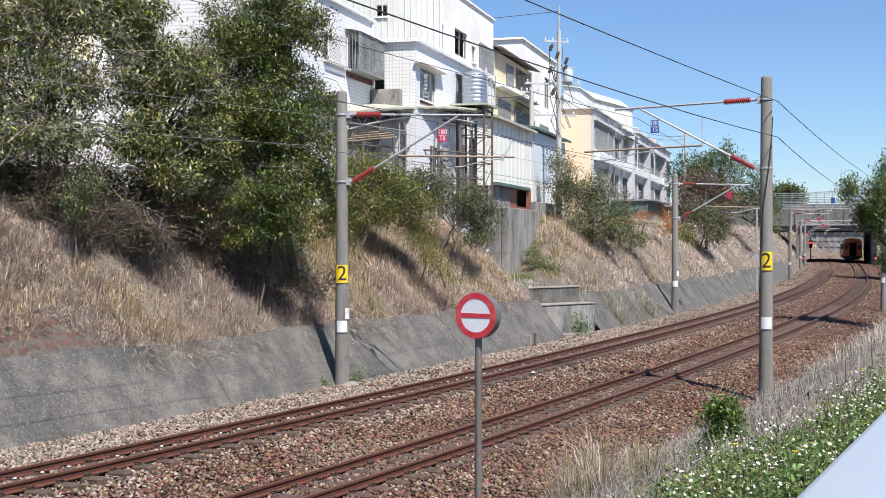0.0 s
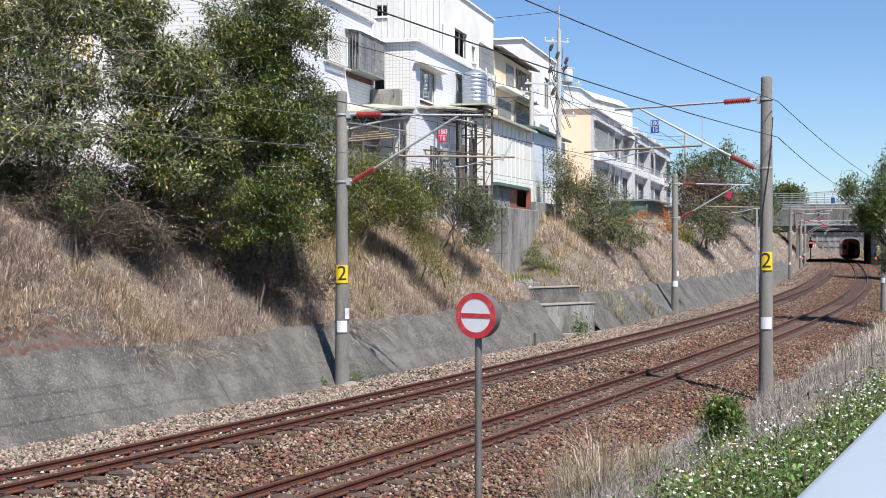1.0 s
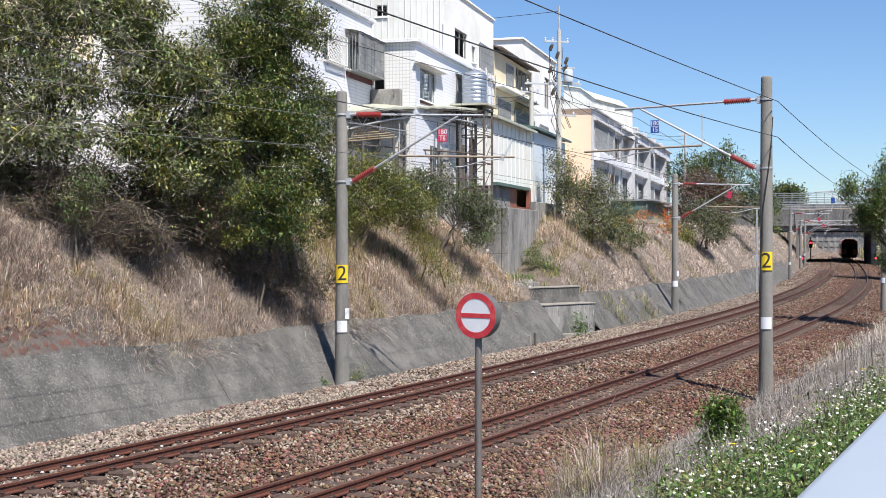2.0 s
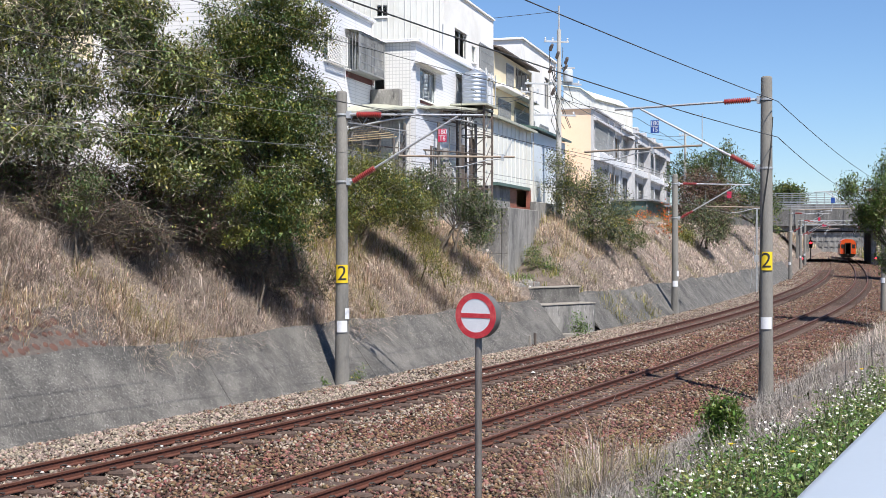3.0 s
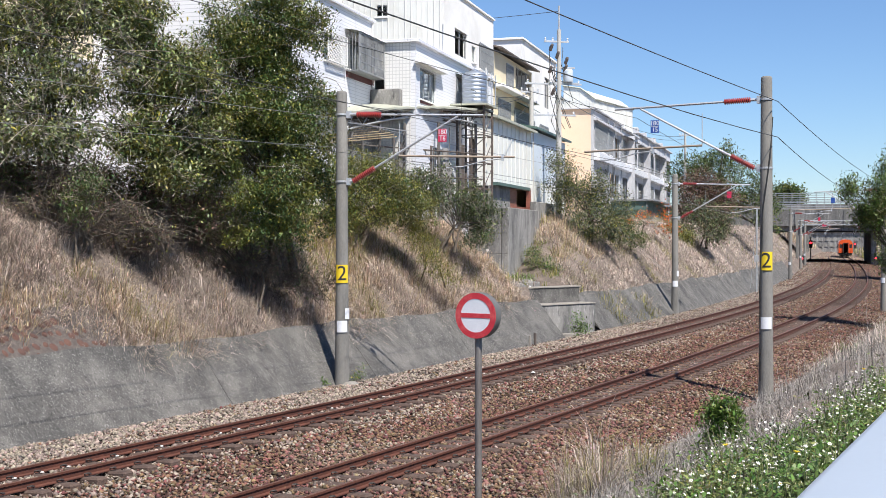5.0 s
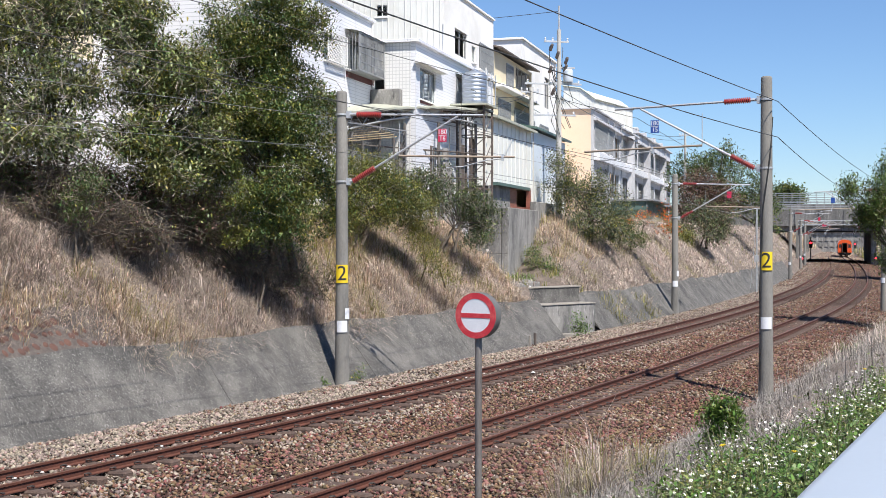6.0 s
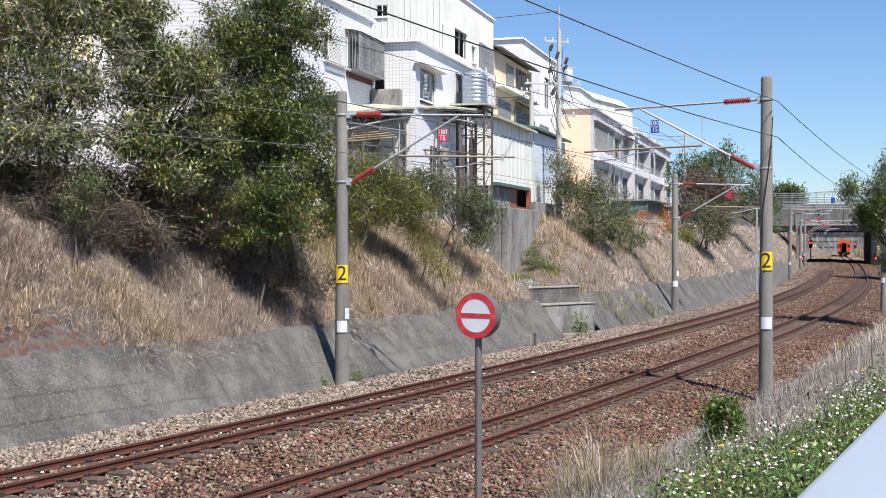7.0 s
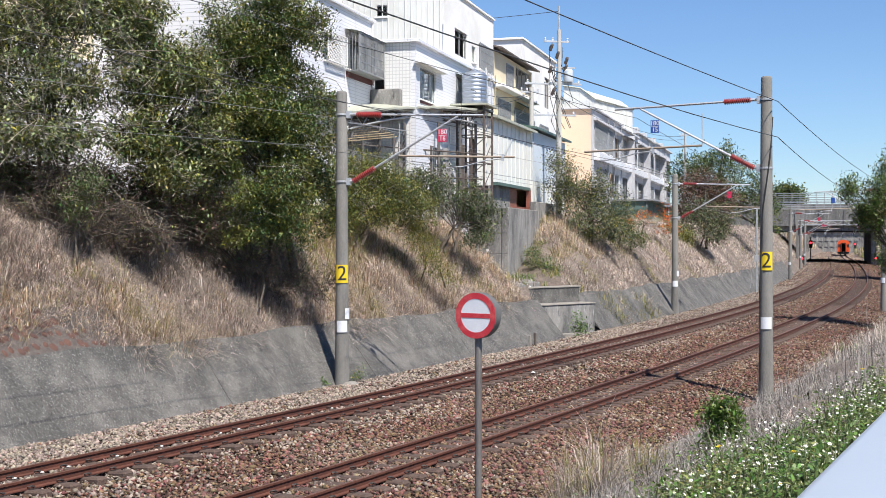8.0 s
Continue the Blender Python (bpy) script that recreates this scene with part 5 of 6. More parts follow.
# ---- yard beyond the bridge ----
def make_portal(s, w0, w1, h):
    th = thing("line_portal", on_line(s, 0, -0.3), "grey steel portal carrying wires over the tracks", "portal", "portals beyond the bridge")
    for x in (w0, w1):
        part("leg", Shape().box(x - 0.18, x + 0.18, -0.18, 0.18, 0, h, ch=0.03), M["pole"], th)
    part("beam", Shape().box(w0, w1, -0.12, 0.12, h - 0.7, h - 0.6).box(w0, w1, -0.12, 0.12, h - 0.1, h), M["steel"], th)
    n = int((w1 - w0) / 0.8)
    for i in range(n):
        a, b = w0 + (w1 - w0) * i / n, w0 + (w1 - w0) * (i + 1) / n
        part("lacing", Shape().tube([(a, 0, h - 0.65 if i % 2 else h - 0.05), (b, 0, h - 0.05 if i % 2 else h - 0.65)], 0.03, 4), M["steel"], th)
    for x in (0.0, 3.99):
        part("insulator", ribs(0.7, 0.09), M["insulator"], th, "ribbed brick-red insulator", m=pose(x + 0.4, 0, h - 1.4))
        part("hanger", Shape().tube([(x + 0.4, 0, h - 0.7), (x - 0.3, 0, h - 2.2)], 0.03, 5), M["steel"], th)


for s in (170, 182, 246, 262, 280, 302, 330):
    make_portal(s, -4.2, 8.8, 6.6 if s < 190 else 7.4)


def make_far_block(s, o0, o1, h, mat, label):
    th = thing("station_building", on_line(s, 0, -0.4), label, "building", "buildings beyond the bridge")
    cuts = [(x, x + 1.3, z, z + 1.0) for x in np.arange(o0 + 1, o1 - 2, 2.1) for z in np.arange(1.0, h - 1.2, 2.2)]
    part("wall", wall_with_holes(o0, o1, 0, h, cuts, 0.12), mat, th)
    part("rear_wall", Shape().box(o0, o1, 0.25, 0.5, 0, h), M["concrete"], th)
    part("roof", Shape().box(o0 - 0.6, o1 + 0.6, -0.8, 5.4, h + 0.003, h + 0.3, ch=0.05), M["bridge"], th)


make_far_block(425, -26, -6, 6.5, M["concrete"], "grey station building beyond the bridge")
make_far_block(470, -12, 16, 7.5, M["concrete"], "stained concrete building closing the far yard")
make_far_block(440, 17, 40, 6.0, M["grey_white"], "low grey building at the end of the yard")


# ---- foliage ----
def leaf_mesh(name, centres, size, rng, mats, share, droop=0.35, narrow=0.45):
    """Folded four-cornered leaves at the centres, each turned its own way."""
    n = len(centres)
    yaw = rng.uniform(0, 2 * np.pi, n)
    pitch = rng.normal(-droop, 0.55, n)
    d = np.stack([np.cos(yaw) * np.cos(pitch), np.sin(yaw) * np.cos(pitch), np.sin(pitch)], 1)
    side = np.stack([-np.sin(yaw), np.cos(yaw), rng.normal(0, 0.35, n)], 1)
    side /= np.linalg.norm(side, axis=1)[:, None]
    up = np.cross(d, side)
    L = (size * rng.uniform(0.55, 1.35, n))[:, None]
    v = np.stack([centres - d * L * 0.5, centres + side * L * narrow * 0.5 + up * L * 0.10, centres + d * L * 0.5 - up * L * 0.08, centres - side * L * narrow * 0.5 + up * L * 0.10], 1)
    faces = np.arange(n * 4).reshape(n, 4)
    idx = rng.choice(len(mats), n, p=share) if len(mats) > 1 else None
    return arrays(name, v.reshape(-1, 3), faces, mats, idx)


def clump_points(blobs, n_clumps, per, spread, rng, shell=0.45, gap=-9.0):
    """Clump centres in the crown's lobes, denser towards the outside, and leaf places round them."""
    vol = np.array([b[3] * b[4] * b[5] for b in blobs]) ** 0.8
    pick = rng.choice(len(blobs), n_clumps, p=vol / vol.sum())
    B = np.array(blobs)[pick]
    d = rng.normal(size=(n_clumps, 3))
    d /= np.linalg.norm(d, axis=1)[:, None]
    wob = 1 + 0.28 * np.sin(d[:, 0] * 5 + pick) * np.cos(d[:, 2] * 6 + pick * 2)
    r = rng.uniform(0, 1, n_clumps) ** shell * wob
    c = B[:, :3] + d * B[:, 3:] * r[:, None]
    # open gaps between the masses of leaf
    hole = np.sin(c[:, 0] * 2.7 + c[:, 1] * 1.3) + np.sin(c[:, 2] * 3.1 - c[:, 1] * 1.9 + 1.0) + np.sin(c[:, 0] * 1.7 - c[:, 2] * 2.3 + 2.0) + 0.7 * np.sin(c[:, 0] * 6.1 + c[:, 2] * 5.3)
    c = c[(hole > gap) | (rng.uniform(0, 1, n_clumps) < 0.12)]
    k = rng.integers(max(2, per // 2), per + per // 2, len(c))
    leaf = np.repeat(c, k, 0) + rng.normal(size=(k.sum(), 3)) * spread * np.array([1, 1, 0.75])
    return c, leaf


def plant(name, label, category, base, blobs, n_clumps, per, size, mats, share, seed, spread=0.16, shell=0.45, trunk=0.09, limbs=10, twigs=0, group="", narrow=0.45, stems=1, droop=0.35, twig_mat="twig", gap=-9.0, canes=0):
    """A tree or shrub: tapered trunk, limbs to the lobes of the crown, bare twigs and a leafy crown."""
    rng = np.random.default_rng(seed)
    th = thing(name, Matrix(), label, category, group)
    c, leaf = clump_points(blobs, n_clumps, per, spread, rng, shell, gap)
    new_crown = new("crown", leaf_mesh("crown", leaf, size, rng, [M[q] for q in mats], share, droop, narrow))
    new_crown.parent = th
    mid = np.array(blobs)[:, :3].mean(0)
    tr = Shape()
    forks = []
    for i in range(stems):
        b = np.array(base) + (rng.normal(size=3) * [0.3, 0.3, 0] if stems > 1 else 0)
        m = b + (mid - b) * 0.55 + rng.normal(size=3) * 0.15
        tr.tube([b - [0, 0, 0.3], b + (m - b) * 0.5 + rng.normal(size=3) * 0.08, m], trunk, 8, taper=0.6)
        forks.append(m)
    part("trunk", tr, M["bark"], th, smooth=True)
    ends = c[rng.choice(len(c), min(limbs, len(c)), replace=False)]
    for e in ends:
        m = forks[rng.integers(len(forks))]
        mid2 = (m + e) / 2 + rng.normal(size=3) * 0.18 + [0, 0, 0.12]
        part("limb", Shape().tube([m, mid2, e], trunk * 0.42, 5, taper=0.25), M["bark"], th)
    if canes:
        cn = Shape()
        for i in range(canes):
            e = c[rng.integers(len(c))]
            run = rng.normal(size=3) * [1.0, 0.5, 0.25]
            run = run / np.linalg.norm(run) * rng.uniform(0.8, 2.6)
            sag = rng.uniform(0.15, 0.5)
            pts = [e + run * (q - 0.5) + np.array([0, 0, sag * (1 - (2 * q - 0.8) ** 2)]) + rng.normal(size=3) * 0.05 for q in (0, 0.2, 0.4, 0.6, 0.8, 1.0)]
            cn.tube(pts, rng.uniform(0.004, 0.011), 4, taper=0.4)
        tagged(part("cane_tangle", cn, M["cane"], th), kind="stuff")
    if twigs:
        tw = Shape()
        for i in range(twigs):
            e = c[rng.integers(len(c))]
            d = rng.normal(size=3) * [1, 1, 0.8] + [0, 0, 0.25]
            d = d / np.linalg.norm(d) * rng.uniform(0.35, 0.95)
            tw.tube([e - d * 0.6, e + rng.normal(size=3) * 0.06, e + d * 0.6], rng.uniform(0.005, 0.011), 3, taper=0.4)
        tagged(part("twig_tangle", tw, M[twig_mat], th), kind="stuff")
    return th


# vine-covered thicket on the bank top, its crown hanging out over a dark hollow
plant("thicket", "tall vine-draped thicket with pale leaves and bare twigs", "shrub", (-10.0, 32.8, 4.2),
      [(-10.9, 31.8, 9.2, 1.5, 1.2, 1.3), (-9.4, 32.2, 9.7, 1.5, 1.2, 1.3), (-10.8, 31.0, 7.6, 1.5, 0.9, 1.0), (-9.2, 31.3, 7.7, 1.4, 0.9, 1.1), (-10.3, 30.3, 6.3, 1.5, 0.8, 0.6), (-8.9, 30.8, 6.2, 1.2, 0.8, 0.6), (-12.0, 31.4, 8.2, 1.2, 1.1, 2.0), (-10.4, 32.4, 11.2, 1.6, 1.1, 0.8), (-8.5, 31.8, 8.7, 1.0, 0.8, 0.8)],
      2700, 13, 0.140, ["leaf_pale", "leaf_mid", "leaf_yellow", "leaf_grey"], [0.36, 0.36, 0.08, 0.20], 11, spread=0.15, shell=0.62, trunk=0.07, limbs=44, twigs=1500, stems=5, gap=-1.35, canes=230)
plant("thicket", "leafy creeper thicket with yellow patches against white walls", "shrub", (-7.6, 33.6, 4.4),
      [(-8.1, 32.8, 9.5, 1.0, 1.0, 0.9), (-7.4, 32.8, 7.9, 1.2, 1.0, 1.2), (-7.8, 31.9, 6.4, 1.0, 0.8, 0.7), (-8.8, 33.4, 11.1, 0.7, 0.8, 0.4), (-6.6, 33.6, 6.4, 1.0, 0.9, 0.9), (-6.9, 33.8, 8.4, 0.7, 0.8, 0.8), (-7.0, 31.9, 5.5, 0.8, 0.7, 0.45)],
      2900, 14, 0.128, ["leaf_mid", "leaf_pale", "leaf_yellow", "leaf_dark"], [0.42, 0.24, 0.14, 0.20], 12, spread=0.14, shell=0.55, limbs=34, twigs=900, stems=4, gap=-1.9, canes=120)
plant("bramble", "dark tangled bramble of dry stems under the thicket", "shrub", (-9.6, 32.4, 4.3),
      [(-10.8, 32.2, 5.3, 1.3, 0.8, 0.8), (-9.2, 32.6, 5.3, 1.3, 0.8, 0.8), (-7.8, 33.4, 5.1, 1.1, 0.8, 0.8), (-11.8, 32.0, 5.6, 1.0, 0.8, 0.9), (-6.7, 34.0, 4.7, 0.9, 0.7, 0.8)],
      1500, 10, 0.11, ["leaf_dark", "leaf_brown", "leaf_mid"], [0.6, 0.3, 0.1], 13, spread=0.2, shell=0.7, trunk=0.05, limbs=16, twigs=1500, stems=5, twig_mat="bark", canes=90)
plant("bramble", "reddish bramble hanging over the dry grass", "shrub", (-8.8, 31.0, 3.6),
      [(-10.6, 30.3, 4.5, 1.0, 0.5, 0.45), (-8.3, 31.2, 4.2, 0.9, 0.5, 0.6), (-7.5, 31.6, 4.0, 0.8, 0.5, 0.6), (-9.3, 30.7, 5.2, 0.9, 0.5, 0.4)],
      620, 8, 0.085, ["leaf_brown", "leaf_yellow", "leaf_dark", "leaf_mid"], [0.5, 0.15, 0.2, 0.15], 51, spread=0.16, shell=0.6, trunk=0.05, limbs=14, twigs=1300, stems=5, twig_mat="bark", gap=-0.5, canes=60)
plant("sapling", "thin leafy sapling standing before the dry grass", "shrub", (-8.75, 29.8, 2.9),
      [(-8.8, 29.7, 4.6, 0.45, 0.4, 0.5), (-8.5, 29.8, 5.2, 0.5, 0.4, 0.4)], 170, 11, 0.085, ["leaf_dark", "leaf_mid"], [0.5, 0.5], 52, spread=0.12, trunk=0.035, limbs=10, twigs=40)
# dense green tree leaning over the slope
plant("tree", "dense dark green tree leaning over the slope", "tree", (-5.2, 36.6, 3.0),
      [(-5.9, 35.6, 9.4, 1.3, 1.2, 1.5), (-4.6, 36.0, 9.3, 1.1, 1.1, 1.6), (-5.5, 34.9, 7.3, 1.5, 1.1, 1.1), (-4.2, 35.1, 6.7, 1.0, 1.0, 1.2), (-4.9, 34.1, 5.1, 1.45, 1.0, 0.9), (-6.4, 34.8, 7.7, 0.8, 0.9, 1.0), (-4.3, 34.1, 4.2, 1.0, 0.8, 0.8), (-5.0, 36.0, 11.0, 1.2, 1.1, 0.9), (-3.75, 35.6, 9.9, 0.65, 0.8, 0.9), (-6.2, 34.6, 6.1, 0.7, 0.8, 0.9), (-5.3, 33.9, 3.9, 0.8, 0.6, 0.5), (-3.5, 35.9, 5.2, 0.8, 0.8, 1.2), (-3.7, 36.0, 7.4, 0.8, 0.9, 1.2), (-5.6, 37.2, 8.2, 1.3, 0.8, 2.2), (-4.6, 37.4, 6.2, 1.3, 0.8, 1.8), (-6.6, 36.8, 6.4, 1.2, 0.8, 1.8)],
      8200, 17, 0.100, ["leaf_dark", "leaf_mid", "leaf_yellow"], [0.58, 0.28, 0.14], 14, spread=0.12, shell=0.5, trunk=0.14, limbs=34, twigs=420, stems=3, gap=-1.55, canes=50)
plant("shrub", "dry leafless shrub in the shade below the tree", "shrub", (-5.2, 34.9, 2.2),
      [(-5.6, 34.9, 3.2, 1.5, 0.8, 0.8), (-4.2, 35.1, 2.7, 1.2, 0.7, 0.7), (-6.9, 34.6, 4.0, 1.0, 0.8, 0.8)], 220, 6, 0.09, ["leaf_dark", "leaf_brown"], [0.5, 0.5], 15, spread=0.2, shell=0.8, trunk=0.04, limbs=12, twigs=700, stems=4, twig_mat="bark")
plant("shrub", "yellow-green shrub behind the concrete pole", "shrub", (-2.9, 42.2, 3.9),
      [(-3.2, 42.0, 5.6, 0.95, 0.9, 1.2), (-2.4, 42.2, 4.8, 1.0, 0.7, 0.8), (-1.6, 42.8, 5.3, 1.0, 0.8, 0.9), (-3.5, 41.6, 4.5, 0.8, 0.6, 0.8), (-2.3, 42.6, 6.0, 1.0, 0.8, 0.8), (-0.9, 43.4, 4.9, 0.8, 0.7, 0.7)], 2700, 13, 0.085, ["leaf_mid", "leaf_yellow", "leaf_dark"], [0.42, 0.36, 0.22], 16, gap=-2.0, spread=0.12, trunk=0.05, limbs=14, twigs=160, stems=3)
plant("shrub", "loose dark shrub with pale limbs before the wall", "shrub", (0.2, 47.2, 3.6),
      [(-0.3, 47.0, 5.7, 0.95, 0.8, 1.0), (0.95, 47.6, 5.2, 0.95, 0.7, 0.9), (1.4, 47.9, 4.4, 0.8, 0.6, 0.7), (-0.9, 46.6, 6.0, 0.6, 0.6, 0.6), (1.3, 47.4, 3.8, 0.8, 0.5, 0.5), (1.8, 48.0, 4.8, 0.55, 0.5, 0.6)], 1050, 12, 0.105, ["leaf_grey", "leaf_dark", "leaf_mid"], [0.4, 0.35, 0.25], 17, gap=-1.2, spread=0.15, shell=0.6, trunk=0.05, limbs=18, twigs=320, stems=4)
plant("shrub", "low yellow-green climber sprawling down the bank", "shrub", (-0.6, 43.6, 2.4),
      [(-0.9, 43.3, 4.0, 0.6, 0.5, 0.8), (-0.4, 43.2, 3.1, 0.55, 0.4, 0.8), (0.2, 43.4, 2.5, 0.45, 0.35, 0.5)], 330, 12, 0.07, ["leaf_yellow", "leaf_mid"], [0.6, 0.4], 18, spread=0.12, trunk=0.03, limbs=6, stems=2)
plant("shrub", "tall airy grey-green shrub against the shed", "shrub", (7.6, 66.2, 3.6),
      [(6.5, 66, 6.6, 1.0, 1.0, 1.7), (8.0, 66.5, 6.2, 1.3, 1.1, 1.4), (9.2, 67, 5.4, 1.1, 1.0, 1.2), (7.6, 65.4, 4.6, 1.5, 1.0, 1.1), (9.0, 65.8, 4.2, 0.8, 0.7, 1.0), (6.0, 66.3, 8.0, 0.5, 0.5, 0.7)], 1700, 13, 0.13, ["leaf_grey", "leaf_mid", "leaf_yellow"], [0.5, 0.35, 0.15], 19, gap=-1.6, spread=0.2, shell=0.6, trunk=0.06, limbs=20, twigs=420, stems=4)
plant("tree", "broad green tree behind the far poles", "tree", (27.0, 121, 4.5),
      [(24.6, 122, 10.6, 2.2, 2.2, 2.2), (27.2, 121, 11.2, 2.2, 2.2, 2.2), (29.4, 119, 8.6, 2.0, 2.0, 2.8), (26.5, 120, 8.0, 2.4, 2.2, 2.4), (23.2, 122, 9.2, 1.4, 1.6, 1.6), (30.6, 117, 6.4, 1.5, 1.6, 2.2)], 1500, 14, 0.26, ["leaf_dark", "leaf_mid"], [0.6, 0.4], 20, gap=-0.8, spread=0.3, trunk=0.25, limbs=22)
plant("tree", "half-bare reddish brown tree beside the far pole", "tree", (22.2, 105, 4.6),
      [(21.6, 105, 8.2, 1.8, 1.6, 1.7), (23.4, 104.5, 7.2, 1.6, 1.5, 1.7), (20.6, 105, 6.6, 1.2, 1.2, 1.3)], 950, 12, 0.19, ["leaf_brown", "leaf_mid"], [0.9, 0.1], 21, spread=0.3, shell=0.6, trunk=0.12, limbs=22, twigs=500, twig_mat="bark")
plant("shrub", "brown-green shrub on the far bank", "shrub", (19.2, 91, 3.4),
      [(18.4, 90.5, 5.4, 1.5, 1.2, 1.4), (20.4, 91, 5.2, 1.3, 1.2, 1.6), (19.4, 89.6, 4.2, 1.6, 1.0, 0.9)], 620, 13, 0.16, ["leaf_grey", "leaf_brown", "leaf_mid"], [0.4, 0.2, 0.4], 22, gap=-1.8, spread=0.22, trunk=0.07, limbs=12, twigs=240, stems=3)
plant("shrub", "bright yellow-green shrub on the far bank", "shrub", (16.4, 88, 3.2),
      [(16.2, 87.6, 4.3, 0.8, 0.8, 0.8), (17.2, 88, 3.9, 0.7, 0.7, 0.7)], 190, 12, 0.13, ["leaf_yellow", "leaf_mid"], [0.6, 0.4], 23, spread=0.16, trunk=0.04, limbs=6, stems=2)
plant("shrub", "dark round shrub above the grassy slope", "shrub", (10.6, 70.5, 3.4),
      [(10.4, 70.2, 4.3, 0.8, 0.8, 0.9), (11.2, 70.6, 3.8, 0.6, 0.6, 0.7)], 230, 12, 0.11, ["leaf_dark", "leaf_mid"], [0.6, 0.4], 24, spread=0.14, trunk=0.04, limbs=6, stems=2)
plant("flowering_shrub", "shrub with clusters of orange trumpet blossom", "shrub", (12.8, 79, 4.2),
      [(11.4, 78, 5.0, 0.6, 0.6, 0.4), (12.6, 79, 5.2, 1.0, 0.7, 0.5), (14.4, 80, 5.6, 0.5, 0.5, 0.9), (14.6, 80, 4.4, 0.8, 0.6, 0.4)], 120, 9, 0.15, ["petal_orange", "leaf_mid", "leaf_yellow"], [0.55, 0.25, 0.2], 25, spread=0.16, trunk=0.04, limbs=6, stems=3)
plant("weed", "bright green weed at the foot of the retaining wall", "weed", (3.35, 56.6, 1.6), [(3.25, 56.4, 1.95, 0.45, 0.35, 0.25), (3.75, 56.6, 1.9, 0.4, 0.35, 0.22)], 150, 10, 0.10, ["leaf_fresh", "leaf_dark"], [0.75, 0.25], 61, spread=0.1, trunk=0.015, limbs=5, stems=2)
plant("shrub", "low grey-green weed clump on the rubble ledge", "weed", (4.6, 58.6, 2.0), [(4.4, 58.5, 2.7, 0.55, 0.4, 0.45), (5.1, 58.6, 2.35, 0.5, 0.4, 0.4), (4.3, 59.4, 3.2, 0.45, 0.4, 0.3)], 300, 10, 0.085, ["leaf_fresh", "leaf_grey", "straw_green"], [0.4, 0.35, 0.25], 62, spread=0.12, trunk=0.02, limbs=8, stems=3, twigs=60)
# trees beside the near track, far off
plant("tree", "fresh green tree overhanging the weedy side", "tree", (22.4, 60.5, 0.0),
      [(21.2, 60, 5.6, 1.15, 1.2, 1.5), (22.2, 60.5, 7.0, 1.1, 1.2, 1.4), (20.9, 61, 4.9, 0.7, 0.9, 0.9), (22.6, 59.5, 4.4, 1.3, 1.2, 1.6), (22.0, 60.2, 2.9, 0.9, 1.0, 1.2), (20.2, 61.4, 6.2, 0.6, 0.7, 0.7)], 2800, 14, 0.14, ["leaf_dark", "leaf_mid", "leaf_fresh"], [0.4, 0.35, 0.25], 26, gap=-0.8, spread=0.19, shell=0.55, trunk=0.12, limbs=22, twigs=200)
plant("tree", "dark green tree by the bridge abutment", "tree", (47.5, 128, 0.0),
      [(46.6, 128, 7.0, 2.4, 2.2, 2.6), (48.6, 129, 5.0, 2.2, 2.2, 2.6), (46.2, 127, 4.0, 1.6, 1.6, 2.2), (49.5, 128, 8.2, 2.0, 2.0, 2.2)], 2200, 14, 0.28, ["leaf_dark", "leaf_mid"], [0.65, 0.35], 27, spread=0.3, trunk=0.2, limbs=14)
for i, (x, y, z, r) in enumerate(((78, 300, 13.5, 4.5), (110, 300, 13.0, 5), (64, 268, 10.5, 4), (122, 320, 12, 7), (62, 300, 9, 6), (134, 300, 10, 7), (96, 420, 6, 5), (146, 410, 7, 6), (66.5, 240, 13.2, 2.8), (84, 400, 8, 5))):
    plant("tree", "distant green tree beyond the road bridge", "tree", (x, y, 1), [(x, y, z - r * 0.3, r, r, r * 0.75), (x + r * 0.7, y, z - r * 0.6, r * 0.7, r * 0.7, r * 0.6)], 260, 12, 0.75, ["leaf_dark", "leaf_mid"], [0.5, 0.5], 40 + i, spread=0.7, trunk=0.3, limbs=5, group="distant trees")
# green bush and weeds of the near bank
plant("shrub", "small bright green bush with pale stems", "shrub", (4.52, 20.0, 0.35),
      [(4.40, 19.9, 0.88, 0.27, 0.25, 0.34), (4.64, 20.0, 0.84, 0.25, 0.25, 0.36), (4.36, 19.8, 0.52, 0.25, 0.24, 0.26), (4.58, 19.75, 0.48, 0.24, 0.22, 0.26), (4.50, 19.9, 1.05, 0.20, 0.2, 0.2)], 520, 9, 0.085, ["leaf_fresh", "leaf_dark"], [0.65, 0.35], 30, spread=0.08, trunk=0.015, limbs=12, twigs=20, stems=4, narrow=0.38)
plant("shrub", "low green weed clump below the bush", "shrub", (4.9, 20.6, 0.3),
      [(4.9, 20.6, 0.55, 0.28, 0.25, 0.25)], 60, 9, 0.06, ["leaf_fresh", "leaf_dark"], [0.5, 0.5], 31, spread=0.07, trunk=0.01, limbs=5, stems=2)
plant("weed", "small green weed at the slope foot", "weed", (5.6, 51.2, -0.3), [(5.5, 51.2, 0.3, 0.35, 0.3, 0.45), (5.8, 51.2, 0.1, 0.3, 0.3, 0.25)], 80, 10, 0.09, ["leaf_fresh", "leaf_dark"], [0.6, 0.4], 32, spread=0.1, trunk=0.012, limbs=4, stems=2)
plant("weed", "small green weed beside the concrete pole", "weed", (-3.35, 33.9, -0.25), [(-3.35, 33.9, -0.1, 0.16, 0.14, 0.1)], 26, 10, 0.06, ["leaf_fresh"], [1.0], 33, spread=0.06, trunk=0.008, limbs=3)
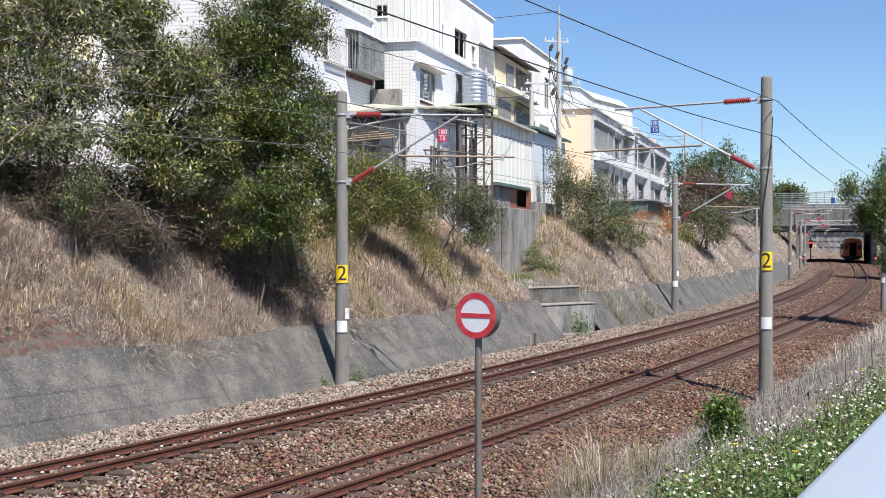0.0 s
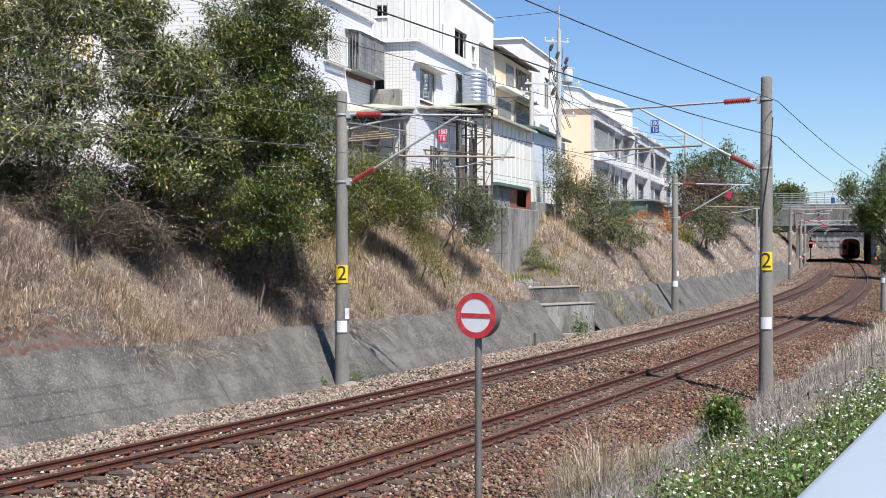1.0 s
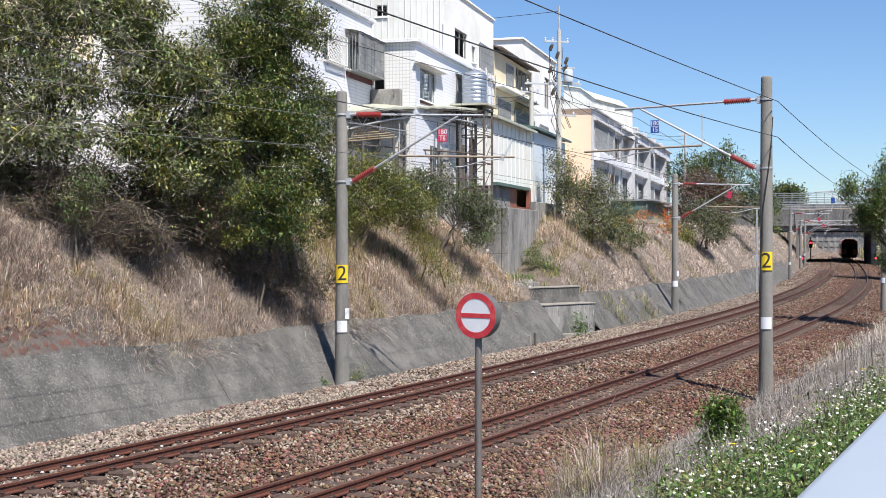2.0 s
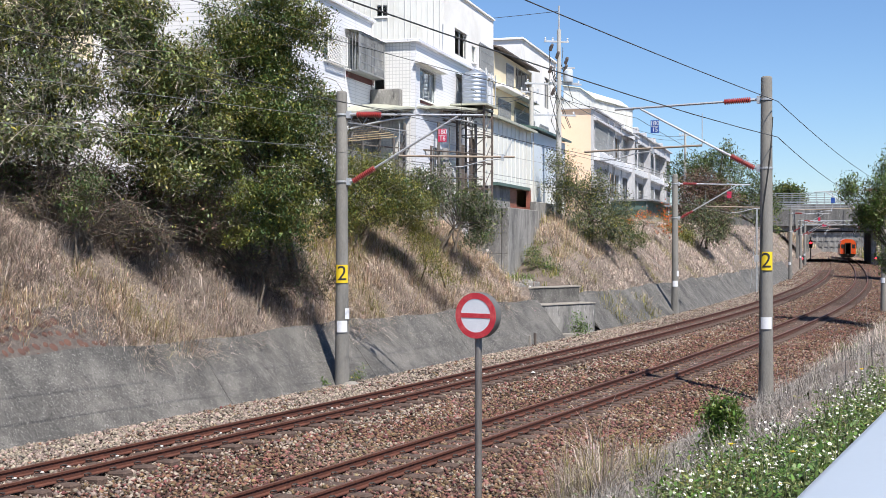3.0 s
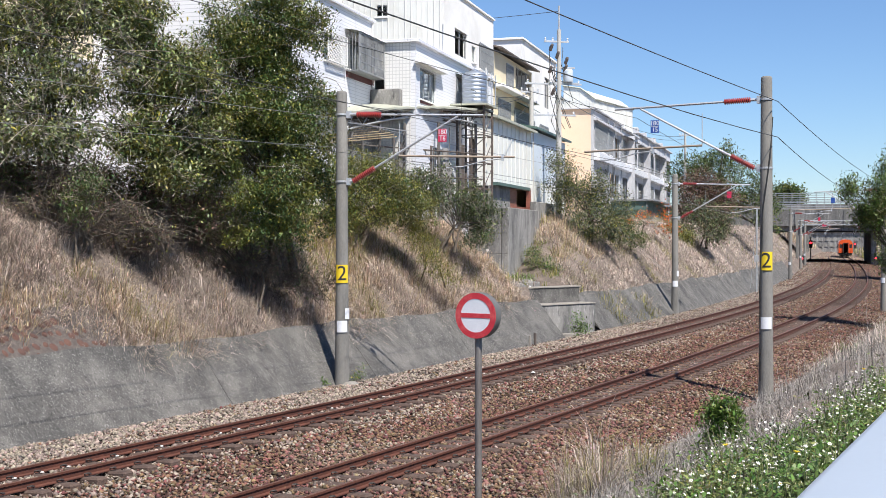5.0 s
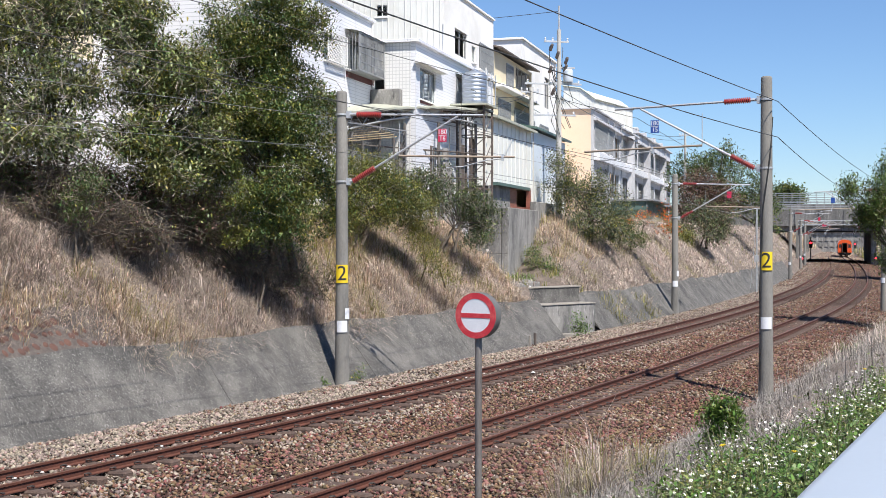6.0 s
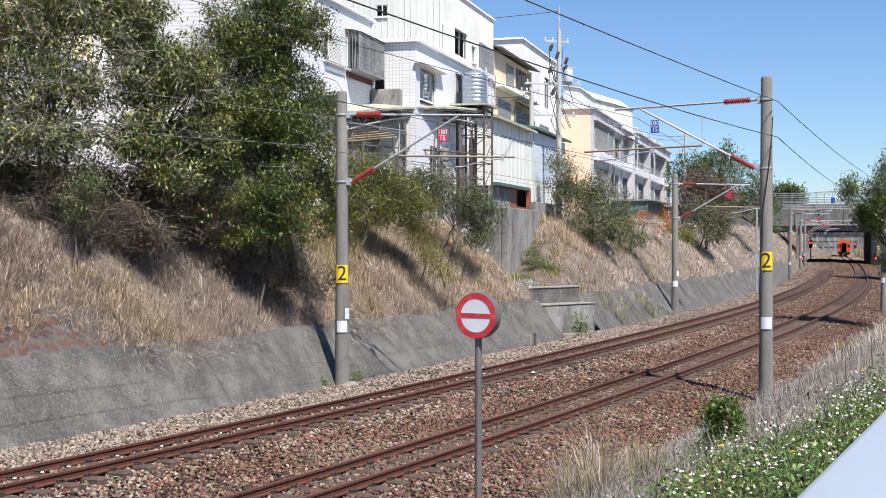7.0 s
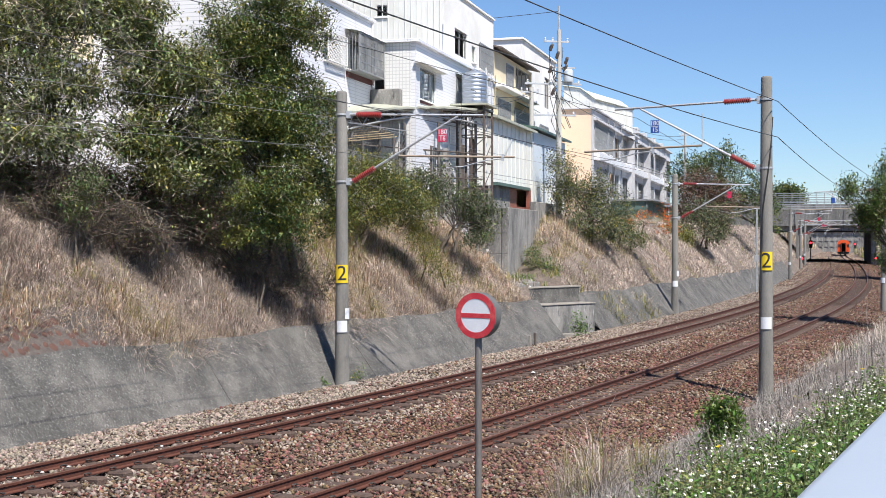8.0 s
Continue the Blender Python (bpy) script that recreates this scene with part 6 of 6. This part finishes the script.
plant("weed", "thin green weeds between pole and slope", "weed", (-2.3, 35.4, -0.2), [(-2.35, 35.4, 0.05, 0.18, 0.15, 0.25), (-2.5, 35.1, -0.1, 0.2, 0.15, 0.12)], 40, 8, 0.05, ["leaf_fresh", "leaf_yellow"], [0.7, 0.3], 34, spread=0.07, trunk=0.008, limbs=4)


# ---- grass ----
def blades(pos, length, width, rng, lean, upright=0.55):
    """Bent strips of two faces: base, knee and tip. lean: the way in which they hang."""
    n = len(pos)
    a = rng.uniform(0, 2 * np.pi, n)
    d = np.stack([np.cos(a), np.sin(a), np.zeros(n)], 1) * 0.75 + lean
    d[:, 2] = 0
    d /= np.linalg.norm(d, axis=1)[:, None] + 1e-6
    s = np.stack([-d[:, 1], d[:, 0], np.zeros(n)], 1)
    L, w = length[:, None], (width * rng.uniform(0.6, 1.4, n))[:, None]
    up = np.array([0, 0, 1.0])
    u = np.clip(rng.normal(upright, 0.30, n), -0.15, 1.05)[:, None]
    knee = pos + up * L * (0.30 + 0.45 * u) + d * L * (0.45 - 0.35 * u)
    tip = pos + up * L * (0.15 + 0.85 * u) + d * L * (0.95 - 0.65 * u)
    v = np.stack([pos - s * w, pos + s * w, knee + s * w * 0.75, knee - s * w * 0.75, tip + s * w * 0.15, tip - s * w * 0.15], 1)
    b = np.arange(n)[:, None] * 6
    f = np.concatenate([b + [0, 1, 2, 3], b + [3, 2, 4, 5]], 1).reshape(-1, 4)
    return v.reshape(-1, 3), f


def patchy(s, o, k, seed):
    """A smooth value about 0 over the plan."""
    return np.sin(s * k + seed) * np.cos(o * k * 1.3 + seed * 2.1) + 0.6 * np.sin(s * k * 2.3 - o * k * 1.9 + seed * 3.7) + 0.4 * np.cos(s * k * 4.1 + o * k * 3.3)


def grass(name, label, n, s0, s1, o0, o1, length, width, mats, rng, upright=0.5, hang=0.5, mask=None, tufts=7, bias=0.0, wide=0.07):
    m = max(1, n // tufts)
    ts, to = rng.uniform(s0, s1, m), rng.uniform(o0, o1, m)
    if mask is not None:
        keep = mask(ts, to)
        ts, to = ts[keep], to[keep]
    ds, do = rng.normal(0, wide, len(ts) * tufts), rng.normal(0, wide, len(ts) * tufts)
    s, o = np.repeat(ts, tufts) + ds, np.repeat(to, tufts) + do
    vigour = np.repeat(rng.uniform(0.35, 1.0, len(ts)) ** 1.5 * 1.75, tufts)
    x, y = at(s, o)
    z = ground_z(s, o) + rise(s) - 0.04
    t = np.interp(s, LS, LT)
    sign = 1.0 if o1 < 2 else -1.0
    lean = np.stack([np.cos(t), -np.sin(t), np.zeros(len(t))], 1) * hang * sign
    # blades of a tuft lean away from its middle
    lean = lean + (np.stack([np.cos(t), -np.sin(t), 0 * t], 1) * do[:, None] + np.stack([np.sin(t), np.cos(t), 0 * t], 1) * ds[:, None]) / wide * 0.6
    big = 1 + 0.35 * patchy(s, o, 0.8, 2.0)
    v, f = blades(np.stack([x, y, z], 1), length * vigour * rng.uniform(0.5, 1.3, len(s)) * np.clip(big, 0.45, 1.7), width, rng, lean, upright)
    p = patchy(s, o, 0.55, 5.0) + rng.normal(0, 0.5, len(s)) + bias
    idx = np.digitize(p, [-0.45, 1.35]) if len(mats) == 3 else np.zeros(len(s), int)
    ob = new(name, arrays(name, v, f, [M[q] for q in mats], np.repeat(idx, 2)))
    tagged(ob, label, "grass", kind="stuff")


G = np.random.default_rng(77)
dry = ["thatch", "straw", "straw_green"]
edge = lambda s: -4.42 - 0.28 * np.sin(s * 0.7) - 0.2 * np.sin(s * 2.3)
open_ledge = lambda s, o: (s > 30.0) & (s < 36.4 + 1.5 * np.clip(-5 - o, 0, 4)) & (o > -9.2)
bank = lambda s, o: (o < edge(s)) & ~open_ledge(s, o) & ~((s < 5.2) & (o > -5.55 + 0.12 * np.clip(s, 0, 5) - 0.2 * np.sin(s * 2))) & ~((s < 9) & (o < -6.5 - 0.3 * np.sin(s * 2.2))) & ~((s > 9.5) & (s < 14.5) & (o < -6.0 - 0.3 * np.sin(s * 3)))
past_ledge = lambda s, o: ~open_ledge(s, o)
grass("thatch", "flattened dead grass matted over the near bank", 100000, -6, 30.4, -8.6, -4.35, 0.34, 0.0075, ["stem_brown", "thatch", "thatch"], G, 0.10, 0.4, lambda s, o: (o < edge(s)) & ~open_ledge(s, o) & ~((s < 5.2) & (o > -5.5)), 8, wide=0.16)
grass("dry_grass", "dry straw-coloured grass covering the near bank", 95000, -6, 30.4, -8.6, -4.3, 0.40, 0.0070, dry, G, 0.42, 0.35, lambda s, o: bank(s, o) & (patchy(s, o, 1.1, 3.0) > -1.2), 34, wide=0.09)
grass("dead_stems", "grey dead stems hanging over the slope paving", 12000, 3, 30, -5.4, -4.3, 0.55, 0.0045, ["thatch", "straw_grey", "straw"], G, 0.12, 1.0, bank, 14, wide=0.1)
grass("dry_grass", "dry straw-coloured grass on the farther bank", 84000, 36.0, 75, -11, -4.5, 0.36, 0.0095, ["thatch", "straw_grey", "straw_green"], G, 0.22, 0.35, bank, 22, wide=0.14)
grass("dry_grass", "dry straw-coloured grass on the distant bank", 48000, 75, 185, -14, -4.5, 0.42, 0.016, ["thatch", "straw_grey", "straw_green"], G, 0.22, 0.5, bank, 14, wide=0.2)
grass("ledge_weeds", "green weeds and rubble plants on the ledge", 4200, 32.5, 41.0, -8.6, -5.8, 0.30, 0.014, ["straw_grey", "straw_green", "leaf_fresh"], G, 0.6, 0.2, lambda s, o: open_ledge(s, o) & (patchy(s, o, 1.3, 2.0) > 0.1), 14, 0.7, 0.12)
grass("yellowing_grass", "yellow-green grass below the shrubs", 8000, 37, 46, -9.6, -6.3, 0.42, 0.0085, ["straw", "straw", "straw_green"], G, 0.5, 0.3, past_ledge, 20, wide=0.12)
grass("yellowing_grass", "yellow-green grass on the upper near bank", 9000, 17, 26, -9, -6.2, 0.5, 0.007, ["straw", "straw_green", "straw_green"], G, 0.5, 0.3, None, 24, wide=0.1)
grass("yellowing_grass", "tuft of half-green grass at the drain", 3000, 38.3, 46.5, -4.3, -3.3, 0.42, 0.010, ["straw", "straw_green", "straw_green"], G, 0.6, 0.2, None, 20, wide=0.12)
grass("dead_brush", "brown dead brush in the shade under the trees", 30000, -7, 17, -9.6, -5.9, 0.42, 0.0055, ["stem_brown", "stem_brown", "thatch"], G, 0.35, 0.4, None, 16, wide=0.12)
grass("yard_grass", "dry grass on the banks beyond the bridge", 8000, 228, 420, -30, -4.5, 1.2, 0.05, dry, G, 0.6, 0.3, None)
grass("yard_grass", "green weeds on the banks beyond the bridge", 6000, 228, 420, 7.5, 30, 1.2, 0.05, ["straw_grey", "straw_green", "leaf_mid"], G, 0.6, 0.3, None)
grass("bank_grass", "short dry grass on the bank top", 9000, -40, 34, 11, 26, 0.22, 0.008, ["straw_grey", "straw", "straw_green"], G, 0.6, 0.1, None, 8)
# weedy side
rb = lambda s, o: (o > 7.45 + 0.35 * np.sin(s * 0.9) + 0.3 * np.sin(s * 2.7))
grass("dead_weeds", "grey dead weeds beside the near track", 64000, -8, 30, 6.6, 12.4, 0.34, 0.0048, ["stem_grey", "stem_grey", "straw_grey"], G, 0.16, 0.05, lambda s, o: rb(s, o) & (patchy(s, o, 1.5, 6.0) > -0.8), 26, -0.3, 0.10)
grass("dead_twigs", "tall bare grey stalks of dead weeds", 1300, 3, 34, 8.2, 11.6, 0.70, 0.0045, ["stem_grey"], G, 0.62, 0.0, lambda s, o: rb(s, o) & (patchy(s, o, 0.9, 2.0) > 0.1), 12, 0.0, 0.16)
grass("straw_tufts", "straw tufts at the foot of the near bank", 4600, 0.5, 2.3, 8.0, 9.1, 0.60, 0.0036, ["straw_green", "straw_grey", "straw"], G, 0.55, 0.1, lambda s, o: patchy(s, o, 1.6, 1.0) > -0.3, 130, 0.0, 0.11)
grass("weedy_grass", "mixed green and dry weeds along the track", 24000, 24, 75, 6.6, 12, 0.42, 0.007, ["stem_grey", "straw_grey", "leaf_fresh"], G, 0.42, 0.1, rb, 16, 0.0, 0.14)
grass("weedy_grass", "mixed green and dry weeds before the bridge", 14000, 75, 180, 6.8, 13, 0.6, 0.014, ["straw_grey", "straw_green", "leaf_mid"], G, 0.7, 0.2, rb)


# ---- flowering weeds ----
def flower_bed():
    rng = np.random.default_rng(5)
    n = 15000
    s, o = rng.uniform(-9, 24, n), 10.6 + rng.uniform(0, 1, n) ** 0.8 * 5.0
    keep = (o > np.interp(s, [-13, -1.75, 0.75, 6.5, 26], [10.3, 10.9, 11.6, 12.0, 12.4]) + 0.3 * np.sin(s * 1.1) + 0.2 * np.sin(s * 2.9)) & (patchy(s, o, 2.1, 9) > -0.75)
    s, o = s[keep], o[keep]
    x, y = at(s, o)
    z = ground_z(s, o)
    h = rng.uniform(0.14, 0.42, len(s)) * np.clip(1 + 0.55 * patchy(s, o, 1.3, 4), 0.35, 1.9)
    c = np.stack([x, y, z + h * 0.6], 1)
    k = 9
    leaf = np.repeat(c, k, 0) + rng.normal(size=(len(c) * k, 3)) * [0.09, 0.09, 0.09] * np.repeat(h / 0.3, k)[:, None]
    ob = new("green_weeds", leaf_mesh("green_weeds", leaf, 0.060, rng, [M["leaf_fresh"], M["leaf_mid"], M["leaf_dark"]], [0.42, 0.28, 0.30], 0.2, 0.5))
    tagged(ob, "dense fresh green weeds along the bank top", "weeds", kind="stuff")
    stem_v, stem_f = blades(np.stack([x, y, z - 0.02], 1), h * 1.3, 0.003, rng, np.zeros((len(x), 3)), 0.95)
    tagged(new("weed_stems", arrays("weed_stems", stem_v, stem_f, [M["leaf_mid"]])), "thin green stems of the flowering weeds", "weeds", kind="stuff")
    # flower heads: petals round a yellow eye, turned up and towards the light
    bloom = np.clip(patchy(s, o, 1.9, 7) + 0.5, 0.05, None) ** 1.5
    pick = rng.choice(len(x), 4800, replace=False, p=bloom / bloom.sum())
    fv, ff, fi = [], [], []
    for q in pick:
        p = np.array([x[q], y[q], z[q] + h[q] * rng.uniform(1.0, 1.5)])
        r = rng.uniform(0.010, 0.018)
        nrm = np.array([rng.normal(0.1, 0.35), rng.normal(-0.4, 0.35), 1.0])
        nrm /= np.linalg.norm(nrm)
        a = np.cross(nrm, [1, 0, 0.2])
        a /= np.linalg.norm(a)
        b = np.cross(nrm, a)
        m = 6
        ph = rng.uniform(0, 2)
        for i in range(m):
            t = ph + 2 * np.pi * i / m
            d, e = a * np.cos(t) + b * np.sin(t), -a * np.sin(t) + b * np.cos(t)
            n0 = len(fv)
            fv += [p + d * r * 0.15, p + d * r * 0.7 + e * r * 0.36, p + d * r * 1.1 + nrm * r * 0.1, p + d * r * 0.7 - e * r * 0.36]
            ff.append((n0, n0 + 1, n0 + 2, n0 + 3))
            fi.append(0)
        n0 = len(fv)
        fv += [p + nrm * 0.003 + (a * sx + b * sy) * r * 0.2 for sx, sy in ((-1, -1), (1, -1), (1, 1), (-1, 1))]
        ff.append((n0, n0 + 1, n0 + 2, n0 + 3))
        fi.append(1)
    ob = new("white_flowers", arrays("white_flowers", np.array(fv), np.array(ff), [M["petal"], M["petal_yellow"]], np.array(fi)))
    tagged(ob, "small white daisy-like flowers over the weeds", "flowers", kind="stuff")


flower_bed()


def yellow_flower(x, y, z, h, label):
    """A stem that sways from its foot, with a ragged yellow head."""
    th = thing("yellow_flower", pose(x, y, z), label, "flower", "yellow flowers")
    part("stem", Shape().tube([(0, 0, -0.05), (0.01, 0, h * 0.5), (0, 0, h)], 0.004, 5), M["leaf_fresh"], th)
    for i in range(8):
        q = pose(0, 0, h, 0, 0, i * 45) @ pose(0.004, 0, 0.002, 0, -25 - 6 * (i % 2), 0)
        part("petal", Shape().add([(0, 0, 0), (0.02, -0.011, 0.002), (0.036, 0, 0), (0.02, 0.011, 0.002), (0, 0, -0.002), (0.02, -0.011, -0.001), (0.036, 0, -0.002), (0.02, 0.011, -0.001)],
                                  [(0, 1, 2, 3), (7, 6, 5, 4), (0, 4, 5, 1), (1, 5, 6, 2), (2, 6, 7, 3), (3, 7, 4, 0)]), M["petal_yellow"], th, m=q)
    part("eye", Shape().lathe([(0.010, h - 0.004), (0.012, h + 0.004), (0.006, h + 0.01)], 8), M["petal_yellow"], th)
    return th


Y1 = yellow_flower(3.03, 12.9, 1.10, 0.56, "yellow flower nodding on a thin stem above the weeds")
Y2 = yellow_flower(3.62, 12.8, 1.15, 0.45, "yellow flower standing among white flowers")
Y3 = yellow_flower(6.95, 20.5, 0.9, 0.75, "yellow flower on a tall stem on the bank")


# ---- stone pitching above the slope paving ----
def pitching():
    th = thing("stone_pitching", Matrix(), "reddish field stones set in grey mortar on the bank", "stone pitching", kind="structure")
    rng = random.Random(9)
    lump = Shape().lathe([(0.35, -0.3), (0.85, -0.05), (1.0, 0.12), (0.72, 0.42), (0.25, 0.56)], 9).mesh("stone", M["stone_red"], True)
    ss = list(np.arange(-9, 6.4, 0.35))
    mortar = Shape()
    rows_o = [-4.55, -4.9, -5.25, -5.65]
    for s in ss:
        mortar.v += [tuple(P(s, o, float(ground_z(s, o)) + 0.05)) for o in rows_o]
    for i in range(len(ss) - 1):
        mortar.f += [(i * 4 + j, (i + 1) * 4 + j, (i + 1) * 4 + j + 1, i * 4 + j + 1) for j in range(3)]
    mortar.k = [0] * len(mortar.f)
    part("mortar", mortar, M["mortar"], th)
    for i in range(int(15 / 0.25)):
        for j in range(5):
            s = -9 + i * 0.25 + (0.12 if j % 2 else 0) + rng.uniform(-0.07, 0.07)
            o = -4.70 - j * 0.21 + rng.uniform(-0.05, 0.05)
            if s > 5.6 - 0.5 * j:
                continue
            z = float(ground_z(s, o)) + 0.03
            part("stone", lump, None, th, m=on_line(s, o, z) @ pose(0, 0, 0, 0, 47, 0) @ pose(0, 0, 0, 0, 0, rng.uniform(0, 360)) @ Matrix.Diagonal((rng.uniform(0.07, 0.13), rng.uniform(0.08, 0.13), 0.055, 1)))


pitching()


# ---- loose ballast stones ----
def ballast(name, label, n, s0, s1, prof_o, prof_z, size, mats, seed, share):
    """Broken stones, each an uneven eight-sided lump of its own, lying on the bed."""
    rng = np.random.default_rng(seed)
    u = rng.uniform(0, 1, n)
    s = s0 + (s1 - s0) * u
    o = rng.uniform(prof_o[0], prof_o[-1], n)
    x, y = at(s, o)
    z = np.interp(o, prof_o, prof_z) + rise(s) + rng.uniform(-0.03, 0.035, n)
    base = np.array([(1, 0, 0), (-1, 0, 0), (0, 1, 0), (0, -1, 0), (0, 0, 1), (0, 0, -1)], float)
    v = base[None] * rng.uniform(0.5, 1.25, (n, 6, 1)) + rng.normal(0, 0.22, (n, 6, 3))
    a, b = rng.uniform(0, 2 * np.pi, n), rng.normal(0, 0.6, n)
    ca, sa, cb, sb = np.cos(a), np.sin(a), np.cos(b), np.sin(b)
    R = np.stack([np.stack([ca, -sa * cb, sa * sb], 1), np.stack([sa, ca * cb, -ca * sb], 1), np.stack([np.zeros(n), sb, cb], 1)], 1)
    v = np.einsum("nij,nkj->nki", R, v * np.array([1, 0.8, 0.62])) * (size * rng.uniform(0.55, 1.45, n))[:, None, None] + np.stack([x, y, z], 1)[:, None]
    f = np.array([(0, 2, 4), (2, 1, 4), (1, 3, 4), (3, 0, 4), (2, 0, 5), (1, 2, 5), (3, 1, 5), (0, 3, 5)])
    faces = (np.arange(n)[:, None, None] * 6 + f[None]).reshape(-1, 3)
    # stones on the slope side stay pale, those between the tracks are stained by rust
    p = np.interp(o, share[0], share[1]) + 0.16 * patchy(s, o, 0.6, 3.0)
    idx = (rng.uniform(0, 1, n) < p).astype(int)
    ob = new(name, arrays(name, v.reshape(-1, 3), faces, [M[q] for q in mats], np.repeat(idx, 8)))
    tagged(ob, label, "ballast", kind="stuff")


BO = [-3.14, -2.3, -0.70, -0.5, 0.5, 0.75, 2.0, 3.4, 4.6, 5.9, 7.4]
BZ = [-0.24, -0.20, -0.195, -0.205, -0.185, -0.175, -0.28, -0.375, -0.375, -0.42, -0.60]
SH = [[-3.14, -1.0, -0.4, 0.4, 0.9, 1.8, 2.6, 6.5], [0.92, 0.9, 0.6, 0.5, 0.5, 0.2, 0.10, 0.09]]
ballast("ballast_stones", "loose broken ballast stones beside the camera end of the tracks", 84000, -9, 12, BO, BZ, 0.053, ["stone_rust", "stone_pale"], 1, SH)
ballast("ballast_stones", "loose broken ballast stones along the tracks", 64000, 12, 38, BO, BZ, 0.052, ["stone_rust", "stone_pale"], 2, SH)
ballast("ballast_stones", "loose broken ballast stones farther along the tracks", 38000, 38, 90, BO, BZ, 0.052, ["stone_rust", "stone_pale"], 3, SH)
ballast("ballast_stones", "loose broken ballast stones before the bridge", 20000, 90, 190, BO, BZ, 0.075, ["stone_rust", "stone_pale"], 4, [SH[0], [q * 0.6 for q in SH[1]]])

ballast("ballast_stones", "pale broken stone on the yard beyond the bridge", 9000, 190, 420, BO, BZ, 0.15, ["stone_rust", "stone_pale"], 6, [[-4, 8], [0.75, 0.6]])


# ---- litter ----
for s, o, z, q in ((16.5, 0.95, -0.1, "white_pad"), (6.6, 6.4, -0.4, "pink"), (29.6, -4.2, 0.9, "pink"), (33.5, -5.9, 1.72, "sign_white"), (35.2, -6.6, 1.8, "sign_white"), (-3.2, -4.0, 0.45, "sign_white"), (1.2, -3.9, 0.45, "white_pad")):
    sh = Shape().add([(-0.11, -0.06, 0), (0.10, -0.08, 0.02), (0.13, 0.05, 0.0), (-0.02, 0.03, 0.11), (-0.12, 0.07, 0.03), (0.0, -0.02, 0.13)], [(0, 1, 5), (1, 2, 5), (2, 3, 5), (3, 4, 5), (4, 0, 5), (0, 4, 3, 2, 1)])
    tagged(part("litter", sh, M[q], m=on_line(s, o, z + 0.01) @ Matrix.Diagonal((0.5, 0.5, 0.5, 1))), "scrap of crumpled plastic lying on the stones", "litter", "scraps of litter")
for i, (s, o, r) in enumerate(((32.2, -6.0, 0.35), (33.0, -6.2, 0.28), (33.8, -6.0, 0.4), (34.4, -6.4, 0.3), (31.8, -6.6, 0.25))):
    tagged(part("rubble", Shape().box(-r, r, -r * 0.6, r * 0.6, -0.1, 0.13, ch=0.03), M["concrete"], m=on_line(s, o, float(ground_z(s, o)) + 0.06) @ pose(0, 0, 0, 8 * i - 12, 9 - 5 * i, 31 * i)), "broken slab of grey concrete on the ledge", "rubble", "broken slabs")
tagged(part("stake", Shape().lathe([(0.05, -0.1), (0.05, 0.42), (0.03, 0.44)], 10), M["kerb"], m=on_line(26.2, -3.05, -0.25)), "short pale concrete marker at the slope foot", "marker")
tagged(part("stake", Shape().lathe([(0.05, -0.1), (0.06, 0.5), (0.05, 0.52)], 8), M["dark_steel"], m=on_line(26.6, -3.0, -0.25)), "short dark steel peg beside the marker", "marker")


def motions():
    for i, coach in enumerate(TRAIN):
        rows = []
        for k in range(17):
            t = k * 0.5
            rows.append((t, on_line(train_s(t) + 20.6 * i, 3.99, -0.16)))
        walk(coach, rows)
    for fl, x, y, z, lean in ((Y1, 3.03, 12.9, 1.10, (2, 0, -1, -3, -5, -9, -12, -14, -17)), (Y2, 3.62, 12.8, 1.15, (2, 0, -3, -1, 2, 4, 1, -2, 0)), (Y3, 6.95, 20.5, 0.9, (0, 1, 0, -2, -1, 1, 2, 0, -1))):
        walk(fl, [(float(k), pose(x, y, z, 0, a, 0)) for k, a in enumerate(lean)])


motions()
